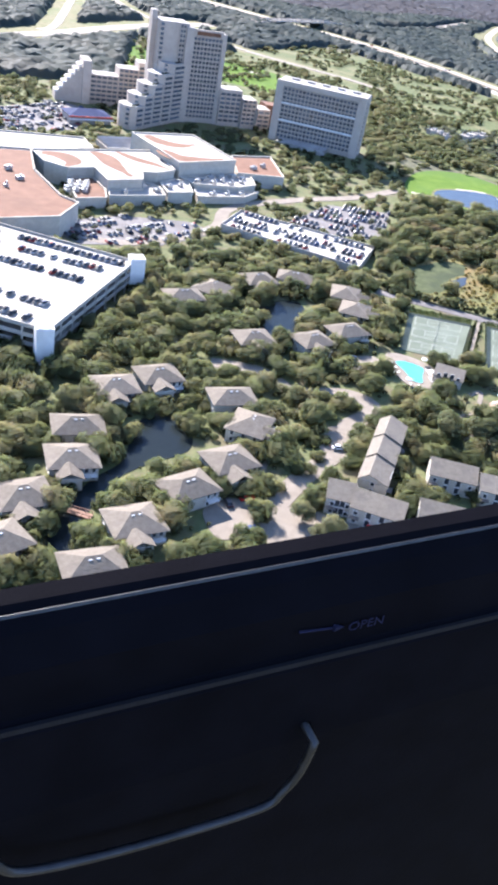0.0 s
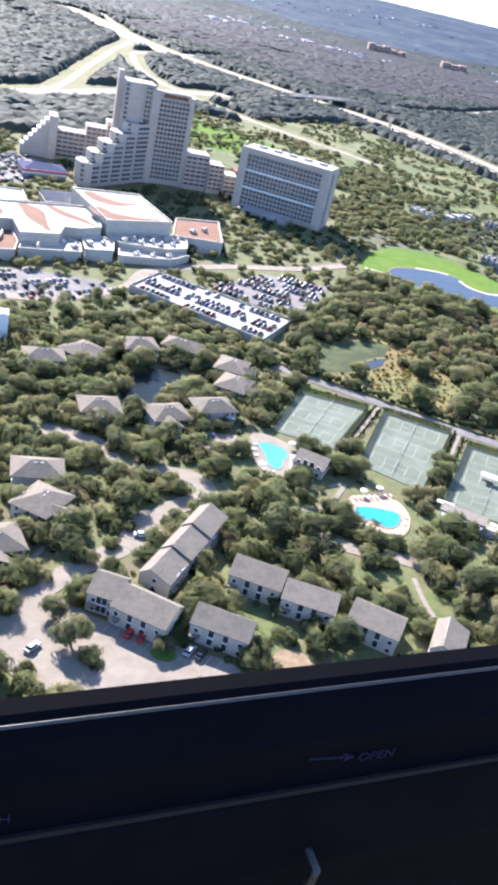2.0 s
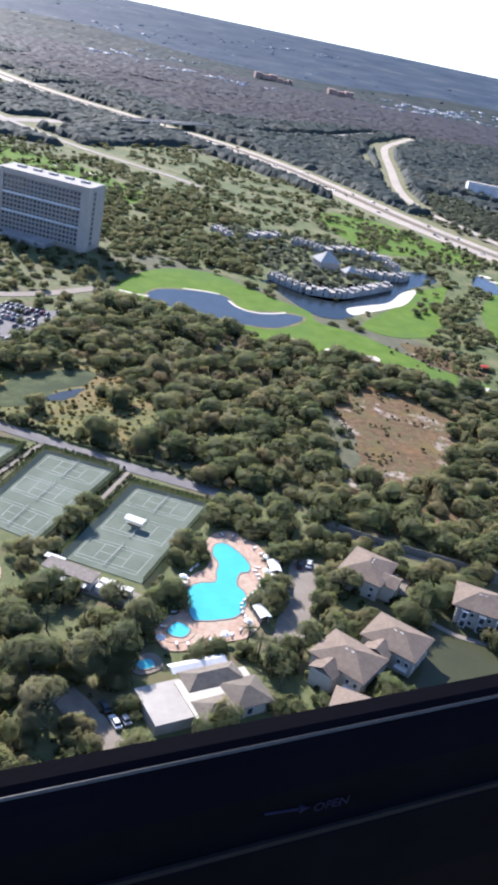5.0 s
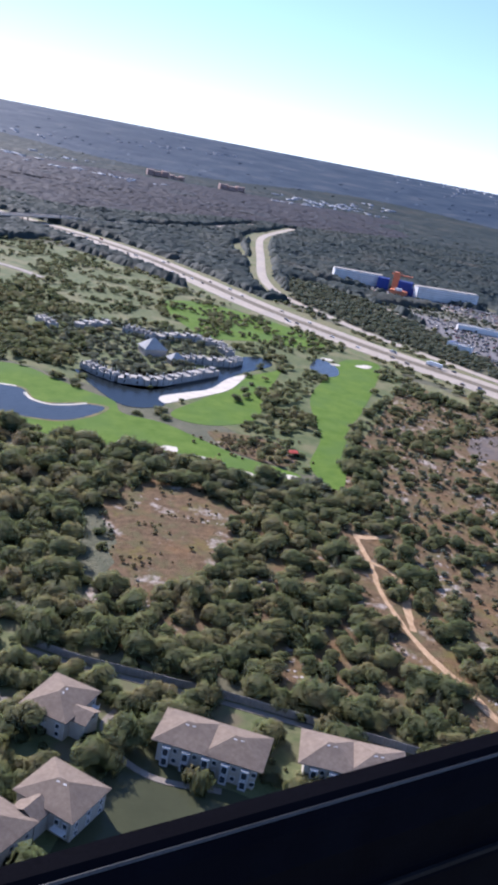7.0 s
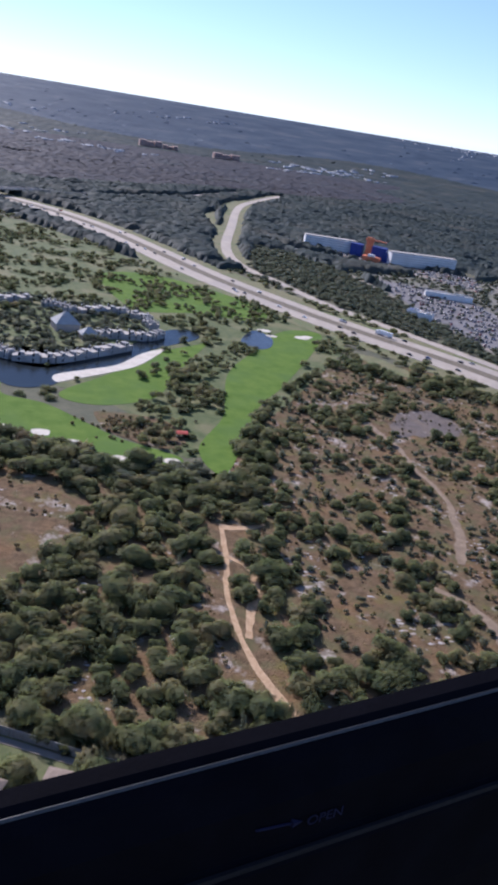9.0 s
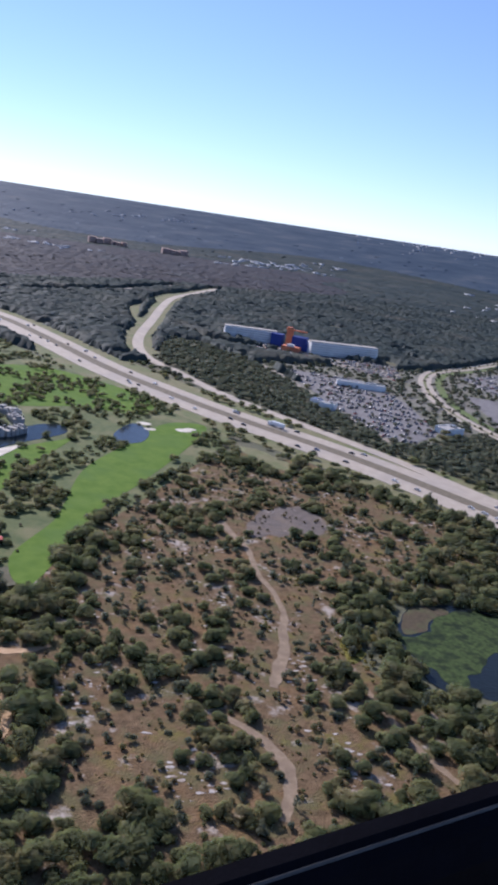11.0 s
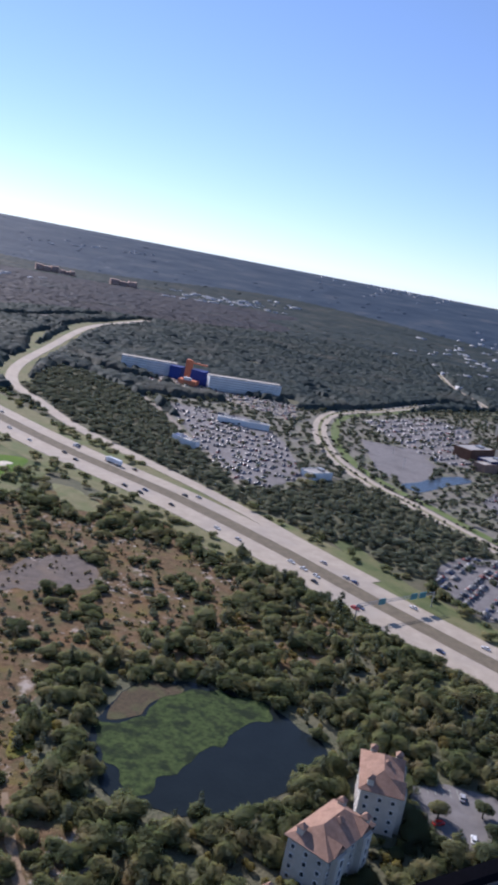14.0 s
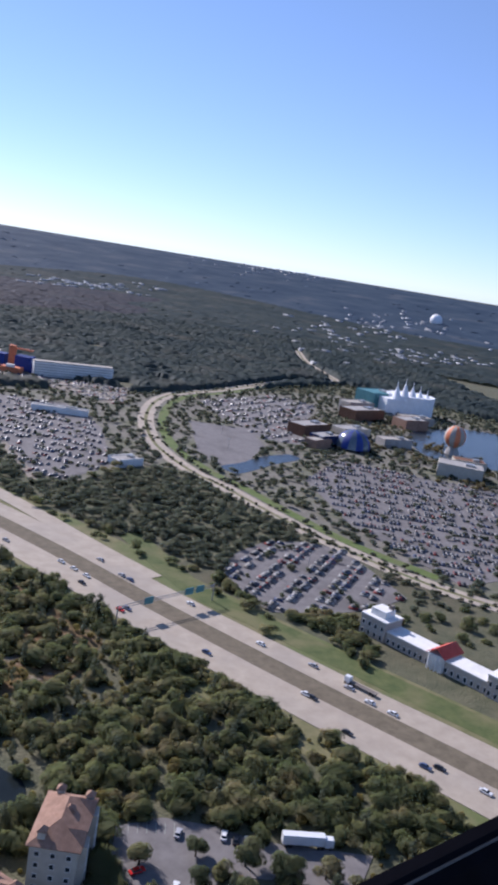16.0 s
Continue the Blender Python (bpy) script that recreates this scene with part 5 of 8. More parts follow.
def condo(x, y, turn, L, W, wall, label):
    """Four storeys under pink tiled hips, with corner turrets, dormers and chimneys."""
    v = holder("condo_block", x, y, 0, turn, label, "apartment house", "tile-roofed condos")
    block(v, L, W, wall, M_STUCCO, z=-0.2)
    bm = bmesh.new()
    hip(bm, L, W, wall - 0.25, 4.2, 0.9)
    part("roof", bm, M_TILE, v)
    for s in (-0.3, 0.3):
        bm = bmesh.new()
        gable(bm, W * 0.62, 5.0, wall - 0.2, 2.7, over=0.5)
        bmesh.ops.rotate(bm, verts=bm.verts, cent=(0, 0, 0), matrix=Matrix.Rotation(math.pi / 2, 3, "Z"))
        bmesh.ops.translate(bm, verts=bm.verts, vec=(s * L, -W * 0.24, 0))
        part("cross_roof", bm, M_TILE, v)
        block(v, 4.4, 2.0, wall - 0.2, M_STUCCO, x=s * L, y=-W / 2 - 0.8, z=-0.2, name="bay")
        for f in range(4):
            put("window", TALL_WINDOW, v, s * L, -W / 2 - 1.83, 0.5 + (wall - 1) / 4 * f)
    for sx, sy in ((-0.42, 0.3), (0.05, -0.1), (0.42, 0.25), (0.38, -0.42)):
        bm = bmesh.new()
        box(bm, sx * L, sy * W, wall + 0.4, 1.9, 1.9, 2.6)
        part("turret", bm, M_STUCCO, v)
        bm = bmesh.new()
        hip(bm, 1.9, 1.9, wall + 2.95, 1.3, 0.35, x=sx * L, y=sy * W, thick=0.12)
        part("turret_roof", bm, M_TILE, v)
    for f in range(4):
        z = 0.8 + (wall - 1) / 4 * f
        for k in range(6):
            xx = -L / 2 + 1.8 + k * (L - 3.6) / 5
            if min(abs(xx - 0.3 * L), abs(xx + 0.3 * L)) > 2.6:
                put("window", WINDOW, v, xx, -W / 2 - 0.03, z)
            put("window", WINDOW, v, xx, W / 2 + 0.03, z, 180)
        for k in range(3):
            put("window", WINDOW, v, L / 2 + 0.03, -W / 2 + 2 + k * (W - 4) / 2, z, 90)
            put("window", WINDOW, v, -L / 2 - 0.03, -W / 2 + 2 + k * (W - 4) / 2, z, -90)
    hollow(x, y, L, W + 3, turn)


condo(611, 431.5, 72, 21, 12, 13.5, "cream condo block under a pink tiled roof with turrets")
condo(588, 404, 43, 23, 12.5, 13.0, "cream condo block under a pink tiled hip roof at the pond")
condo(560, 372, 30, 20, 12, 11.5, "cream condo block under a pink tiled roof at the wood edge")
condo(640, 388, 14, 24, 12.5, 10.5, "cream condo block with sunlit turrets and pink tiles")


# ---------------------------------------------------------------- tennis, pools and clubhouse
def court_block(corners, label):
    """Three clay courts side by side, lines, nets, windscreen fence and hedge."""
    a, b, c, d = [Vector((*p, 0)) for p in corners]       # far left, far right, near right, near left
    thing = holder("tennis_courts", 0, 0, 0, 0, label, "tennis court", "tennis court blocks")
    keep_clear([p[:2] for p in corners], 6.0)

    def at(u, v, z):
        p = d.lerp(c, u).lerp(a.lerp(b, u), v)
        return (p.x, p.y, z)

    bm = bmesh.new()
    prism(bm, [at(u, v, 0)[:2] for u, v in ((0, 0), (1, 0), (1, 1), (0, 1))], 0.0, 0.25)
    part("surface", bm, M_COURT, thing)
    wide, long = (c - d).length, (a - d).length

    def stroke(bm, u0, v0, u1, v1, w=0.16):
        p, q = Vector(at(u0, v0, 0)), Vector(at(u1, v1, 0))
        band(bm, [p, q], w / 2, -w / 2, 0.275, 0.03)

    for k in range(3):
        bm = bmesh.new()
        v0, v1 = k / 3 + 0.055, (k + 1) / 3 - 0.055
        u0, u1 = 0.13, 0.87
        for v in (v0, v0 + 0.03, v1 - 0.03, v1):
            stroke(bm, u0, v, u1, v)
        for u in (u0, u1):
            stroke(bm, u, v0, u, v1)
        for u in (0.33, 0.67):
            stroke(bm, u, v0 + 0.03, u, v1 - 0.03)
        stroke(bm, 0.33, (v0 + v1) / 2, 0.67, (v0 + v1) / 2)
        part("court_lines", bm, M_LINE, thing)
        bm = bmesh.new()
        p, q = Vector(at(0.5, v0 - 0.015, 0.25)), Vector(at(0.5, v1 + 0.015, 0.25))
        for zz, tall in ((0.92, 0.07), (0.66, 0.03), (0.42, 0.03), (0.18, 0.03)):
            band(bm, [p, q], 0.02, -0.02, zz, tall)
        tube(bm, p, p + Vector((0, 0, 1.1)), 0.06), tube(bm, q, q + Vector((0, 0, 1.1)), 0.06)
        part("net", bm, M_GREYWALL, thing)
    for e, (p, q) in enumerate(((at(0, 0, 0), at(0, 1, 0)), (at(0, 1, 0), at(1, 1, 0)), (at(1, 1, 0), at(1, 0, 0)))):
        p, q = Vector(p), Vector(q)
        bm = bmesh.new()
        band(bm, [p, q], 0.06, -0.06, 2.6, 2.5)
        part("windscreen", bm, M_HEDGE, thing, "dark green windscreen fence")
        n = int((q - p).length / 5)
        for k in range(n + 1):
            s = p.lerp(q, k / n)
            bm = bmesh.new()
            tube(bm, s, s + Vector((0, 0, 3.1)), 0.06, sides=5)
            part("fence_post", bm, M_STEEL, thing)
    return thing


court_block([(109, 359.5), (137, 355.5), (121.5, 314.5), (97.5, 319)], "three green clay tennis courts inside a dark fence")
court_block([(144, 356.5), (171.5, 349.5), (152.5, 296.5), (130, 307)], "three green clay tennis courts beside a hedge walk")
court_block([(177, 341.5), (204.5, 335), (185, 283.5), (159.5, 291.5)], "three grey-green clay tennis courts with a small shelter")


def hedge(points, w, h, label):
    line = curve(points, False, 8)
    fine = []
    for p, q in zip(line, line[1:]):
        n = max(1, int((q - p).length / 1.2))
        fine += [p.lerp(q, k / n) for k in range(n)]
    spots = [(p.x + rng.normal() * 0.15, p.y + rng.normal() * 0.15, -0.3, w * rng.uniform(0.5, 0.75), h / w * rng.uniform(0.9, 1.3)) for p in fine]
    v, t, s, m = planted(spots, SHRUB_KIND)
    tagged(new("hedge", arrays_mesh("hedge", v, t, M_HEDGE, s, m)), label, "hedge")


for pts in ([(140.5, 360), (131, 334), (123, 313)], [(143, 358.5), (133, 332), (126, 308)], [(173.5, 351), (163, 320), (154, 295)], [(176, 346), (166, 316), (157, 292)], [(107, 361), (95, 319)], [(109, 363), (138, 358.5)], [(144, 359.5), (172, 352.5)], [(177, 344.5), (205, 338)]):
    hedge(pts, 1.6, 1.7, "clipped dark hedge along the tennis courts")
hedge([(98, 385), (139, 371), (174, 359.5), (209, 350)], 3.0, 3.4, "tall dark hedge behind the lane at the courts")
ribbon("court_walk", [(142, 359.5), (132, 333), (124, 310)], 1.6, 0.28, M_DRIVE, "pale walk between the courts", "path", clear=0)
ribbon("court_walk", [(175, 349), (164.5, 318), (155.5, 293)], 1.6, 0.28, M_DRIVE, "pale walk between the courts", "path", clear=0)


def shelter(x, y, turn, L, W, h, label, roof):
    v = holder("shelter", x, y, 0, turn, label, "shelter")
    for sx in (-1, 1):
        for sy in (-1, 1):
            bm = bmesh.new()
            tube(bm, (sx * L * 0.42, sy * W * 0.4, 0), (sx * L * 0.42, sy * W * 0.4, h), 0.09)
            part("post", bm, M_WHITE, v)
    bm = bmesh.new()
    gable(bm, L, W, h, W * 0.16, over=0.2)
    part("roof", bm, roof, v)
    bm = bmesh.new()
    box(bm, 0, 0, 0.3, L * 0.7, 0.5, 0.5)
    part("bench", bm, M_TIMBER, v)


shelter(180, 314, -20, 6, 3, 2.6, "small white shelter on the tennis courts", M_WHITE)
shelter(358, 531, 10, 6, 4, 2.4, "small hut with a red roof on the golf course", M_REDROOF)
shelter(192.5, 281, 20, 5, 5, 2.6, "small green-roofed kiosk by the pool", M_HEDGE)


for x, y, turn in ((224.5, 299, 100), (224, 291, 100), (222.5, 283, 105), (219.5, 275, 112)):
    shelter(x, y, turn, 5.5, 3.2, 2.5, "cream canvas cabana on the pool deck", M_WHITE)


def clubhouse():
    v = holder("tennis_clubhouse", 170, 279.5, 0, -20, "low tennis clubhouse with a dark roof and white awnings", "building")
    block(v, 15, 5, 3.0, M_WHITE, x=-6)
    bm = bmesh.new()
    box(bm, -6, 0, 3.0, 16, 6, 0.35)
    part("flat_roof", bm, M_TIMBER, v)
    for y, x in ((-4.2, -6), (3.6, -13)):
        bm = bmesh.new()
        got = box(bm, x, y, 2.6, 14 if y < 0 else 6, 2.2, 0.12)
        part("awning", bm, M_WHITE, v)
    for k in range(6):
        put("window", WINDOW, v, -12 + k * 2.4, -2.53, 0.8)
    for k in range(8):
        bm = bmesh.new()
        box(bm, 4 + (k % 4) * 2.6, -1.5 + (k // 4) * 2.8, 0.35, 1.9, 1.9, 2.1 + 0.3 * (k % 3))
        part("sun_blind", bm, M_WHITE, v)
    bm = bmesh.new()
    box(bm, 3, 0, 0.05, 24, 8, 0.3)
    part("terrace", bm, M_DRIVE, v)
    hollow(172, 279, 30, 10, -20)


clubhouse()


def pool(name, deck, basin, label, deck_label, material=None, deck_material=None, lift=0.0):
    patch("pool_deck", deck, 0.3 + lift, deck_material or M_PAVER, deck_label, "pool deck", margin=2.5)
    thing = patch(name, basin, 0.40 + lift, material or M_POOL, label, "pool")
    line = curve(basin, True)
    rim = bmesh.new()
    band(rim, line + line[:1], 0.22, -0.22, 0.46 + lift, 0.15)
    part("coping", rim, M_DRIVE, thing)
    return thing


pool("swimming_pool", [(205, 315), (210, 319), (217, 317), (223, 308), (223, 300), (219.5, 287), (220.5, 276), (216, 266), (209, 262), (200, 257), (193, 256), (190, 262), (190, 269), (196, 272), (195, 282), (199, 291), (204, 297), (203, 307)], [(206.1, 309.5), (209.7, 311.2), (214.2, 306.8), (217.2, 301.1), (216.7, 297), (214, 295.5), (213, 289.6), (215.3, 285.9), (215.5, 280.4), (212.7, 274), (207.8, 271.4), (203, 269.9), (199.8, 270.4), (198, 279.2), (198.8, 284.9), (201.9, 287.9), (206.3, 289.5), (206.6, 294.5), (207.2, 299.5), (205.4, 304)], "large turquoise lagoon pool", "salmon paved pool deck with sun loungers")
pool("whirlpool", [(191, 262), (195, 269.5), (201, 266), (199, 260.5), (194, 259)], [(193.2, 264), (196, 268), (199.5, 265.5), (198, 261.8), (194.6, 261.6)], "small round turquoise whirlpool", "salmon paving round a whirlpool", lift=0.10)
pool("swimming_pool", [(125, 281), (132, 285.5), (141, 287), (145.8, 278), (143, 266), (136, 264.5), (127, 267)], [(127, 276), (134, 278.5), (142, 277.5), (141, 270.5), (137, 267.5), (133, 270), (128, 270)], "teal resort pool partly in shade", "pink-brown paved pool terrace", M_POOLTEAL)
pool("swimming_pool", [(90, 312), (98, 314), (108, 306), (106, 290), (98, 286), (92, 294)], [(93, 306.5), (98, 308), (104, 304), (102.5, 297), (101, 291), (97, 292.5), (95.5, 299)], "turquoise resort pool with a curved edge", "pale paved pool terrace", None, M_DRIVE)
pool("plunge_pool", [(184, 250), (190, 254), (193, 249), (187, 245)], [(186, 249.5), (189.5, 251.5), (191, 248.8), (187.6, 246.8)], "tiny turquoise plunge pool", "pale paving beside the pavilion", None, M_DRIVE)


def pavilion():
    v = holder("pool_pavilion", 203, 239, 0, 27, "low pool pavilion with brown hips and a white terrace", "building")
    block(v, 20, 13, 3.6, M_STUCCO, x=4, y=-2)
    for x, y, L, W in ((4, 3.5, 15, 6.5), (10, -4, 10, 9), (0, -7, 9, 7)):
        bm = bmesh.new()
        hip(bm, L, W, 3.45, 2.2, 0.5, x=x, y=y)
        part("roof", bm, M_SHINGLE, v)
    bm = bmesh.new()
    box(bm, -10, -1, 0, 12, 13, 3.3)
    part("flat_wing", bm, M_ROOFWHITE, v)
    bm = bmesh.new()
    gable(bm, 15, 3.0, 3.0, 0.7)
    bmesh.ops.translate(bm, verts=bm.verts, vec=(3, 9.2, 0))
    part("awning", bm, M_WHITE, v, "white striped awning")
    for k in range(5):
        put("window", TALL_WINDOW, v, -3 + k * 3, -8.53, 0.6)
    hollow(203, 239, 34, 24, 27)


pavilion()


def sun_lounger():
    thing = new("sun_lounger")
    bm = bmesh.new()
    box(bm, 0.25, 0, 0.32, 1.4, 0.65, 0.09, 0, 0.03)
    part("mattress", bm, M_WHITE, thing)
    bm = bmesh.new()
    got = box(bm, -0.35, 0, 0, 0.75, 0.65, 0.09)
    bmesh.ops.rotate(bm, verts=bm.verts, cent=(0, 0, 0), matrix=Matrix.Rotation(radians(40), 3, "Y"))
    bmesh.ops.translate(bm, verts=bm.verts, vec=(-0.45, 0, 0.33))
    part("backrest", bm, M_WHITE, thing)
    for sx in (-0.35, 0.85):
        for sy in (-0.27, 0.27):
            bm = bmesh.new()
            box(bm, sx, sy, 0, 0.06, 0.06, 0.33)
            part("leg", bm, M_TIMBER, thing)
    return thing


LOUNGER = tagged(sun_lounger(), "white cushioned sun lounger on the pool deck", "sun lounger", "loungers round the pools")
LOUNGER.matrix_basis = pose(219.5, 300, 0.3, 0, 0, 10)
for k in range(16):
    copy_thing(LOUNGER, pose(218.5 + 2.2 * math.sin(k * 0.5) - k * 0.25, 298 - k * 2.0, 0.3, 0, 0, 10 + 6 * k))
for k in range(9):
    copy_thing(LOUNGER, pose(194.8 + 0.35 * k, 272 + k * 2.1, 0.3, 0, 0, 200 - 5 * k))
for k in range(8):
    copy_thing(LOUNGER, pose(127 + k * 1.9, 282 + 0.9 * k, 0.3, 0, 0, 120))
for k in range(6):
    copy_thing(LOUNGER, pose(105.2, 293 + k * 1.8, 0.3, 0, 0, 5))


def parasol():
    thing = new("parasol")
    bm = bmesh.new()
    tube(bm, (0, 0, 0), (0, 0, 2.4), 0.04, sides=5)
    part("pole", bm, M_WHITE, thing)
    bm = bmesh.new()
    top = bm.verts.new((0, 0, 2.75))
    ring = [bm.verts.new((1.35 * math.cos(k * math.tau / 8), 1.35 * math.sin(k * math.tau / 8), 2.15)) for k in range(8)]
    low = [bm.verts.new((1.36 * math.cos(k * math.tau / 8), 1.36 * math.sin(k * math.tau / 8), 2.0)) for k in range(8)]
    for k in range(8):
        bm.faces.new((ring[k], ring[(k + 1) % 8], top))
        bm.faces.new((low[k], low[(k + 1) % 8], ring[(k + 1) % 8], ring[k]))
    part("canopy", bm, M_WHITE, thing)
    return thing


for x, y, a in ((199, 293.5, 250), (200.5, 296, 240), (202, 299.5, 220), (202.5, 303, 200), (191.5, 270, 160), (192, 265, 170), (196, 258.5, 100), (199, 259, 95), (202, 260, 90), (205, 262, 85), (208, 264, 80), (211, 265.5, 70), (213.5, 268, 60), (216, 272, 45), (221.5, 305, 20), (221, 308, 30), (219, 311, 40), (216, 314.5, 60), (212, 316, 90), (208.5, 316, 110), (96, 288.5, 100), (99, 288, 90), (92, 297, 170), (91.5, 301, 175), (91.5, 305, 180), (130, 267, 260), (134, 266, 265), (139, 266, 275), (143, 272, 330), (144, 276, 340)):
    copy_thing(LOUNGER, pose(x, y, 0.3, 0, 0, a))
PARASOL = tagged(parasol(), "open white parasol on the pool deck", "parasol", "parasols round the pools")
PARASOL.matrix_basis = pose(222, 296, 0.3)
for x, y in ((220.5, 288), (219, 280), (215.5, 270), (209, 263), (193.5, 276), (196.5, 287), (130, 285), (136, 289), (106, 298), (105, 308), (95, 289), (222.5, 304), (206, 258.5), (191.5, 258)):
    copy_thing(PARASOL, pose(x, y, 0.3))


def long_fence(points, h, label):
    line = curve(points, False, 8)
    thing = holder("wood_fence", 0, 0, 0, 0, label, "fence")
    bm = bmesh.new()
    band(bm, line, 0.06, -0.06, h, h - 0.1)
    part("panel", bm, M_FENCE, thing)
    for p in line:
        bm = bmesh.new()
        box(bm, p.x, p.y, 0, 0.16, 0.16, h + 0.15)
        part("post", bm, M_TIMBER, thing)
    for k in range(len(line) - 1):
        keep_clear([(line[k].x - 2, line[k].y - 6), (line[k + 1].x + 2, line[k + 1].y - 6), (line[k + 1].x + 2, line[k + 1].y + 4), (line[k].x - 2, line[k].y + 4)])


long_fence([(244, 333), (258, 326.5), (277, 321), (301, 314), (329, 304), (354, 295)], 2.7, "long grey timber fence between villas and wood")
ribbon("fence_lane", [(240, 332), (258, 324.5), (277, 319), (301, 312), (329, 302)], 2.2, 0.18, M_DRIVE, "pale lane along a fence", "path", clear=1)
town_house(112, 296, -20, 11, 9, 3.6, "low brown-roofed pool house among palms", M_STUCCO)


def footbridge():
    v = holder("footbridge", -16, 188.2, 0.1, -16, "small reddish timber footbridge over the creek", "bridge")
    for k in range(14):
        bm = bmesh.new()
        box(bm, -4.2 + 0.64 * k, 0, 0.35, 0.58, 2.2, 0.12)
        part("plank", bm, M_TILE, v)
    for s in (-1.1, 1.1):
        bm = bmesh.new()
        box(bm, 0, s, 1.3, 9, 0.12, 0.12)
        box(bm, 0, s, 0.2, 9, 0.18, 0.25)
        part("rail", bm, M_TILE, v)
        for k in range(5):
            bm = bmesh.new()
            box(bm, -4.2 + 2.1 * k, s, 0, 0.14, 0.14, 1.4)
            part("post", bm, M_TILE, v)


footbridge()


def dock():
    v = holder("timber_dock", 573, 420, 0.0, 40, "grey timber dock at the lily pond", "dock")
    for k in range(18):
        bm = bmesh.new()
        box(bm, -6.8 + 0.8 * k, 0, 0.7, 0.74, 2.6, 0.12)
        part("plank", bm, M_TIMBER, v)
    for k in range(4):
        for s in (-1.2, 1.2):
            bm = bmesh.new()
            tube(bm, (-6.5 + 4.3 * k, s, -0.2), (-6.5 + 4.3 * k, s, 1.5), 0.12)
            part("pile", bm, M_TIMBER, v)


dock()


# ---------------------------------------------------------------- hotels, halls and decks
def plan_frame(x, y, turn):
    return pose(x, y, 0, 0, 0, turn)


def bay_mesh(w, h):
    """One hotel room's opening: dark glass set back between a sill and a side fin."""
    bm = bmesh.new()
    box(bm, -0.1, 0.0, 0.45, w * 0.66, 0.1, h * 0.58)
    for f in bm.faces:
        f.material_index = 0
    n = len(bm.faces)
    box(bm, 0, -0.3, -0.2, w * 0.98, 0.7, 0.6)
    box(bm, w * 0.44, -0.2, 0.4, 0.42, 0.5, h * 0.72)
    bm.faces.ensure_lookup_table()
    for f in bm.faces[n:]:
        f.material_index = 1
    return mesh_of("room_bay", bm, (M_BLUEGLASS, M_HOTEL))


def facade(thing, mesh, L, y, z0, z1, cols, floors, x=0.0, turn=0):
    for j in range(floors):
        for i in range(cols):
            put("room_bay", mesh, thing, x + (-L / 2 + (i + 0.5) * L / cols) * (1 if turn == 0 else math.cos(radians(turn))), y + (0 if turn == 0 else (-L / 2 + (i + 0.5) * L / cols) * math.sin(radians(turn))), z0 + j * (z1 - z0) / floors, turn)


def slab_hotel():
    L, W, h = 64, 23, 40
    v = holder("slab_hotel", 94, 646, 0, -17.0, "broad grey-brown slab hotel with a grid of dark rooms", "hotel")
    block(v, L, W - 1.2, h, M_HOTEL, y=0.6)
    for s in (-1, 1):
        block(v, 5.5, 2.0, h + 1.0, M_HOTEL, x=s * (L / 2 - 2.75), y=-W / 2 + 0.2, name="end_wall")
    block(v, L - 11, 1.6, 3.5, M_HOTEL, y=-W / 2 + 0.3, z=h - 2.6, name="crown_wall")
    bm = bmesh.new()
    box(bm, 0, 0.6, h, L - 1, W - 3, 0.4)
    part("roof", bm, M_FLAT, v)
    for k in range(5):
        block(v, 5, 4, 1.1, M_FLAT, x=-22 + 11 * k, y=3, z=h + 0.4, name="plant_box")
    m = bay_mesh((L - 11) / 20, 2.9)
    facade(v, m, L - 11, -W / 2 + 0.1, 3.2, 37.2, 20, 12)
    for z in (14.5, 26.0):
        block(v, L - 11, 1.3, 1.1, M_WHITE, y=-W / 2 - 0.4, z=z, name="string_course")
    m2 = bay_mesh(3.4, 2.9)
    for j in range(11):
        put("room_bay", m2, v, L / 2 + 0.1, -4, 4 + j * 3.1, 90)
    block(v, L * 0.55, 14, 3.4, M_FLAT, x=-6, y=-W / 2 - 6, name="entrance_hall")
    hollow(94, 646, L + 4, W + 18, -17)


slab_hotel()


def strip_storeys(thing, p, q, z0, floors, rise, out=0.0, glass=None, pitch=0.0):
    """Storeys of balconies along a wall from p to q: per storey a dark recess, a parapet and, at a pitch, side fins."""
    a, b = Vector((*p, 0)), Vector((*q, 0))
    d = b - a
    n = Vector((d.y, -d.x, 0)).normalized()
    c, turn = (a + b) / 2, math.degrees(math.atan2(d.y, d.x))
    for j in range(floors):
        bm = bmesh.new()
        g = c + n * (0.06 + out)
        box(bm, g.x, g.y, z0 + rise * j + 1.15, d.length - 0.8, 0.12, rise - 1.3, turn)
        part("glazing", bm, glass or M_BLUEGLASS, thing)
        bm = bmesh.new()
        g = c + n * (0.55 + out)
        box(bm, g.x, g.y, z0 + rise * j, d.length - 0.2, 1.1, 1.1, turn)
        part("balcony", bm, M_HOTEL, thing)
    if pitch:
        m = int(d.length / pitch)
        for k in range(m + 1):
            g = a.lerp(b, k / m) + n * (0.5 + out)
            bm = bmesh.new()
            box(bm, g.x, g.y, z0, 0.45, 1.2, rise * floors, turn)
            part("fin", bm, M_HOTEL, thing)


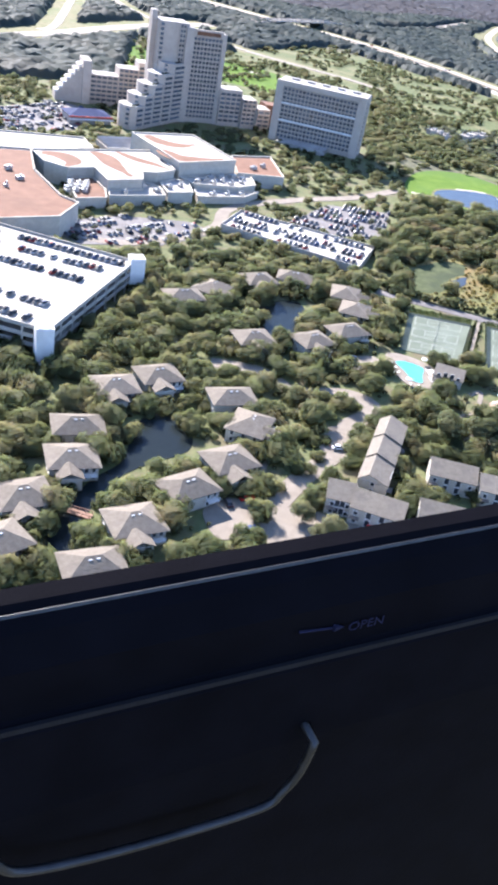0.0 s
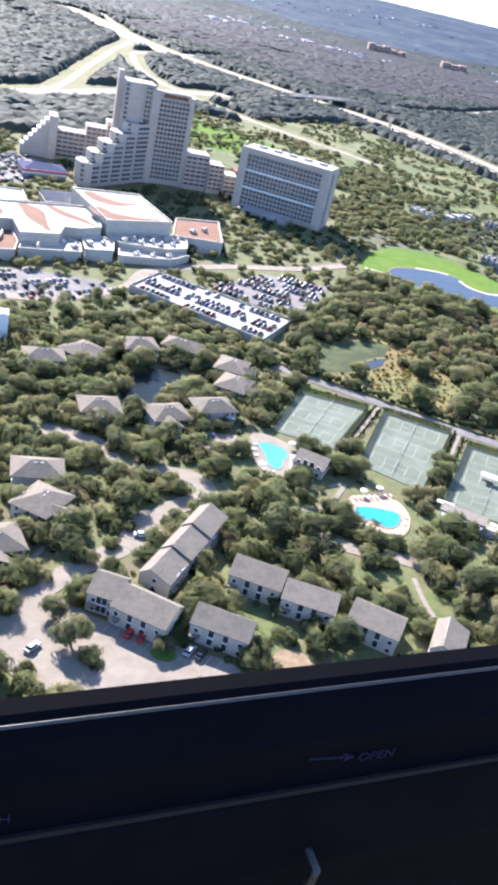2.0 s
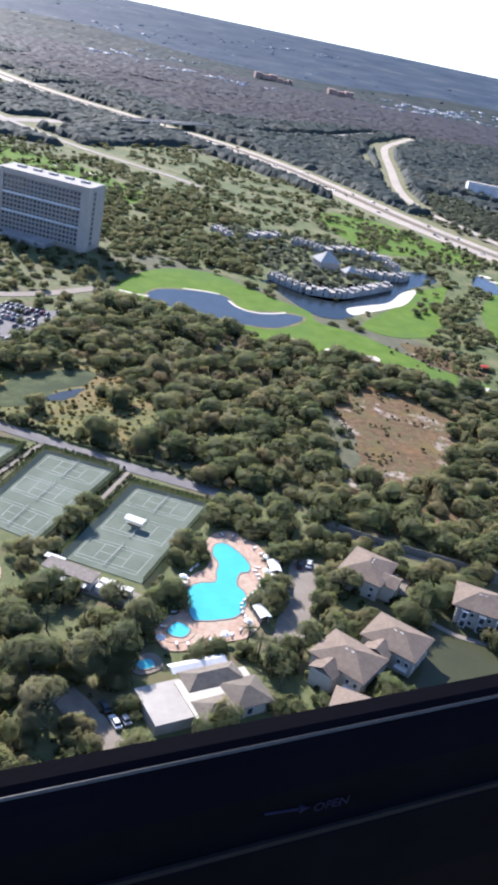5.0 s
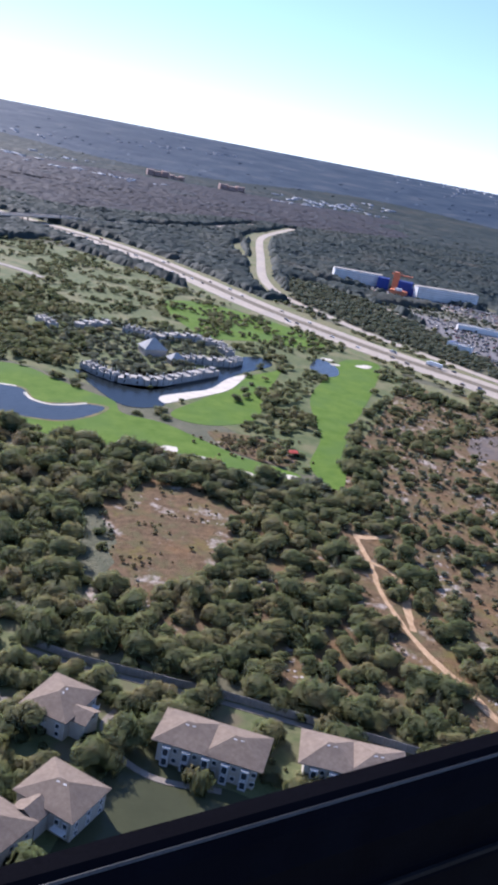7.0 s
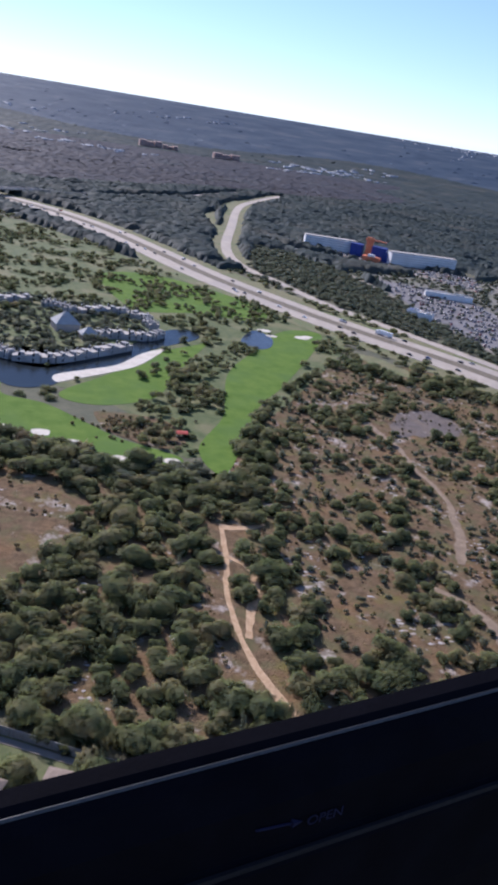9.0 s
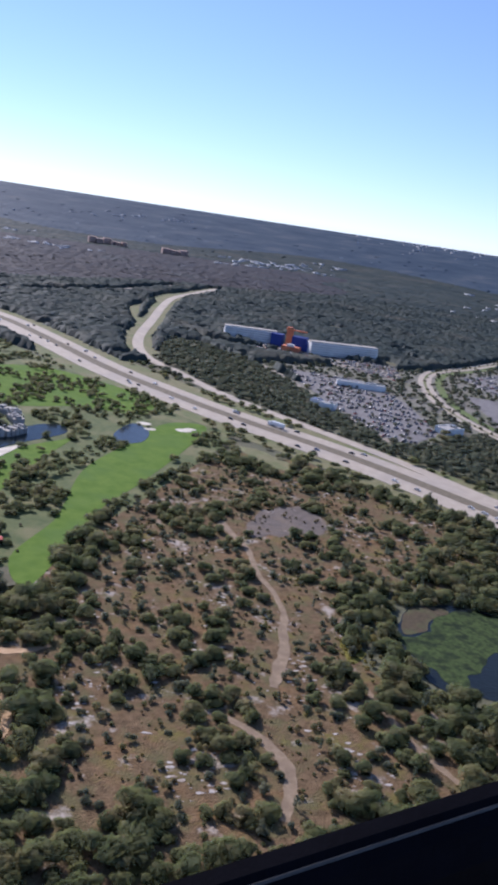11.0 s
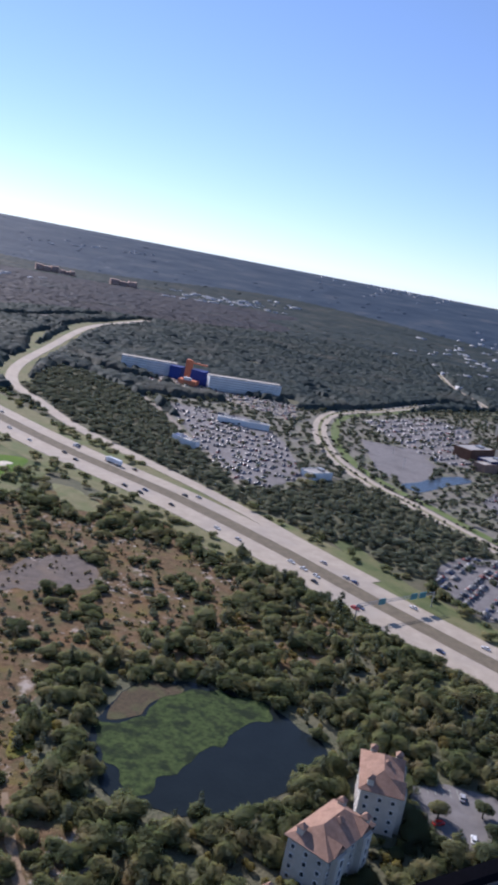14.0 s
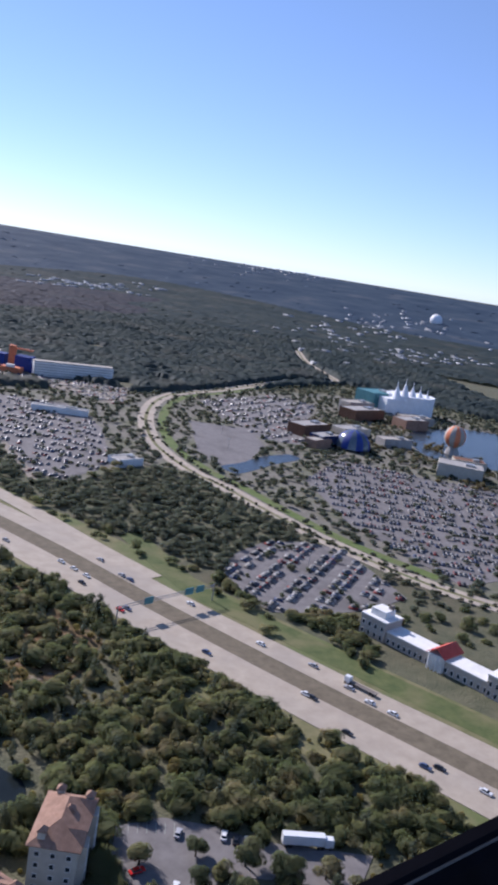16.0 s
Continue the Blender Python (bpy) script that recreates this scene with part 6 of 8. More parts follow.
def mass(thing, points, z0, z1, name="wall", material=None, roof=None):
    bm = bmesh.new()
    prism(bm, points, z0, z1)
    part(name, bm, material or M_HOTEL, thing)
    cx, cy = sum(p[0] for p in points) / len(points), sum(p[1] for p in points) / len(points)
    bm = bmesh.new()
    prism(bm, [(cx + (p[0] - cx) * 0.93, cy + (p[1] - cy) * 0.93) for p in points], z1 - 0.2, z1 + 0.07)
    part("roof", bm, roof or M_FLAT, thing)


def tower_hotel():
    """Tall tower on a front line, a wing of stepped terraces running forward from its corner, lower wings beyond."""
    v = holder("tower_hotel", -3.7, 654, 0, 18, "tall cream hotel tower with stepped terraces and lower wings", "hotel")
    mass(v, [(-21, 1), (0, 1), (0, 19), (-21, 19)], 0, 64, "tall_core")
    mass(v, [(-24.5, 9), (-20.8, 9), (-20.8, 16), (-24.5, 16)], 0, 69, "stair_tower")
    mass(v, [(0, 1), (27, 1), (27, 17), (0, 17)], 0, 59)
    mass(v, [(-2.2, -1.2), (3.6, -1.2), (3.6, 2), (-2.2, 2)], 0, 62, "corner_pier")
    mass(v, [(24.5, -0.4), (27.4, -0.4), (27.4, 6), (24.5, 6)], 0, 60, "corner_pier")
    strip_storeys(v, (3.7, 0.9), (24.4, 0.9), 2.5, 18, 3.0, pitch=2.3)
    bm = bmesh.new()
    box(bm, 14, 0.4, 57, 21, 1.4, 4.6)
    part("sign_band", bm, M_HOTEL, v)
    bm = bmesh.new()
    box(bm, 14, -0.45, 58, 17, 0.3, 2.4)
    part("sign_plate", bm, M_TERRACOTTA, v, "faded brown-red sign band without letters")
    strip_storeys(v, (-6.5, 0.9), (-2.4, 0.9), 36, 9, 3.0, pitch=2.0)
    strip_storeys(v, (-20.4, 0.9), (-17.4, 0.9), 36, 9, 3.0)
    ux, uy, nx, ny = math.cos(radians(221)), math.sin(radians(221)), math.cos(radians(-49)), math.sin(radians(-49))

    def at(d, back):
        return (d * ux - back * nx, d * uy - back * ny)

    d = 0.0
    for k, (length, h) in enumerate(((15, 39), (11, 33), (11, 27), (10, 21), (9, 15))):
        e = d + length
        mass(v, [at(d - 1, 0), at(e - 1.5, 0), at(e + 1.5, 3), at(e + 2.5, 7), at(e, 13), at(e - 4, 17), at(d - 1, 17)], 0, h, "terrace_block")
        strip_storeys(v, at(e - 1.6, -0.02), at(d + 0.2, -0.02), 1.5, int((h - 2) / 3), 3.0)
        low = h - 6 if k < 4 else 2
        for j in range(int((h - low) / 3)):
            strip_storeys(v, at(e + 2.4, 6.4), at(e + 1.6, 3.4), low + 3 * j, 1, 3.0)
        bm = bmesh.new()
        for i in range(4):
            p = at(d + 3 + 2 * i, 2.5)
            box(bm, p[0], p[1], h + 0.05, 1.2, 1.2, rng.uniform(0.5, 1.2))
        part("roof_planter", bm, M_HEDGE, v)
        d = e
    x = 27
    for length, h, y in ((17, 25, -2), (11, 20, -5), (10, 15, -8)):
        mass(v, [(x, y), (x + length, y), (x + length, y + 15), (x, y + 15)], 0, h, "side_wing")
        strip_storeys(v, (x + 0.3, y - 0.02), (x + length - 0.3, y - 0.02), 2, int((h - 2) / 3), 3.0, pitch=3.4)
        x += length
    for length, h in ((7, 17), (6, 13)):
        mass(v, [(x, 0), (x + length, -3), (x + length + 3, 10), (x, 14)], 0, h, "side_wing", M_TERRACOTTA, M_TERRACOTTA)
        x += length
    hollow(10, 655, 74, 34, 18)
    hollow(-22, 622, 66, 26, 59)


tower_hotel()


def west_wing():
    """Lower wing: a pyramid of terraces, a blank pier, then storeys of balconies rising to one end."""
    v = holder("hotel_wing", -62, 668, 0, 16, "lower cream hotel wing with stepped balconies", "hotel")
    for k in range(7):
        x = -32 + 2.6 * k
        mass(v, [(x, -1 - 0.4 * k), (x + 2.7, -1 - 0.4 * k), (x + 2.7, 13), (x, 13)], 0, 6 + 3.1 * k, "terrace_block")
        bm = bmesh.new()
        box(bm, x + 1.2, 4, 6 + 3.1 * k + 0.07, 2.4, 9, 1.0)
        part("balcony", bm, M_WHITE, v)
    mass(v, [(-13.8, -5), (-8, -5), (-8, 13), (-13.8, 13)], 0, 29, "blank_pier")
    for x, L, h in ((-8, 20, 20), (12, 14, 26), (26, 9, 31)):
        mass(v, [(x, -2), (x + L, -2), (x + L, 13), (x, 13)], 0, h)
        strip_storeys(v, (x + 0.2, -2.02), (x + L - 0.2, -2.02), 1.5, int((h - 2) / 3), 3.0, pitch=3.3)
    hollow(-62, 670, 74, 24, 16)


west_wing()


def blue_hall():
    v = holder("blue_roof_hall", -65, 613, 0, 26, "low hall with a dark blue roof and red edge", "building")
    block(v, 28, 18, 5, M_HOTEL)
    bm = bmesh.new()
    hip(bm, 28, 18, 5, 3.0, 0.8)
    part("roof", bm, M_NAVY, v)
    bm = bmesh.new()
    box(bm, 0, -9.9, 4.3, 30, 0.5, 0.9)
    part("roof_edge", bm, M_REDROOF, v)
    bm = bmesh.new()
    box(bm, 0, -11.4, 3.3, 30, 2.2, 0.3)
    part("porch_roof", bm, M_WHITE, v)
    hollow(-65, 613, 34, 26, 26)
    w = holder("skylight_hall", -37, 552, 0, 26, "hall roof with tilted grey-blue skylights", "building")
    block(w, 24, 20, 4, M_HOTEL)
    for k in range(5):
        bm = bmesh.new()
        gable(bm, 23, 3.6, 4.0, 1.8, ridge=1.2, over=0.0, y=-8 + 4 * k)
        part("skylight", bm, M_FLAT, w)
        bm = bmesh.new()
        box(bm, 0, -9.6 + 4 * k, 4.05, 23, 0.35, 0.5)
        part("gutter", bm, M_WHITE, w)
    hollow(-37, 552, 26, 22, 26)
    u = holder("lobby_hall", -31, 640, 0, 58, "low white-roofed lobby beside the tower", "building")
    block(u, 30, 12, 9, M_STUCCO)
    for k in range(5):
        bm = bmesh.new()
        gable(bm, 5.4, 12, 9.0, 2.0, over=0.0, x=-12 + 6 * k)
        part("roof", bm, M_ROOFWHITE, u)


blue_hall()


def hall(points, h, label, roof, waves=()):
    """A flat-roofed hall with a parapet; waves: pale bands across a coloured roof."""
    v = holder("convention_hall", 0, 0, 0, 0, label, "hall", "convention halls")
    bm = bmesh.new()
    prism(bm, points, -0.2, h)
    part("wall", bm, M_STUCCO, v)
    cx, cy = sum(p[0] for p in points) / len(points), sum(p[1] for p in points) / len(points)
    inner = [(cx + (p[0] - cx) * 0.965, cy + (p[1] - cy) * 0.965) for p in points]
    bm = bmesh.new()
    prism(bm, inner, h - 0.2, h + 0.08)
    part("roof", bm, roof, v)
    n = len(points)
    for i in range(n):
        a, b = Vector((*points[i], 0)), Vector((*points[(i + 1) % n], 0))
        bm = bmesh.new()
        band(bm, [a, b], 0.35, -0.35, h + 0.9, 1.0)
        part("parapet", bm, M_STUCCO, v)
    for k, (a, b, c, w) in enumerate(waves):
        bm = bmesh.new()
        band(bm, curve([a, b, c], False, 8), w / 2, -w / 2, h + 0.16, 0.1)
        part("roof_wave", bm, M_ROOFWHITE, v, "pale wave across the roof")
    keep_clear(points, 2)
    return v


def terracotta_wave(thing, line, w0, w1, z):
    """A tapering coloured wave painted across a white roof."""
    line = curve(line, False, 8)
    n = len(line)
    bm = bmesh.new()
    rows = []
    for k, p in enumerate(line):
        t = (line[min(k + 1, n - 1)] - line[max(k - 1, 0)]).normalized()
        s = Vector((-t.y, t.x, 0)) * (w0 + (w1 - w0) * k / (n - 1)) * 0.5 * (0.25 + 0.75 * math.sin(math.pi * min(1, 0.12 + k / (n - 1)))) 
        rows.append((bm.verts.new((p.x + s.x, p.y + s.y, z)), bm.verts.new((p.x - s.x, p.y - s.y, z))))
    for a, b in zip(rows, rows[1:]):
        bm.faces.new((a[1], b[1], b[0], a[0]))
    part("roof_wave", bm, M_TERRACOTTA, thing, "terracotta wave on a white roof")


v = hall([(-97, 483), (-80, 488), (-72, 452), (-54, 418), (-44.5, 410.7), (-50, 388), (-75, 374), (-112, 400)], 10, "long hall with a terracotta roof", M_TERRACOTTA)
v = hall([(-80, 488.3), (-13.7, 525.2), (-2, 490), (-11, 480), (-19, 477), (-18, 463.5), (-35, 453), (-44, 472), (-57, 464), (-70, 470)], 10, "wide white hall roof with terracotta waves", M_ROOFWHITE)
for line, w0, w1 in (([(-74, 486), (-63, 486), (-56, 477), (-59, 466)], 11, 14), ([(-49, 503), (-41, 496), (-34, 482), (-24, 467)], 9, 15), ([(-36, 511), (-25, 502), (-14, 497), (-5, 491)], 6, 9)):
    terracotta_wave(v, line, w0, w1, 10.14)
v = hall([(-30.3, 544), (6.2, 561), (32.2, 517), (0.2, 493.8)], 13.5, "tall white hall roof with terracotta waves", M_ROOFWHITE)
for line, w0, w1 in (([(-22, 544), (-10, 533), (0, 533), (8, 540)], 11, 12), ([(-12, 516), (-2, 506), (10, 508), (25, 517)], 13, 12)):
    terracotta_wave(v, line, w0, w1, 13.64)
hall([(31.3, 552), (56, 564), (62, 521), (34, 515)], 7, "small hall with an orange flat roof", M_TERRACOTTA)
hall([(-57, 463.5), (-44.5, 471), (-36, 453), (-34, 440), (-48, 432), (-52, 446)], 5, "low forecourt roof with rows of machines", M_TERRACOTTA)
hall([(-33, 444), (-5, 458), (-9, 472), (-17.5, 476), (-17, 463), (-34, 452.5)], 5, "low white service wing in front of the halls", M_ROOFWHITE)
hall([(-4, 462), (9, 469), (6, 486), (-1.5, 489), (-9, 478)], 5.5, "grey flat-roofed loading porch of the hall", M_FLAT)
hall([(9.5, 484), (34, 490), (44, 499), (42, 515), (32.6, 516), (1, 493)], 6, "stepped white service roof with machines", M_ROOFWHITE)
hall([(12, 470), (38, 482), (46, 496), (34.5, 489), (9.6, 483)], 3.5, "low grey loading dock roof beside the hall", M_FLAT)
hall([(-150, 470), (-100, 492), (-80, 500), (-50, 520), (-58, 540), (-130, 520)], 7, "long white-roofed hall behind the convention centre", M_ROOFWHITE)
for x, y, z in [(11, 488, 6), (15, 494, 6), (20, 491, 6), (25, 497, 6), (30, 495, 6), (36, 501, 6), (24, 505, 6), (31, 508, 6), (37, 509, 6), (18, 501, 6), (-18, 468, 5), (-10, 464, 5), (-26, 452, 5), (44, 530, 7), (50, 538, 7), (20, 478, 3.5), (28, 482, 3.5), (36, 486, 3.5), (-4, 472, 5.5), (2, 478, 5.5), (-80, 420, 10), (-76, 434, 10), (-84, 447, 10)] + [(-54 + 4 * (k % 3), 455 - 3.2 * (k // 3) + 1.5 * (k % 3), 5) for k in range(15)]:
    bm = bmesh.new()
    box(bm, x, y, z + 0.05, random.uniform(2, 4), random.uniform(2, 3), random.uniform(1.2, 2.2), 38, 0.1)
    box(bm, x + 0.4, y, z + 1.0, 1.0, 1.0, 1.7, 38)
    tagged(part("roof_unit", bm, M_STEEL), "grey ventilation unit on a flat roof", "roof unit", "roof units")


def garage(points, h, levels, label, towers=()):
    v = holder("parking_garage", 0, 0, 0, 0, label, "parking garage")
    for k in range(levels + 1):
        z = h * k / levels
        bm = bmesh.new()
        prism(bm, points, z - 0.45, z)
        part("deck", bm, M_DECK, v)
    n = len(points)
    for i in range(n):
        a, b = Vector((*points[i], 0)), Vector((*points[(i + 1) % n], 0))
        for k in range(1, levels + 1):
            bm = bmesh.new()
            band(bm, [a, b], 0.18, -0.18, h * k / levels + 1.0, 1.5 if levels > 1 else h + 0.9)
            part("parapet", bm, M_DECK, v)
        m = max(2, int((b - a).length / 9))
        for k in range(m):
            p = a.lerp(b, k / m)
            bm = bmesh.new()
            box(bm, p.x, p.y, 0, 0.7, 0.7, h)
            part("column", bm, M_DECK, v)
    for x, y in towers:
        bm = bmesh.new()
        box(bm, x, y, 0, 6, 6, h + 3.6, 17)
        part("stair_tower", bm, M_WHITE, v)
        bm = bmesh.new()
        box(bm, x, y, h + 3.61, 4.6, 4.6, 0.2, 17)
        part("tower_roof", bm, M_FLAT, v)
    keep_clear(points, 3)


garage([(-150, 395), (-72, 368), (-13, 347), (-37, 273), (-110, 296), (-170, 318)], 10, 3, "large white concrete parking garage with an open roof deck", [(-12.5, 344.5), (-38, 270.5)])
garage([(24.4, 431.5), (35, 459), (104, 432), (90.6, 398)], 3.0, 1, "low white parking deck beside the halls", [])
LOTS.append(([(26, 431.5), (36, 457), (102, 431.5), (90, 400)], (-24, 15), 0.95, 3.02))
GARAGE_ROWS = [((-104, 370), (-16, 342)), ((-104, 357), (-24, 333.5)), ((-104, 343.5), (-30, 320)), ((-104, 316), (-39, 293.5)), ((-104, 303), (-43, 280.5))]


# holiday blocks with white roofs on the island in the golf course
def holiday_block(points, h=3.6):
    line = curve(points, False, 3)
    v = holder("holiday_block", 0, 0, 0, 0, "grey holiday block under a white stepped roof", "building", "holiday blocks")
    for k, (a, b) in enumerate(zip(line, line[1:])):
        d = b - a
        c = (a + b) / 2
        ang = math.degrees(math.atan2(d.y, d.x))
        bm = bmesh.new()
        box(bm, c.x, c.y, -0.2, d.length * 1.02, 7.5, h + 0.8 * (k % 2), ang)
        part("wall", bm, M_FLAT, v)
        bm = bmesh.new()
        box(bm, c.x + 0.2 * d.x, c.y + 0.2 * d.y, h + 0.3, d.length * 0.3, 4.0, 1.6, ang)
        part("roof_box", bm, M_FLAT, v)
        bm = bmesh.new()
        box(bm, c.x, c.y, h + 0.8 * (k % 2) - 0.2, d.length * 0.97, 8.0 - 2.2 * (k % 2), 0.5, ang)
        part("roof", bm, M_ROOFWHITE, v)
        n = Vector((-d.y, d.x, 0)).normalized()
        for s in (-1, 1):
            for f in range(2):
                put("window", TALL_WINDOW, v, c.x + n.x * s * 3.78, c.y + n.y * s * 3.78, 0.6 + 3 * f, ang + (180 if s > 0 else 0))
    for p in line:
        hollow(p.x, p.y, 12, 12, 0)


for pts in ([(243, 647), (252, 636), (264, 627)], [(264, 626), (287, 630), (305, 648), (329, 675)], [(305, 690), (318, 700), (340, 703), (350, 716)], [(267, 764), (278, 758), (289, 750)], [(292, 752), (318, 767), (343, 752)], [(204, 758), (216, 740)], [(232, 752), (256, 772)], [(340, 745), (346, 732)]):
    holiday_block(pts)


def glass_lodge(x, y, s, label):
    v = holder("glass_lodge", x, y, 0, 20, label, "building")
    block(v, 16 * s, 14 * s, 5 * s, M_HOTEL)
    bm = bmesh.new()
    hip(bm, 16 * s, 14 * s, 5 * s, 7 * s, 0.6)
    part("roof", bm, M_GREYWALL, v, "steep pale grey glazed roof")
    hollow(x, y, 18 * s, 16 * s, 20)


glass_lodge(287, 706, 1.0, "steep lodge with a pale grey glazed roof")
glass_lodge(303, 690, 0.65, "small steep lodge with a glazed roof")


def long_hotel():
    """Long pale hotel of two wings meeting at a blue hall with an orange tower."""
    v = holder("long_hotel", 0, 0, 0, 0, "long pale hotel with a royal blue hall and an orange tower", "hotel")
    for (x0, y0), (x1, y1) in (((540, 1256), (606, 1252)), ((640, 1206), (727, 1214))):
        L, ang = math.hypot(x1 - x0, y1 - y0), math.degrees(math.atan2(y1 - y0, x1 - x0))
        cx, cy = (x0 + x1) / 2, (y0 + y1) / 2
        bm = bmesh.new()
        box(bm, cx, cy, 0, L, 15, 15, ang)
        part("wing", bm, M_WHITE, v)
        bm = bmesh.new()
        box(bm, cx, cy, 15, L + 0.5, 11, 1.2, ang)
        part("wing_roof", bm, M_ROOFWHITE, v)
        for f in range(5):
            bm = bmesh.new()
            box(bm, cx, cy - 7.6, 1.4 + 2.8 * f, L - 2, 0.4, 0.7, ang)
            part("window_band", bm, M_FLAT, v)
        hollow(cx, cy, L + 4, 24, ang)
    for x, y, w, h, m in ((606, 1240, 15, 15, M_BLUE), (632, 1226, 18, 16, M_BLUE), (642, 1214, 9, 10, M_BLUE)):
        bm = bmesh.new()
        box(bm, x, y, 0, w, w * 0.8, h, -25)
        part("blue_hall", bm, m, v)
    bm = bmesh.new()
    prism(bm, [(614, 1228), (622, 1224), (620, 1232), (616, 1234)], 0, 26)
    part("orange_tower", bm, M_ORANGE, v)
    bm = bmesh.new()
    box(bm, 628, 1235, 21, 27, 3, 1.6, -25)
    part("orange_beam", bm, M_ORANGE, v)
    bm = bmesh.new()
    box(bm, 618, 1206, 0, 22, 12, 6, -25)
    part("porch", bm, M_ORANGE, v)
    bm = bmesh.new()
    box(bm, 616, 1201, 6.1, 9, 4, 3, -25)
    part("porch_sign", bm, M_WHITE, v)
    hollow(620, 1222, 60, 50, -25)


long_hotel()


def station():
    """White two-storey building with arcades, low wings and a red gable."""
    v = holder("white_station", 785.4, 545, 0, -61.6, "long white building with arcades and a red gable roof", "building")
    for x, L, h, w in ((-34, 14, 9.5, 13), (34, 16, 9.5, 13), (-13, 27, 5.5, 11), (14, 26, 5.5, 11)):
        block(v, L, w, h, M_HOTEL, x=x)
        bm = bmesh.new()
        box(bm, x, 0, h, L + 0.6, w + 0.6, 0.5)
        part("roof", bm, M_WHITE, v)
        n = int(L / 3)
        for k in range(n):
            for f in range(1 if h < 7 else 2):
                put("window", TALL_WINDOW, v, x - L / 2 + (k + 0.5) * L / n, -w / 2 - 0.03, 0.7 + 4.2 * f)
    for x in (-34, 34):
        block(v, 8, 8, 3.2, M_WHITE, x=x, z=10, name="upper_box")
        bm = bmesh.new()
        box(bm, x + 2.5, 2.5, 13.2, 2, 2, 2)
        part("chimney", bm, M_TIMBER, v)
    block(v, 8, 14, 7, M_WHITE, x=1, name="gate_hall")
    bm = bmesh.new()
    gable(bm, 15, 9, 6.8, 3.4)
    bmesh.ops.rotate(bm, verts=bm.verts, cent=(0, 0, 0), matrix=Matrix.Rotation(math.pi / 2, 3, "Z"))
    bmesh.ops.translate(bm, verts=bm.verts, vec=(1, 0, 0))
    part("red_roof", bm, M_REDROOF, v)
    for k in range(4):
        bm = bmesh.new()
        tube(bm, (-1.8 + k * 1.9, -8, 0), (-1.8 + k * 1.9, -8, 6.6), 0.3, sides=8)
        part("column", bm, M_WHITE, v)
    hollow(785.4, 545, 88, 22, -61.6)


station()


# leisure park far beyond the car parks
def circus():
    v = holder("white_tent_theatre", 1108, 1225, 0, 10, "huge white tented theatre with masts", "theatre")
    bm = bmesh.new()
    prism(bm, [(34 * math.cos(k * math.tau / 16), 26 * math.sin(k * math.tau / 16)) for k in range(16)], 0, 24)
    part("drum", bm, M_SAILS, v)
    for k in range(5):
        x = -32 + 12 * k
        bm = bmesh.new()
        tube(bm, (x, -12, 0), (x, -12, 46 - 4 * abs(k - 1)), 0.8, 0.4)
        part("mast", bm, M_SAILS, v)
        bm = bmesh.new()
        tube(bm, (x, -14, 18), (x, -12, 40 - 4 * abs(k - 1)), 7, 0.5, 10)
        part("sail", bm, M_SAILS, v)
    block(v, 26, 18, 20, M_SAILS, x=-36, y=-10, name="foyer")


circus()


def simple_block(name, x, y, turn, L, W, h, material, roof, label, category="building"):
    v = holder(name, x, y, 0, turn, label, category, "leisure park buildings")
    block(v, L, W, h, material)
    bm = bmesh.new()
    box(bm, 0, 0, h, L - 1.2, W - 1.2, 0.35)
    part("roof", bm, roof, v)
    for s in (-1, 1):
        block(v, L, 0.5, h + 0.9, material, y=s * (W / 2 - 0.25) * 1.004, name="parapet")
    bm = bmesh.new()
    box(bm, L * 0.2, 0, h + 0.35, L * 0.2, W * 0.3, 1.8)
    part("plant_box", bm, M_STEEL, v)
    hollow(x, y, L, W, turn)


for args in (("cinema", 1068, 1236, 20, 46, 34, 22, M_TEAL, M_TEAL, "tall teal panelled cinema block"), ("shop_hall", 1010, 1150, 25, 50, 26, 12, M_TERRACOTTA, M_FLAT, "brown shop hall with flat roof"),
             ("shop_hall", 1020, 1190, 20, 40, 20, 13, M_ROOFWHITE, M_ROOFWHITE, "white-roofed shop hall of the park"), ("shop_hall", 1058, 1120, 15, 34, 24, 11, M_TILE, M_FLAT, "dark red flat-roofed shop hall"),
             ("shop_hall", 900, 985, 30, 26, 18, 10, M_NAVY, M_FLAT, "bright blue flat-roofed shop hall"), ("shop_hall", 888, 972, 30, 22, 14, 8, M_TILE, M_ROOFWHITE, "red shop with a white roof"),
             ("shop_hall", 1080, 1150, 10, 40, 20, 9, M_ROOFWHITE, M_ROOFWHITE, "white-roofed restaurant by the lake"), ("shop_hall", 900, 1030, 30, 40, 22, 11, M_TERRACOTTA, M_FLAT, "brown shop hall with flat roof"),
             ("shop_hall", 1000, 905, -30, 40, 26, 11, M_STUCCO, M_FLAT, "tan restaurant block beside a lake"), ("shop_hall", 1030, 940, -20, 30, 18, 8, M_STUCCO, M_TERRACOTTA, "tan low shop by the lake"),
             ("shop_hall", 950, 1040, 20, 36, 20, 9, M_STUCCO, M_FLAT, "tan shop hall with flat roof"), ("shop_hall", 985, 1010, 10, 34, 16, 8, M_FLAT, M_ROOFWHITE, "pale shop hall with white roof"),
             ("pump_house", 593, 893, -35, 14, 8, 5, M_WHITE, M_ROOFWHITE, "white filling station beside a service road"), ("pump_house", 585, 905, -35, 10, 7, 5, M_WHITE, M_BLUE, "filling station with blue canopy"),
             ("shop_hall", 655, 1012, -10, 50, 8, 5, M_WHITE, M_ROOFWHITE, "long low white building"), ("shop_hall", 690, 850, 30, 22, 14, 5, M_WHITE, M_FLAT, "small white building at the boulevard")):
    simple_block(*args)


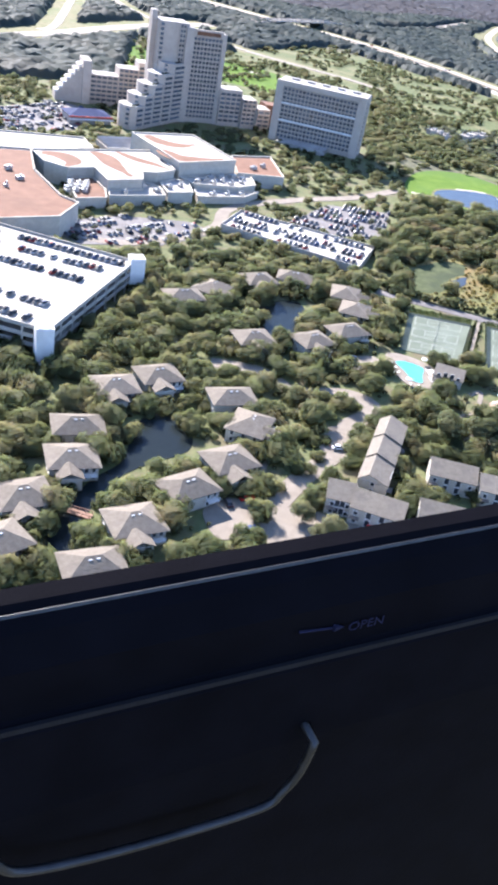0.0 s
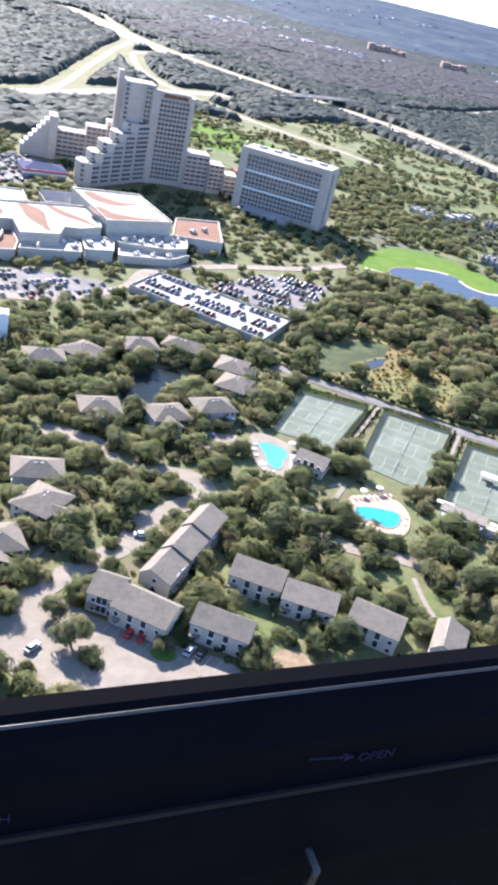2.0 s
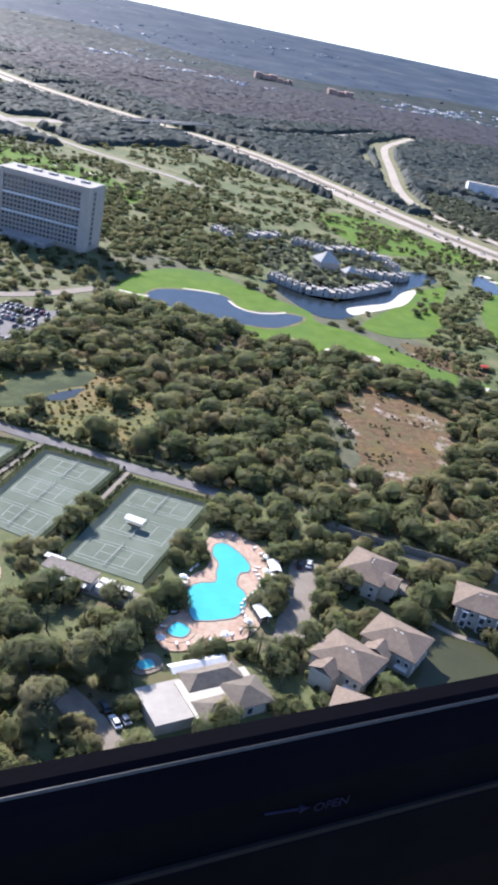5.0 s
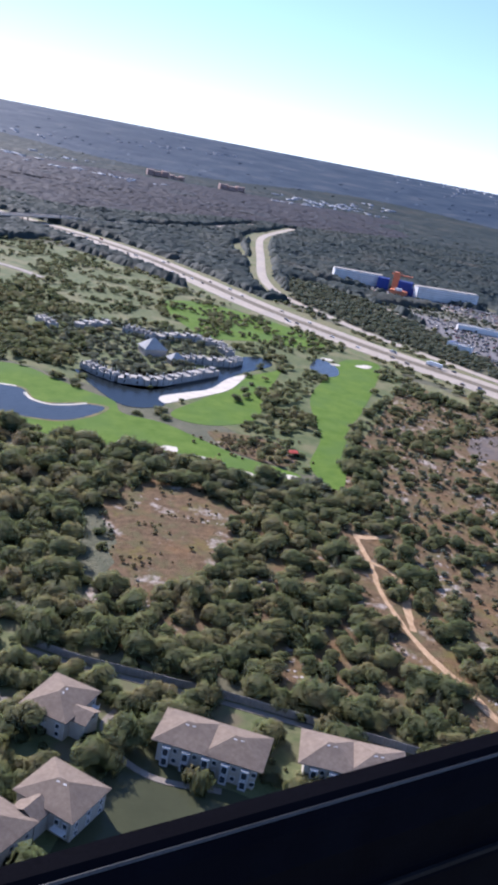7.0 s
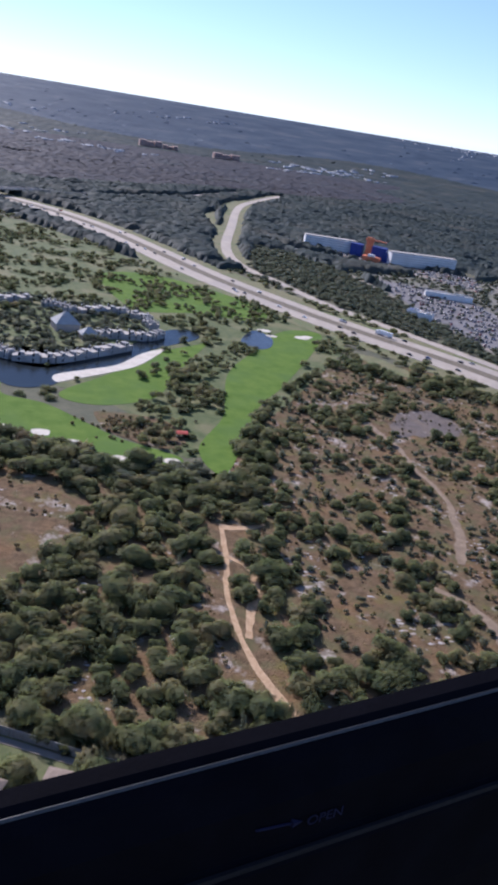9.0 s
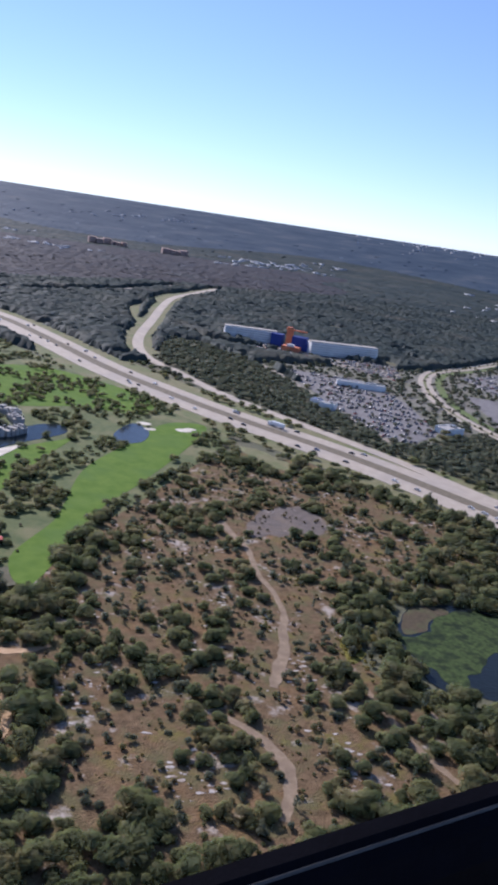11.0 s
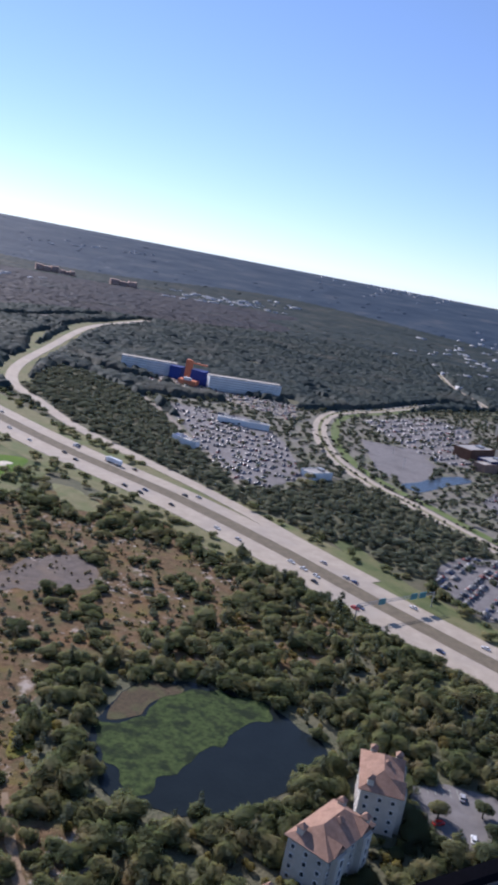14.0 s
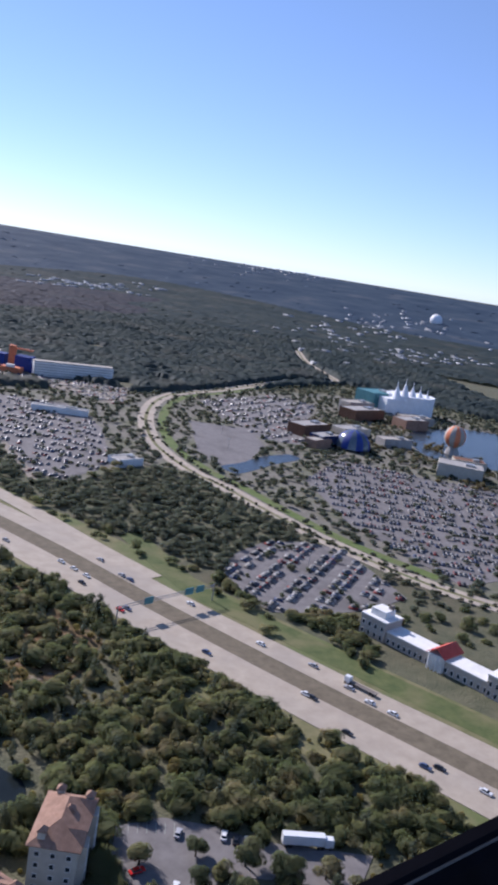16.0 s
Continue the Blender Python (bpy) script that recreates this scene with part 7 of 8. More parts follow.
def dome(name, x, y, z, r, material, stripes, label, squash=1.0, category="building"):
    v = holder(name, x, y, 0, 0, label, category)
    for k in range(stripes):
        bm = bmesh.new()
        a0, a1 = k * math.tau / stripes, (k + 1) * math.tau / stripes
        rows = []
        for j in range(7):
            e = radians(-60 + 25 * j) if squash > 1 else radians(15 * j)
            e = min(e, math.pi / 2 - 0.02)
            rows.append([bm.verts.new((r * math.cos(e) * math.cos(a), r * math.cos(e) * math.sin(a), z + r * squash * math.sin(e))) for a in (a0, (a0 + a1) / 2, a1)])
        for p, q in zip(rows, rows[1:]):
            for i in range(2):
                bm.faces.new((p[i], p[i + 1], q[i + 1], q[i]))
        part("panel", bm, material[k % len(material)], v, smooth=True)
    bm = bmesh.new()
    tube(bm, (0, 0, 0), (0, 0, max(1.0, z - r * 0.75)), r * 0.7, r * 0.35, 10)
    part("base", bm, M_FLAT, v)


dome("blue_globe", 926, 978, 2, 17, [M_BLUE, M_BLUEGLASS], 14, "dark blue ribbed globe restaurant", 1.0)
dome("tethered_balloon", 1046, 1000, 18, 11, [M_ORANGE, M_ROOFWHITE], 12, "orange and white striped balloon by the lake", 1.05, "balloon")
dome("white_sphere", 2055, 2930, 52, 21, [M_SAILS], 12, "far white sphere above woods", 1.02, "sphere")


# ---------------------------------------------------------------- vehicles
def car_arrays(L=4.5, W=1.8, H=1.45):
    """A car's outline in a few faces: body, and a narrower cabin with sloping ends."""
    v, t = [], []
    for (x0, x1, y, z0), (a0, a1, b, z1) in (((-L / 2, L / 2, W / 2, 0.3), (-L / 2 + 0.1, L / 2 - 0.15, W / 2 - 0.06, 0.9)), ((-L * 0.36, L * 0.24, W / 2 - 0.12, 0.88), (-L * 0.26, L * 0.08, W / 2 - 0.3, H))):
        n = len(v)
        v += [(x0, -y, z0), (x1, -y, z0), (x1, y, z0), (x0, y, z0), (a0, -b, z1), (a1, -b, z1), (a1, b, z1), (a0, b, z1)]
        for q in ((4, 5, 6, 7), (0, 1, 5, 4), (1, 2, 6, 5), (2, 3, 7, 6), (3, 0, 4, 7)):
            t += [[n + q[0], n + q[1], n + q[2]], [n + q[0], n + q[2], n + q[3]]]
    v = np.array(v)
    return v, np.array(t), np.zeros(len(t), bool)


def parked(name, spots, label):
    v0, t0, _ = car_arrays()
    vs, ts, n = [], [], 0
    for x, y, z, ang in spots:
        c, s = math.cos(ang), math.sin(ang)
        k = rng.uniform(0.92, 1.1)
        vs.append(np.stack([(v0[:, 0] * c - v0[:, 1] * s) * k + x, (v0[:, 0] * s + v0[:, 1] * c) * k + y, v0[:, 2] * rng.uniform(0.95, 1.25) + z], 1))
        ts.append(t0 + n)
        n += len(v0)
    if vs:
        me = arrays_mesh(name, np.concatenate(vs), np.concatenate(ts), M_CARS)
        me.materials.append(M_DARKGLASS)
        me.polygons.foreach_set("material_index", np.tile(np.array([0] * 12 + [1] * 8, np.int32), len(spots)))
        tagged(new(name, me), label, "cars", kind="stuff")


def fill_lots():
    for points, layout, fill, z in LOTS:
        if not layout:
            continue
        turn, gap = radians(layout[0]), layout[1]
        cx, cy = sum(p[0] for p in points) / len(points), sum(p[1] for p in points) / len(points)
        got = []
        reach = max(math.hypot(p[0] - cx, p[1] - cy) for p in points)
        for i in range(-int(reach / gap) - 1, int(reach / gap) + 2):
            for side in (-2.6, 2.6):
                for j in range(-int(reach / 2.8), int(reach / 2.8) + 1):
                    u, w = j * 2.8 + rng.normal() * 0.1, i * gap + side
                    x, y = cx + u * math.cos(turn) - w * math.sin(turn), cy + u * math.sin(turn) + w * math.cos(turn)
                    if rng.uniform() < fill * 0.8 and noise.noise((x / 14, y / 14, 2)) > -0.35 and inside(points, np.array([[x]]), np.array([[y]]))[0, 0]:
                        got.append((x, y, z - 0.02, turn + math.pi / 2 + (math.pi if rng.uniform() < 0.5 else 0)))
        parked("parked_cars", got, "rows of parked cars in many colours")


fill_lots()


def garage_rows():
    """Single rows of cars along the painted bays of the roof deck."""
    got = []
    for k, (a, b) in enumerate(GARAGE_ROWS):
        a, b = Vector((*a, 0)), Vector((*b, 0))
        ang = math.atan2(b.y - a.y, b.x - a.x) + math.pi / 2
        n = int((b - a).length / 2.75)
        for i in range(n):
            p = a.lerp(b, i / n)
            if rng.uniform() < (0.85 if k < 3 else 0.7):
                got.append((p.x, p.y, 10.0, ang + (math.pi if rng.uniform() < 0.3 else 0)))
    parked("parked_cars", got, "single rows of parked cars on the pale roof deck")


garage_rows()


def car(paint, truck=False):
    """A car in parts: body, cabin glass, wheels with rims, lamps."""
    c = new("car")
    bm = bmesh.new()
    box(bm, 0, 0, 0.28, 4.5, 1.8, 0.62, 0, 0.12)
    part("body", bm, paint, c)
    bm = bmesh.new()
    lo = [(-1.65, -0.78), (1.15, -0.78), (1.15, 0.78), (-1.65, 0.78)]
    hi = [(-1.2, -0.62), (0.45, -0.62), (0.45, 0.62), (-1.2, 0.62)]
    a, b = [bm.verts.new((*p, 0.88)) for p in lo], [bm.verts.new((*p, 1.4)) for p in hi]
    for k in range(4):
        bm.faces.new((a[k], a[(k + 1) % 4], b[(k + 1) % 4], b[k]))
    part("cabin_glass", bm, M_DARKGLASS, c)
    bm = bmesh.new()
    box(bm, -0.38, 0, 1.39, 1.7, 1.26, 0.07, 0, 0.03)
    part("car_roof", bm, paint, c)
    for sx in (-1.35, 1.4):
        for sy in (-0.82, 0.82):
            bm = bmesh.new()
            tube(bm, (sx, sy - 0.1, 0.32), (sx, sy + 0.1, 0.32), 0.32, sides=10)
            w = part("wheel", bm, M_RUBBER, c)
            bm = bmesh.new()
            tube(bm, (sx, sy - 0.11, 0.32), (sx, sy + 0.11, 0.32), 0.18, sides=8)
            part("rim", bm, M_STEEL, w)
    for sy in (-0.6, 0.6):
        for sx, m in ((2.24, M_WHITE), (-2.24, M_RED)):
            bm = bmesh.new()
            box(bm, sx, sy, 0.6, 0.08, 0.35, 0.16)
            part("headlight" if sx > 0 else "tail_light", bm, m, c)
    return c


def paint(name, rgb):
    return surface(name, rgb, tuple(v * 1.1 for v in rgb), 2, 0.2, 0.28, 0.0, spec=0.5)


M_CARWHITE, M_CARBLACK, M_CARSILVER, M_CARBLUE = paint("white_car_paint", (0.66, 0.66, 0.65)), paint("black_car_paint", (0.02, 0.02, 0.022)), paint("silver_car_paint", (0.36, 0.36, 0.37)), paint("blue_car_paint", (0.05, 0.075, 0.15))
CARS = []
for k, (m, word) in enumerate(((M_CARWHITE, "white"), (M_CARBLACK, "black"), (M_CARSILVER, "silver"), (M_CARBLUE, "dark blue"), (M_RED, "bright red"))):
    c = tagged(car(m), f"{word} car on the pale ground", "car", "cars in the streets")
    CARS.append(c)
for c, (x, y, a) in zip(CARS, ((61.5, 236.5, 10), (233.5, 304.5, 80), (185, 229, 120), (31, 189, 35), (65.2, 195.4, 66))):
    c.matrix_basis = pose(x, y, 0.22, 0, 0, a)
for k, x, y, a in ((4, 68.4, 194.8, 66), (1, 83.2, 192.4, 66), (2, 80.3, 192.9, 66), (0, 236.5, 305.5, 80), (2, 228.8, 291, 75), (1, 227, 283, 75), (0, 183, 227.5, 120), (4, 30.5, 203, 20), (1, 25, 200, 110), (0, 66, 300, 25), (1, 70, 302.5, 25), (3, 75, 304.5, 25), (1, 180, 232, 120), (2, 44, 184, 62), (4, 631, 427, 20), (0, 640, 420, 70), (2, 645, 441, 65), (1, 661, 437, 70), (2, 664, 436, 70), (0, 658, 439, 70)):
    copy_thing(CARS[k], pose(x, y, 0.22, 0, 0, a))
# traffic
way = curve(HIGHWAY, False, 10)
stretch = [i for i, p in enumerate(way) if 150 < p.x < 900]
for k in range(74):
    i = stretch[int(rng.integers(len(stretch) - 1))]
    t = (way[i + 1] - way[i]).normalized()
    d = float(rng.choice([-8.3, -11.8, -15.4, -19.0, 8.2, 11.4, 14.9]))
    p = way[i].lerp(way[i + 1], rng.uniform()) + Vector((-t.y, t.x, 0)) * d
    ob = copy_thing(CARS[int(rng.choice([0, 0, 1, 2, 2, 3, 1, 4], p=[.18, .12, .22, .14, .1, .1, .09, .05]))], pose(p.x, p.y, 0.31, 0, 0, math.degrees(math.atan2(t.y, t.x)) + (180 if d > 0 else 0)))
    tagged(ob, group="cars on the motorway")


def lorry(x, y, turn, z, label, flat=True):
    v = holder("lorry", x, y, z, turn, label, "lorry")
    bm = bmesh.new()
    box(bm, 7.6, 0, 0.6, 2.6, 2.4, 2.6, 0, 0.15)
    cab = part("cab", bm, M_CARWHITE, v)
    bm = bmesh.new()
    box(bm, 8.85, 0, 2.0, 0.12, 2.1, 0.9)
    part("windscreen", bm, M_DARKGLASS, cab)
    bm = bmesh.new()
    box(bm, 0, 0, 1.1, 12.4, 2.5, 0.35 if flat else 2.9, 0, 0.04)
    part("load_bed" if flat else "box_body", bm, M_TIMBER if flat else M_CARWHITE, v)
    for sx in (-5, -3.7, 4.6, 5.8, 8.2):
        for sy in (-1.1, 1.1):
            bm = bmesh.new()
            tube(bm, (sx, sy - 0.15, 0.5), (sx, sy + 0.15, 0.5), 0.5, sides=10)
            part("wheel", bm, M_RUBBER, v)


lorry(738, 522, 123.5, 0.31, "long flatbed lorry with a white cab on the motorway")
lorry(532, 802, 133, 0.31, "white box lorry on the motorway", False)
lorry(680, 433.6, -10, 0.24, "parked white box lorry beside the condos", False)


# ---------------------------------------------------------------- sign gantry and lone pine at the motorway
def gantry():
    v = holder("sign_gantry", 0, 0, 0, 0, "steel sign gantry with green panels over the motorway", "sign gantry")
    a, b = Vector((646, 578, 0)), Vector((696, 607, 0))
    for p in (a, b):
        bm = bmesh.new()
        tube(bm, p, p + Vector((0, 0, 8.6)), 0.35, 0.28, 8)
        part("post", bm, M_STEEL, v)
    for dz in (7.2, 8.4):
        bm = bmesh.new()
        tube(bm, a + Vector((0, 0, dz)), b + Vector((0, 0, dz)), 0.16, sides=5)
        part("beam", bm, M_STEEL, v)
    n = 16
    for k in range(n):
        bm = bmesh.new()
        tube(bm, a.lerp(b, k / n) + Vector((0, 0, 7.2 if k % 2 else 8.4)), a.lerp(b, (k + 1) / n) + Vector((0, 0, 8.4 if k % 2 else 7.2)), 0.08, sides=4)
        part("brace", bm, M_STEEL, v)
    ang = math.degrees(math.atan2(29, 50))
    for f in (0.3, 0.72, 0.84):
        p = a.lerp(b, f)
        bm = bmesh.new()
        box(bm, p.x, p.y, 6.2, 5.0, 0.3, 3.2, ang)
        part("sign_panel", bm, M_TEAL, v, "green road sign panel")


gantry()


def lone_pine(x, y, h, label):
    v = holder("pine_tree", x, y, 0, 0, label, "tree")
    bm = bmesh.new()
    tube(bm, (0, 0, -0.3), (0, 0, h), 0.35, 0.1, 7)
    part("trunk", bm, M_BARK, v)
    vv, tt, ss, mm = conifer(9, 22)
    ob = new("crown", arrays_mesh("crown", vv * np.array([3.4, 3.4, h / 2.25]), tt, M_PINE, ss, mm))
    ob.parent = v


lone_pine(638.5, 581, 13, "tall dark pine standing alone beside the motorway")
lone_pine(616, 610, 10, "dark pine beside the motorway verge")


def light_mast(x, y, h):
    v = holder("lamp_post", x, y, 0, rng.uniform(0, 180), "tall steel lamp post in a car park", "lamp post", "lamp posts of the car parks")
    bm = bmesh.new()
    tube(bm, (0, 0, 0), (0, 0, h), 0.18, 0.1)
    part("pole", bm, M_STEEL, v)
    for s in (-1, 1):
        bm = bmesh.new()
        box(bm, s * 0.9, 0, h - 0.1, 1.4, 0.35, 0.2)
        part("lamp_head", bm, M_STEEL, v)


for x, y in ((640, 870), (660, 930), (630, 960), (650, 1010), (790, 930), (800, 990), (740, 640), (765, 660), (860, 720), (900, 800), (925, 860), (690, 842), (-45, 330), (-70, 320), (60, 425), (80, 420)):
    light_mast(x, y, 9 if x > 0 else 16)

# far towns: pale roofs and blocks among the woods
def far_town(spots, label):
    vs, ts, n = [], [], 0
    for x, y, L, W, h, a in spots:
        c, s = math.cos(a), math.sin(a)
        z = land_height(x, y)
        v = np.array([[(i * L / 2) * c - (j * W / 2) * s + x, (i * L / 2) * s + (j * W / 2) * c + y, z + k] for k in (0, h) for i, j in ((-1, -1), (1, -1), (1, 1), (-1, 1))])
        t = np.array([[4, 5, 6], [4, 6, 7], [0, 1, 5], [0, 5, 4], [1, 2, 6], [1, 6, 5], [2, 3, 7], [2, 7, 6], [3, 0, 4], [3, 4, 7]])
        vs.append(v), ts.append(t + n)
        n += 8
    tagged(new("far_town", arrays_mesh("far_town", np.concatenate(vs), np.concatenate(ts), M_FARROOF)), label, "buildings", kind="stuff")


def town_line(a, b, n, spread, big=26):
    return [(a[0] + (b[0] - a[0]) * u + rng.normal() * spread, a[1] + (b[1] - a[1]) * u + rng.normal() * spread * 1.6, rng.uniform(7, big), rng.uniform(6, 12), rng.uniform(5.0, 6.6), rng.uniform(0, 3.1)) for u in rng.uniform(0, 1, n)]


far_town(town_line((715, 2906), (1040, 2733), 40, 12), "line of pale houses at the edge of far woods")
far_town(town_line((1150, 1800), (1500, 2100), 34, 60, 18), "scattered white roofs beyond the boulevard")
far_town(town_line((1500, 2500), (2100, 2900), 40, 90, 24), "pale far buildings beyond woods")
far_town(town_line((1230, 1780), (1760, 2150), 60, 45, 20), "white roofs scattered in the woods beyond the boulevard")
far_town(town_line((1330, 2280), (2010, 2960), 46, 50, 34), "long pale halls beyond the woods")
far_town(town_line((-150, 2560), (120, 2850), 26, 40, 40), "white roofs round a clearing in the far woods")
far_town(town_line((700, 2680), (1110, 3000), 36, 26, 34), "white roofs along a far road")
far_town(town_line((1594, 4000), (2100, 4400), 50, 120, 36), "hazy far town on the skyline")
far_town(town_line((-200, 3300), (700, 3900), 30, 30, 30), "hazy far roofs among woods")
far_town(town_line((0, 2480), (350, 2420), 26, 24, 30), "pale houses round a far pond")


def brick_block(x, y, L, h):
    v = holder("far_apartment_block", x, y, land_height(x, y), 12, "far pinkish-brown apartment block above woods", "building", "far apartment blocks")
    for k in range(3):
        block(v, L / 3 - 2, 18, h - 3 * (k % 2), M_BRICK, x=(k - 1) * L / 3)
    for f in range(6):
        bm = bmesh.new()
        box(bm, 0, -9.2, 4 + f * (h - 6) / 6, L - 4, 0.4, 0.55)
        part("window_band", bm, M_DARKGLASS, v)


brick_block(343, 2794, 66, 20)
brick_block(560, 2756, 78, 18)
brick_block(400, 2790, 44, 15)


# ---------------------------------------------------------------- planting
def spot(q, lo, hi, h=1.0, z=0.0):
    r = rng.uniform(lo, hi)
    return (q[0], q[1], z - 0.25 * r * h, r, h * rng.uniform(0.85, 1.2))


# single trees that the course passes nearest, each a thing of its own
TREES = [single_tree(TREE_KIND[k], 4.4, M_OAKTREE) for k in range(5)]
for k, tr in enumerate(TREES):
    tagged(tr, "spreading live oak with a grey-green crown", "tree", "trees between the houses")
    tr.matrix_basis = pose(-60 - 14 * k, 130 + 3 * k, 0)
PALM = tagged(palm_tree(), "slender palm with drooping green fronds", "palm", "palms in the grounds")
PALM.matrix_basis = pose(122, 262, 0)
spots = pick(HOUSES, 7.6, 0.92)
spots.sort(key=lambda q: -0.373 * q[0] + 0.928 * q[1])
for q in spots[:190]:
    s = rng.choice((0.7, 0.95, 1.25, 1.6)) * rng.uniform(0.85, 1.18)
    copy_thing(TREES[int(rng.integers(5))], pose(q[0], q[1], 0, 0, 0, rng.uniform(0, 360)) @ Matrix.Diagonal((s, s, s * rng.uniform(0.85, 1.15), 1)))
wood("villa_trees", [spot(q, 3.2, 7.6) for q in spots[190:]], NEAR_KIND, M_OAK, "grey-green live oaks between the villas")
for q in pick([(95, 250), (128, 246), (190, 225), (230, 245), (230, 268), (190, 262), (150, 262), (120, 275), (100, 285)], 7.5, 0.5)[:34]:
    s = rng.uniform(0.75, 1.25)
    copy_thing(PALM, pose(q[0], q[1], 0, 0, 0, rng.uniform(0, 360)) @ Matrix.Diagonal((s, s, s, 1)))

MARSH = [(112, 386), (122, 425), (150, 442), (182, 410), (186, 392), (170, 370), (140, 374)]
dense = [q for q in pick(WOOD_DENSE, 7.4, 0.97) if not within(MARSH, q) or rng.uniform() < 0.14]
wood("marsh_reeds", [spot(q, 0.8, 2.2, 0.8) for q in pick(MARSH, 3.2, 0.8)], SHRUB_KIND, M_TUFT, "olive and ochre reeds in the marsh", "reeds")
wood("villa_shrubs", [spot(q, 0.8, 2.3) for q in pick(HOUSES, 4.6, 0.55)], SHRUB_KIND, M_OAK, "low garden shrubs between the villas", "bushes")
wood("oak_wood", [spot(q, 3.6, 8.6, 1.05) for q in dense if noise.noise((q[0] / 15, q[1] / 15, 0)) < 0.2], NEAR_KIND, M_OAK, "dense grey-green oak wood with a bumpy canopy")
wood("russet_trees", [spot(q, 3.4, 6.6) for q in dense if noise.noise((q[0] / 15, q[1] / 15, 0)) >= 0.2], MID_KIND, M_RUSSET, "brown and yellow autumn trees in the wood")
scrub = pick(SCRUB, 7.2, 0.97)
flags = [inside(z, np.array([q[0] for q in scrub]), np.array([q[1] for q in scrub])) for z in (OPEN_EAST, OPEN_WEST)]
close, loose = [], []
for k, q in enumerate(scrub):
    level = noise.noise((q[0] / 24, q[1] / 24, 5)) + 0.5 * noise.noise((q[0] / 9, q[1] / 9, 8))
    if flags[1][k]:
        if level > 0.1:
            loose.append(spot(q, 1.4, 3.0, 0.95))
    elif flags[0][k]:
        if level > 0.08:
            close.append(spot(q, 2.6, 5.2, 0.95))
        elif level > -0.2:
            loose.append(spot(q, 1.5, 3.2, 1.0))
    elif level > -0.42:
        close.append(spot(q, 2.8, 4.4, 0.95) if rng.uniform() < 0.45 else spot(q, 4.6, 7.4, 0.9))
wood("scrub_oaks", close, NEAR_KIND, M_OAK, "clumped dark scrub oaks on sandy soil")
wood("scrub_saplings", loose, MID_KIND, M_PINE, "small dark oaks standing apart on sandy soil")
wood("scrub_thicket", [spot(q, 0.9, 2.4) for q in pick(SCRUB, 7.4, 0.8, clump=(16, 0.0))], SHRUB_KIND, M_OAK, "grey-green thicket bushes on sandy soil", "bushes")
wood("scrub_bushes", [spot(q, 0.5, 1.9) for q in pick(SCRUB, 5.0, 0.6, clump=(9, 0.02))], SHRUB_KIND, M_RUSSET, "small brown-green bushes on sandy soil", "bushes")
wood("scrub_pines", [spot(q, 1.6, 2.6, 1.2) for q in pick(SCRUB, 26, 0.6)], PINE_KIND, M_PINE, "thin young pines on sandy soil")
wood("dry_tufts", [spot(q, 0.4, 1.2, 0.6) for q in pick(SCRUB, 3.6, 0.7, clump=(8, 0.1))], SHRUB_KIND, M_TUFT, "ochre tufts of dry grass on sandy soil", "grass")
wood("ochre_weeds", [(x + rng.normal() * a * 0.5, y + rng.normal() * a * 0.8, -0.3, rng.uniform(0.5, 1.5), 0.5) for x, y, a, n in WEEDS for k in range(n * 12)], SHRUB_KIND, M_OCHRELEAF, "yellow-ochre weeds in clearings", "plants")
wood("yellow_thicket", [spot(q, 1.2, 3.2) for q in pick(POND_WOOD, 6.5, 0.8, clump=(13, 0.12))], SHRUB_KIND, M_TUFT, "ochre and yellow bushes among green trees", "bushes")
bare = [[(266, 457), (296, 469), (314, 437), (308, 400), (296, 382), (272, 366), (268, 398)], [(480, 560), (525, 590), (515, 620), (475, 585)]]
wood("clearing_bushes", [spot(q, 0.5, 1.7) for z in bare for q in [(rng.uniform(265, 530), rng.uniform(300, 630)) for k in range(4200)] if within(z, q) and noise.noise((q[0] / 10, q[1] / 10, 1)) > 0.05], SHRUB_KIND, M_RUSSET, "low brown shrubs on bare soil", "bushes")
wet = pick(POND_WOOD, 6.2, 0.97)
wood("pond_wood", [spot(q, 2.6, 6.6) for q in wet if noise.noise((q[0] / 17, q[1] / 17, 9)) < 0.22], NEAR_KIND, M_OAK, "thick wood round a lily pond")
wood("pond_pines", [spot(q, 1.8, 3.2, 1.4) for q in wet if rng.uniform() < 0.16], PINE_KIND, M_PINE, "dark pines standing among lower trees")
wood("pond_thicket", [spot(q, 1.2, 2.6) for q in wet if noise.noise((q[0] / 17, q[1] / 17, 9)) >= 0.22], SHRUB_KIND, M_TUFT, "low yellow-green thicket between taller trees", "bushes")
wood("lot_edge_trees", [spot(q, 2.6, 4.8) for q in pick([(700, 640), (716, 604), (740, 576), (756, 552), (766, 562), (770, 592), (746, 596), (724, 600), (708, 638)], 5.0, 0.95)] + [spot(q, 3.0, 5.0) for q in [(752 + rng.normal() * 5, 566 + rng.normal() * 9) for k in range(16)]], NEAR_KIND, M_OAK, "dark trees between the motorway lawn and a car park")
villa_oaks = []
for x, y in VILLAS:
    for k in range(6):
        a, d = rng.uniform(0, math.tau), rng.uniform(8.8, 12.0)
        q = (x + math.cos(a) * d, y + math.sin(a) * d)
        if not is_taken(*q) and rng.uniform() < 0.75:
            villa_oaks.append((q[0], q[1], -0.8, rng.uniform(3.4, 6.2), rng.uniform(1.0, 1.35)))
wood("garden_oaks", villa_oaks, NEAR_KIND, M_OAK, "grey-green oaks overhanging the villa roofs")
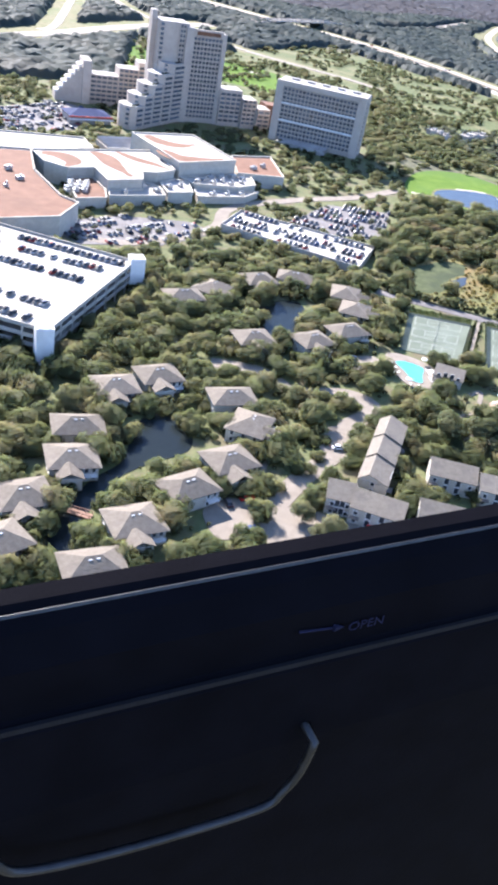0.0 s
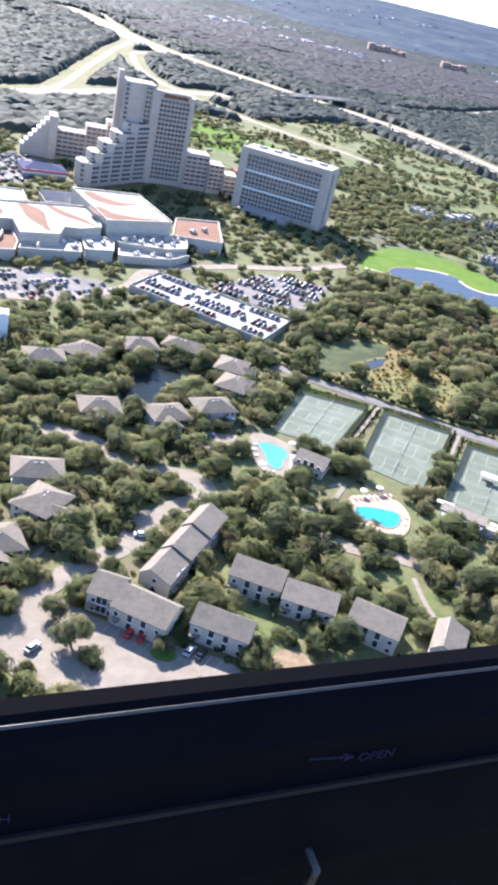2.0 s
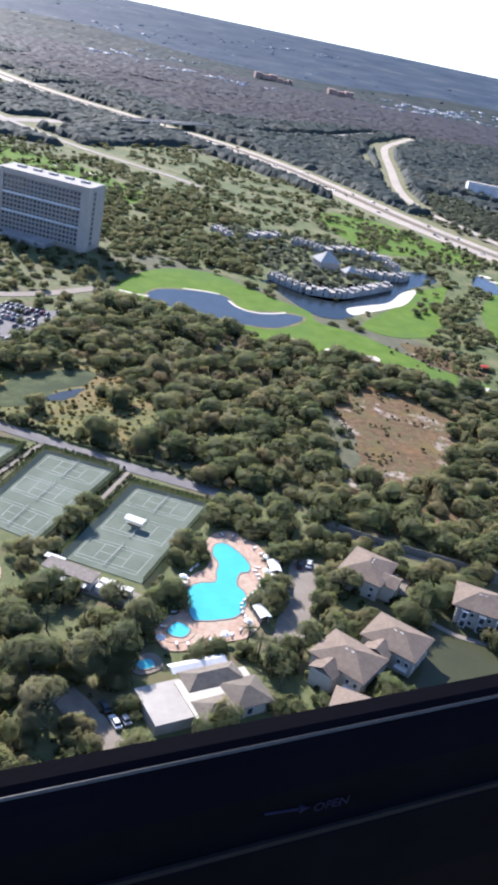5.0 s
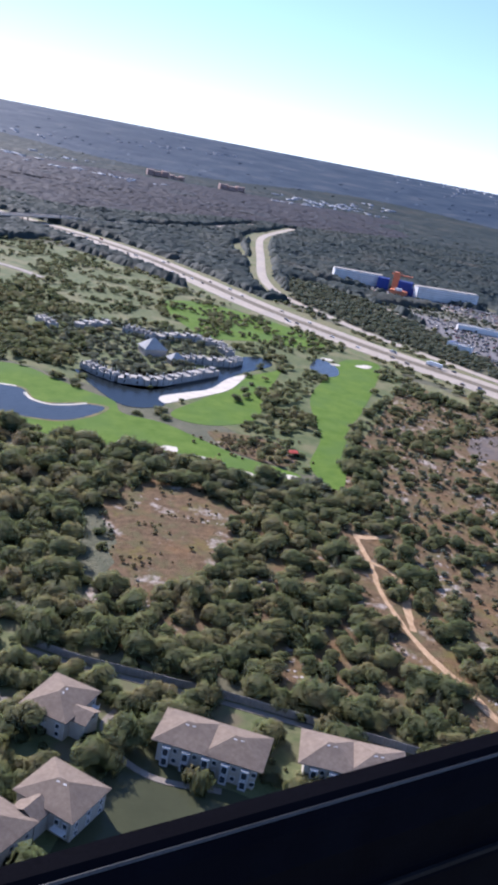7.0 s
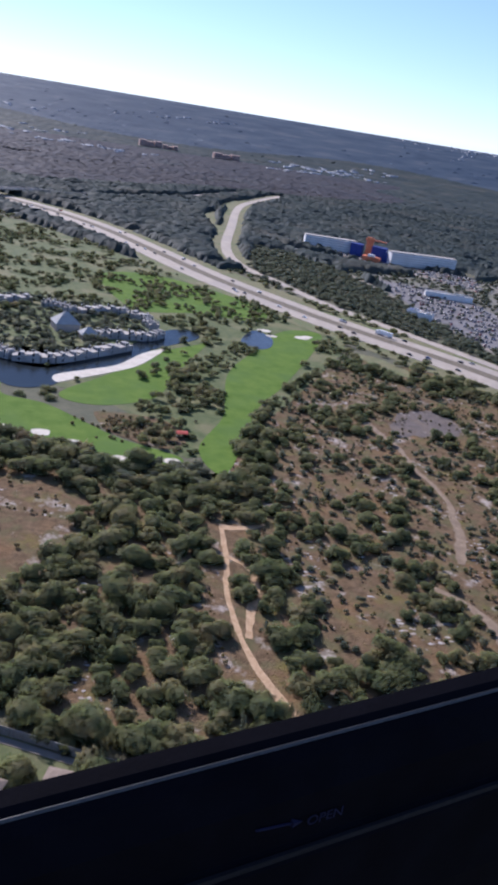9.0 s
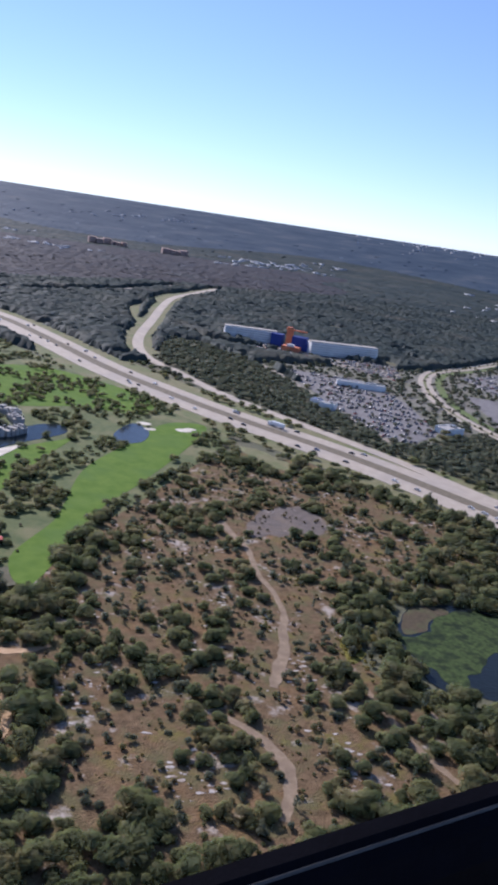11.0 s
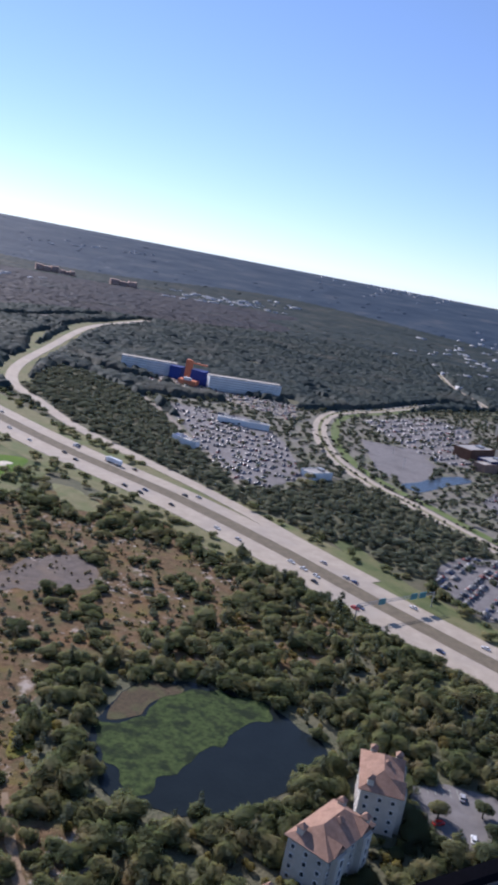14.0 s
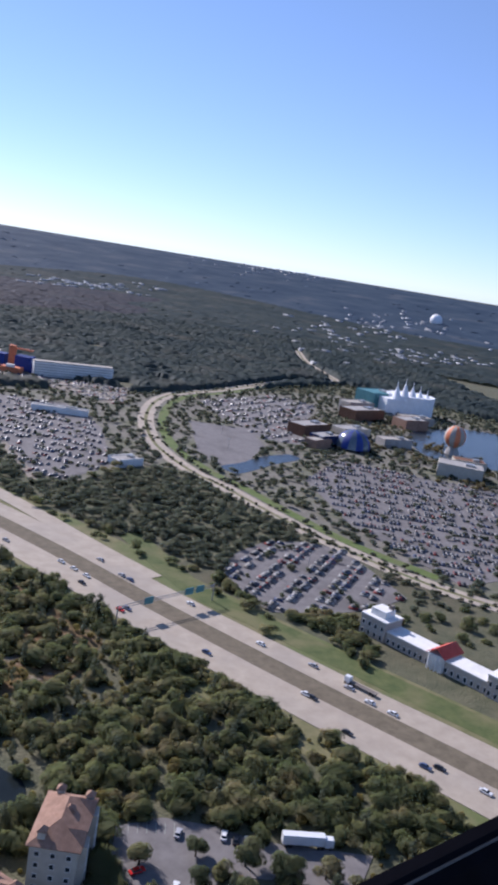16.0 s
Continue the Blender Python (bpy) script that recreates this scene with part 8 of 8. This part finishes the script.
for x, y, s in ((172, 243, 1.75), (167, 224, 1.6), (181, 248, 1.6), (186, 262, 1.3), (161, 238, 1.7), (157, 254, 1.3), (112, 253, 1.5), (99, 250, 1.5), (245, 292, 1.3), (231.5, 264, 1.2), (119, 206, 1.2), (178, 271, 1.1)):
    copy_thing(TREES[int(rng.integers(5))], pose(x, y, 0, 0, 0, 31 * x) @ Matrix.Diagonal((s, s, s * 1.15, 1)))
wood("motorway_wood", [spot(q, 3.8, 6.4, 0.8) for q in pick(STRIP, 7.0, 0.97)], MID_KIND, M_PINE, "dark green wood beyond the motorway")
wood("hotel_trees", [spot(q, 3.0, 5.5) for q in pick(HOTEL, 8.0, 0.8)], MID_KIND, M_OAK, "trees round the hotel and its car parks")
wood("garden_trees", [spot(q, 3.4, 6.0) for q in pick(GARDENS, 6.2, 0.9, clump=(26, -0.16))], MID_KIND, M_OAK, "oaks in the grounds behind the hotel")
wood("resort_trees", [spot(q, 2.8, 5.2) for q in pick(RESORT, 7.0, 0.8)], MID_KIND, M_PINE, "dark trees round white-roofed holiday blocks")
golf = pick(GOLF, 6.4, 0.8, clump=(30, -0.06))
wood("golf_trees", [spot(q, 1.8, 5.0) for q in golf if not within(RESORT, q)], MID_KIND, M_OAK, "scattered trees on the golf course")
wood("golf_clump", [spot(q, 3.0, 5.4) for q in [(362 + rng.normal() * 9, 618 + rng.normal() * 20) for k in range(60)]], MID_KIND, M_OAK, "grey clump of trees between two fairways")
wood("waste_bushes", [spot(q, 1.0, 2.4) for q in [(338 + rng.normal() * 12, 536 + rng.normal() * 9) for k in range(110)]], SHRUB_KIND, M_RUSSET, "brown shrubs on a sandy waste area", "bushes")
wood("golf_edge_trees", [spot(q, 3.0, 5.0) for q in pick([(262, 512), (345, 494), (368, 490), (380, 470), (330, 470), (262, 490)], 6.0, 0.95)], NEAR_KIND, M_PINE, "dark oaks along the edge of the golf course")
for x, y, s in ((632, 430, 1.0), (648, 432, 0.9), (661, 427, 1.25), (671, 422, 1.3), (640, 407, 1.3), (655, 412, 1.3), (682, 420, 1.1), (690, 412, 1.2), (646, 420, 0.9), (628, 408, 1.2), (626, 416, 0.9), (74, 191, 0.75), (52, 188, 1.2), (46, 196, 0.9), (604, 414, 0.8), (622, 440, 0.8), (574, 410, 0.9)):
    copy_thing(TREES[int(rng.integers(5))], pose(x, y, 0, 0, 0, 40 * x) @ Matrix.Diagonal((s, s, s, 1)))
edge = [(-34 + 24 * u, 266 + 76 * u) for u in np.linspace(0, 1, 15)]
wood("garage_trees", [(x + 4.5 + rng.normal() * 0.8, y - 3 + rng.normal(), -1.5, rng.uniform(4.2, 5.4), 1.7) for x, y in edge] + [(x + 14 + rng.normal() * 2, y - 5 + rng.normal(), -1.5, rng.uniform(4, 6.5), 1.1) for x, y in edge] + [(-80 + 4.6 * k, 372 - 1.4 * k + rng.normal(), -1.5, rng.uniform(3.5, 5), 1.2) for k in range(14)], NEAR_KIND, M_OAK, "tall oaks screening the parking garage")
wood("deck_trees", [(24 + 4.4 * k + rng.normal(), 424 - 2.2 * k + rng.normal() * 1.5 - 4 * (k % 2), -1, rng.uniform(3.2, 5.0), 1.1) for k in range(17)], NEAR_KIND, M_OAK, "oaks in front of the low parking deck")
wood("street_trees", [(x + rng.normal() * 1.5, y + rng.normal() * 1.5, -1.2, rng.uniform(3.5, 5.5), 1.0) for x, y in ((31, 279), (44, 288), (58, 268), (72, 282), (84, 262), (73, 246), (54, 229), (66, 230), (37, 208), (30, 196), (44, 174), (60, 184), (49, 219), (60, 260), (120, 247), (140, 257), (152, 240), (166, 244), (175, 222), (186, 216), (108, 260), (118, 258))], NEAR_KIND, M_OAK, "oaks leaning over the resort streets")
lot_trees = []
for points, layout, fill, z in LOTS:
    if layout and z < 1:
        xs, ys = [p[0] for p in points], [p[1] for p in points]
        for k in range(int((max(xs) - min(xs)) * (max(ys) - min(ys)) / 230)):
            q = (rng.uniform(min(xs), max(xs)), rng.uniform(min(ys), max(ys)))
            if within(points, q) and within(VIEW, q):
                lot_trees.append(q)
wood("lot_trees", [spot(q, 1.8, 3.4) for q in lot_trees], MID_KIND, M_PINE, "small trees on islands in the car parks")
wood("leisure_trees", [spot(q, 2.4, 4.6) for c in ((1000, 885), (1022, 925), (958, 1000), (935, 1040), (1010, 1085), (985, 960), (1045, 1140), (960, 1090), (1035, 1010)) for q in [(c[0] + rng.normal() * 20, c[1] + rng.normal() * 16) for k in range(22)]], MID_KIND, M_RUSSET, "brownish trees between the leisure park buildings")
line = offset_line(curve(BOULEVARD, False, 12), 0.0)
wood("boulevard_trees", [spot((p.x + rng.normal() * 0.6 + d * math.cos(p.y / 90), p.y + rng.normal() * 3), 1.6, 2.8) for p in line if p.y < 1420 for d in (-12.5, 12.5, 0) if rng.uniform() < 0.55], MID_KIND, M_PINE, "small street trees along the boulevard")
parks = pick(PARKS, 8.6, 0.8)
wood("park_trees", [spot(q, 2.6, 4.8) for q in parks if not within(STRIP, q)], MID_KIND, M_PINE, "trees between the car parks")
zones = [WOOD_DENSE, SCRUB, POND_WOOD, HOUSES, HOTEL, GOLF, RESORT, GARDENS, STRIP, PARKS]
wild = [q for q in pick([(-60, 560), (-60, 1010), (1450, 1010), (1450, 560)], 10.4, 0.9) if not any(within(z, q) for z in zones)]
wood("roadside_wood", [spot(q, 3.0, 6.4, 0.9) for q in wild], MID_KIND, M_OAK, "grey-green wood along the motorway")


def wood_roof(name, step, region, material, label, low, high):
    """The closed roof of a wood seen from afar: an uneven sheet of crowns with gaps where anything else stands."""
    gx, gy = np.meshgrid(np.arange(-620, 1450, step), np.arange(560, 2060, step))
    x, y = gx + rng.uniform(-0.42, 0.42, gx.shape) * step, gy + rng.uniform(-0.42, 0.42, gy.shape) * step
    i, j = np.clip(((x - X0) / CELL).astype(int), 0, NX - 1), np.clip(((y - Y0) / CELL).astype(int), 0, NY - 1)
    free = ~taken[j, i] & inside(VIEW, x, y) & region(x, y)
    for zone in zones:
        free &= ~inside(zone, x, y)
    hills = np.array([noise.noise((u / 55, w / 55, 3)) for u, w in zip(x.ravel(), y.ravel())]).reshape(x.shape)
    free &= hills > -0.5
    z = np.where(free, low + (high - low) * rng.uniform(0, 1, x.shape) ** 1.3 + 2.2 * hills, -1.5)
    n = x.shape[1]
    v = np.stack([x, y, z], 2).reshape(-1, 3)
    a = (np.arange(x.shape[0] - 1)[:, None] * n + np.arange(n - 1)[None, :]).ravel()
    t = np.concatenate([np.stack([a, a + 1, a + n + 1], 1), np.stack([a, a + n + 1, a + n], 1)])
    t = t[free.ravel()[t].any(1)]
    used, back = np.unique(t, return_inverse=True)
    tagged(new(name, arrays_mesh(name, v[used], back.reshape(-1, 3), material, np.ones(len(t), bool))), label, "trees", kind="stuff")


def in_cypress(x, y):
    return inside(CYPRESS, x + 50 * np.sin(y / 70), y)


wood_roof("wild_wood", 4.4, lambda x, y: ~in_cypress(x, y) & ((y > 1010) | (x < -60)), M_FARWOOD_HAZE, "dark green woods stretching away behind the motorway", 3.8, 8.0)
wood_roof("cypress_flat", 5.5, in_cypress, M_CYPRESS, "brown leafless cypress swamp in the distance, greyed by painted haze", 3.0, 6.0)


def far_canopy():
    """The roof of far woods: a broken sheet of crowns, from two kilometres out to the skyline."""
    turns, reach = 620, 150
    a = np.linspace(radians(-34), radians(62), turns)
    r = 1930 * (4700 / 1930) ** np.linspace(0, 1, reach)
    A, R = np.meshgrid(a, r)
    A = A + rng.uniform(-0.4, 0.4, A.shape) * (a[1] - a[0])
    R = R * (1 + rng.uniform(-0.4, 0.4, R.shape) * 0.006)
    x, y = MID.x + R * np.sin(A), MID.y + R * np.cos(A)
    s = np.clip((R - 2500) / 2100, 0, 1)
    z = 118 * s * s * (3 - 2 * s) + rng.uniform(2.5, np.interp(R, [1900, 2600, 3400], [7.0, 5.0, 3.2]), x.shape)
    v = np.stack([x, y, z], 2).reshape(-1, 3)
    i = (np.arange(reach - 1)[:, None] * turns + np.arange(turns - 1)[None, :]).ravel()
    t = np.concatenate([np.stack([i, i + 1, i + turns + 1], 1), np.stack([i, i + turns + 1, i + turns], 1)])
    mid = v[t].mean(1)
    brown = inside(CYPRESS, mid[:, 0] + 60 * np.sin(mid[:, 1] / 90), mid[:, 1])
    # Past about 3 km the crowns switch to the haze-coloured tones.
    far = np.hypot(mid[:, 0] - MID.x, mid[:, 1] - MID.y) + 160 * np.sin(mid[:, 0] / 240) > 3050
    tagged(new("skyline_woods", arrays_mesh("skyline_woods", v, t[far & ~brown], M_SKYLINE_HAZE, np.ones((far & ~brown).sum(), bool))), "skyline woods with haze put into their blue-grey colour", "trees", kind="stuff")
    brown |= far
    tagged(new("far_woods", arrays_mesh("far_woods", v, t[~brown], M_FARWOOD_HAZE)), "dark woods reaching to the skyline, haze in their blue-green", "trees", kind="stuff")
    tagged(new("far_cypress", arrays_mesh("far_cypress", v, t[brown & ~far], M_CYPRESS)), "broad brown cypress swamp in the distance, haze in its colour", "trees", kind="stuff")


far_canopy()


# ---------------------------------------------------------------- the aircraft's door, along which the eye travels
def door_sill():
    """Black door panel below the open window: a lip, a rounded ledge, a lower rib; stretched straight beside the whole
    course.
    """
    along = SPEED.normalized()
    out = Vector((-SPEED.y, SPEED.x, 0)).normalized()
    up = along.cross(out) * -1 if along.cross(out).z < 0 else along.cross(out)
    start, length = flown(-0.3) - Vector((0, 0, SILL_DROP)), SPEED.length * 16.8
    thing = holder("helicopter_door", 0, 0, 0, 0, "black helicopter door below the open window, lip highlight painted pale", "aircraft door")

    def strip(name, profile, material, label=""):
        bm = bmesh.new()
        rings = [[bm.verts.new(start + along * s + out * a + up * b) for a, b in profile] for s in (0, length)]
        n = len(profile)
        for k in range(n):
            bm.faces.new((rings[0][k], rings[0][(k + 1) % n], rings[1][(k + 1) % n], rings[1][k]))
        bm.faces.new(rings[0]), bm.faces.new(rings[1][::-1])
        bmesh.ops.recalc_face_normals(bm, faces=bm.faces)
        return part(name, bm, material, thing, label)

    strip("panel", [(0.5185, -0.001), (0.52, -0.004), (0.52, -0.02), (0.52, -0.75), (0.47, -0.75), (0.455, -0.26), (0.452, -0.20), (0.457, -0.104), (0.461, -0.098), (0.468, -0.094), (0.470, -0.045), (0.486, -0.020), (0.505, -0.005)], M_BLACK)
    # The lip's highlight is laid on as a thin paler strip.
    strip("lip", [(0.4990, -0.0096), (0.4975, -0.0112), (0.4960, -0.0116), (0.4975, -0.0092)], M_EDGE, "pale strip painted as highlight on the lip")
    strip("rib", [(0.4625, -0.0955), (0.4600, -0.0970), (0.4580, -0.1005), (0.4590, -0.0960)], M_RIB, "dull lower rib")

    # one real handle and lettering, copies added along the panel per half-second flown
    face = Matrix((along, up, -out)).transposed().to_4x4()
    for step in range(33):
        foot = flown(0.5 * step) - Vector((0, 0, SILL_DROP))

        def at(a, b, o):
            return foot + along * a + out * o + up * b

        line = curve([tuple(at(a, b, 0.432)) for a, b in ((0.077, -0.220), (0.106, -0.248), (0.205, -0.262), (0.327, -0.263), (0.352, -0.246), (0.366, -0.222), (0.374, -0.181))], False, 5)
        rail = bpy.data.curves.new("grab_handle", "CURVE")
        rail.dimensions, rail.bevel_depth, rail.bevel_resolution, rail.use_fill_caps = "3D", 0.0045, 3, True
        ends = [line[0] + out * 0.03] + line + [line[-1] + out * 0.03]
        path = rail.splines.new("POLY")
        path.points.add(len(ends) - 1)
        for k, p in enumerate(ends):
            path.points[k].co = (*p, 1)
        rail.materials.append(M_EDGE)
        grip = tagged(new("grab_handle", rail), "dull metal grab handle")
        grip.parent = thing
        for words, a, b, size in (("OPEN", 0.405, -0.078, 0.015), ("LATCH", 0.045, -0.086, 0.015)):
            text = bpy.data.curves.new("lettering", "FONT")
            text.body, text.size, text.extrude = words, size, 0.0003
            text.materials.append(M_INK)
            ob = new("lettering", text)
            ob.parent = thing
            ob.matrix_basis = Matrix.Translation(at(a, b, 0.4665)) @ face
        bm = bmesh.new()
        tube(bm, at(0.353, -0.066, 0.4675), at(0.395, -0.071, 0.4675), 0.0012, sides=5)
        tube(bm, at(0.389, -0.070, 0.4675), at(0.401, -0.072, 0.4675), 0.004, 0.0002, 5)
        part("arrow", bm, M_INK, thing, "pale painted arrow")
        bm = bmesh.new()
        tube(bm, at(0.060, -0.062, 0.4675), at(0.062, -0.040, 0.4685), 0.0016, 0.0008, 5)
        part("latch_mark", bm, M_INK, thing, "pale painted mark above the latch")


door_sill()
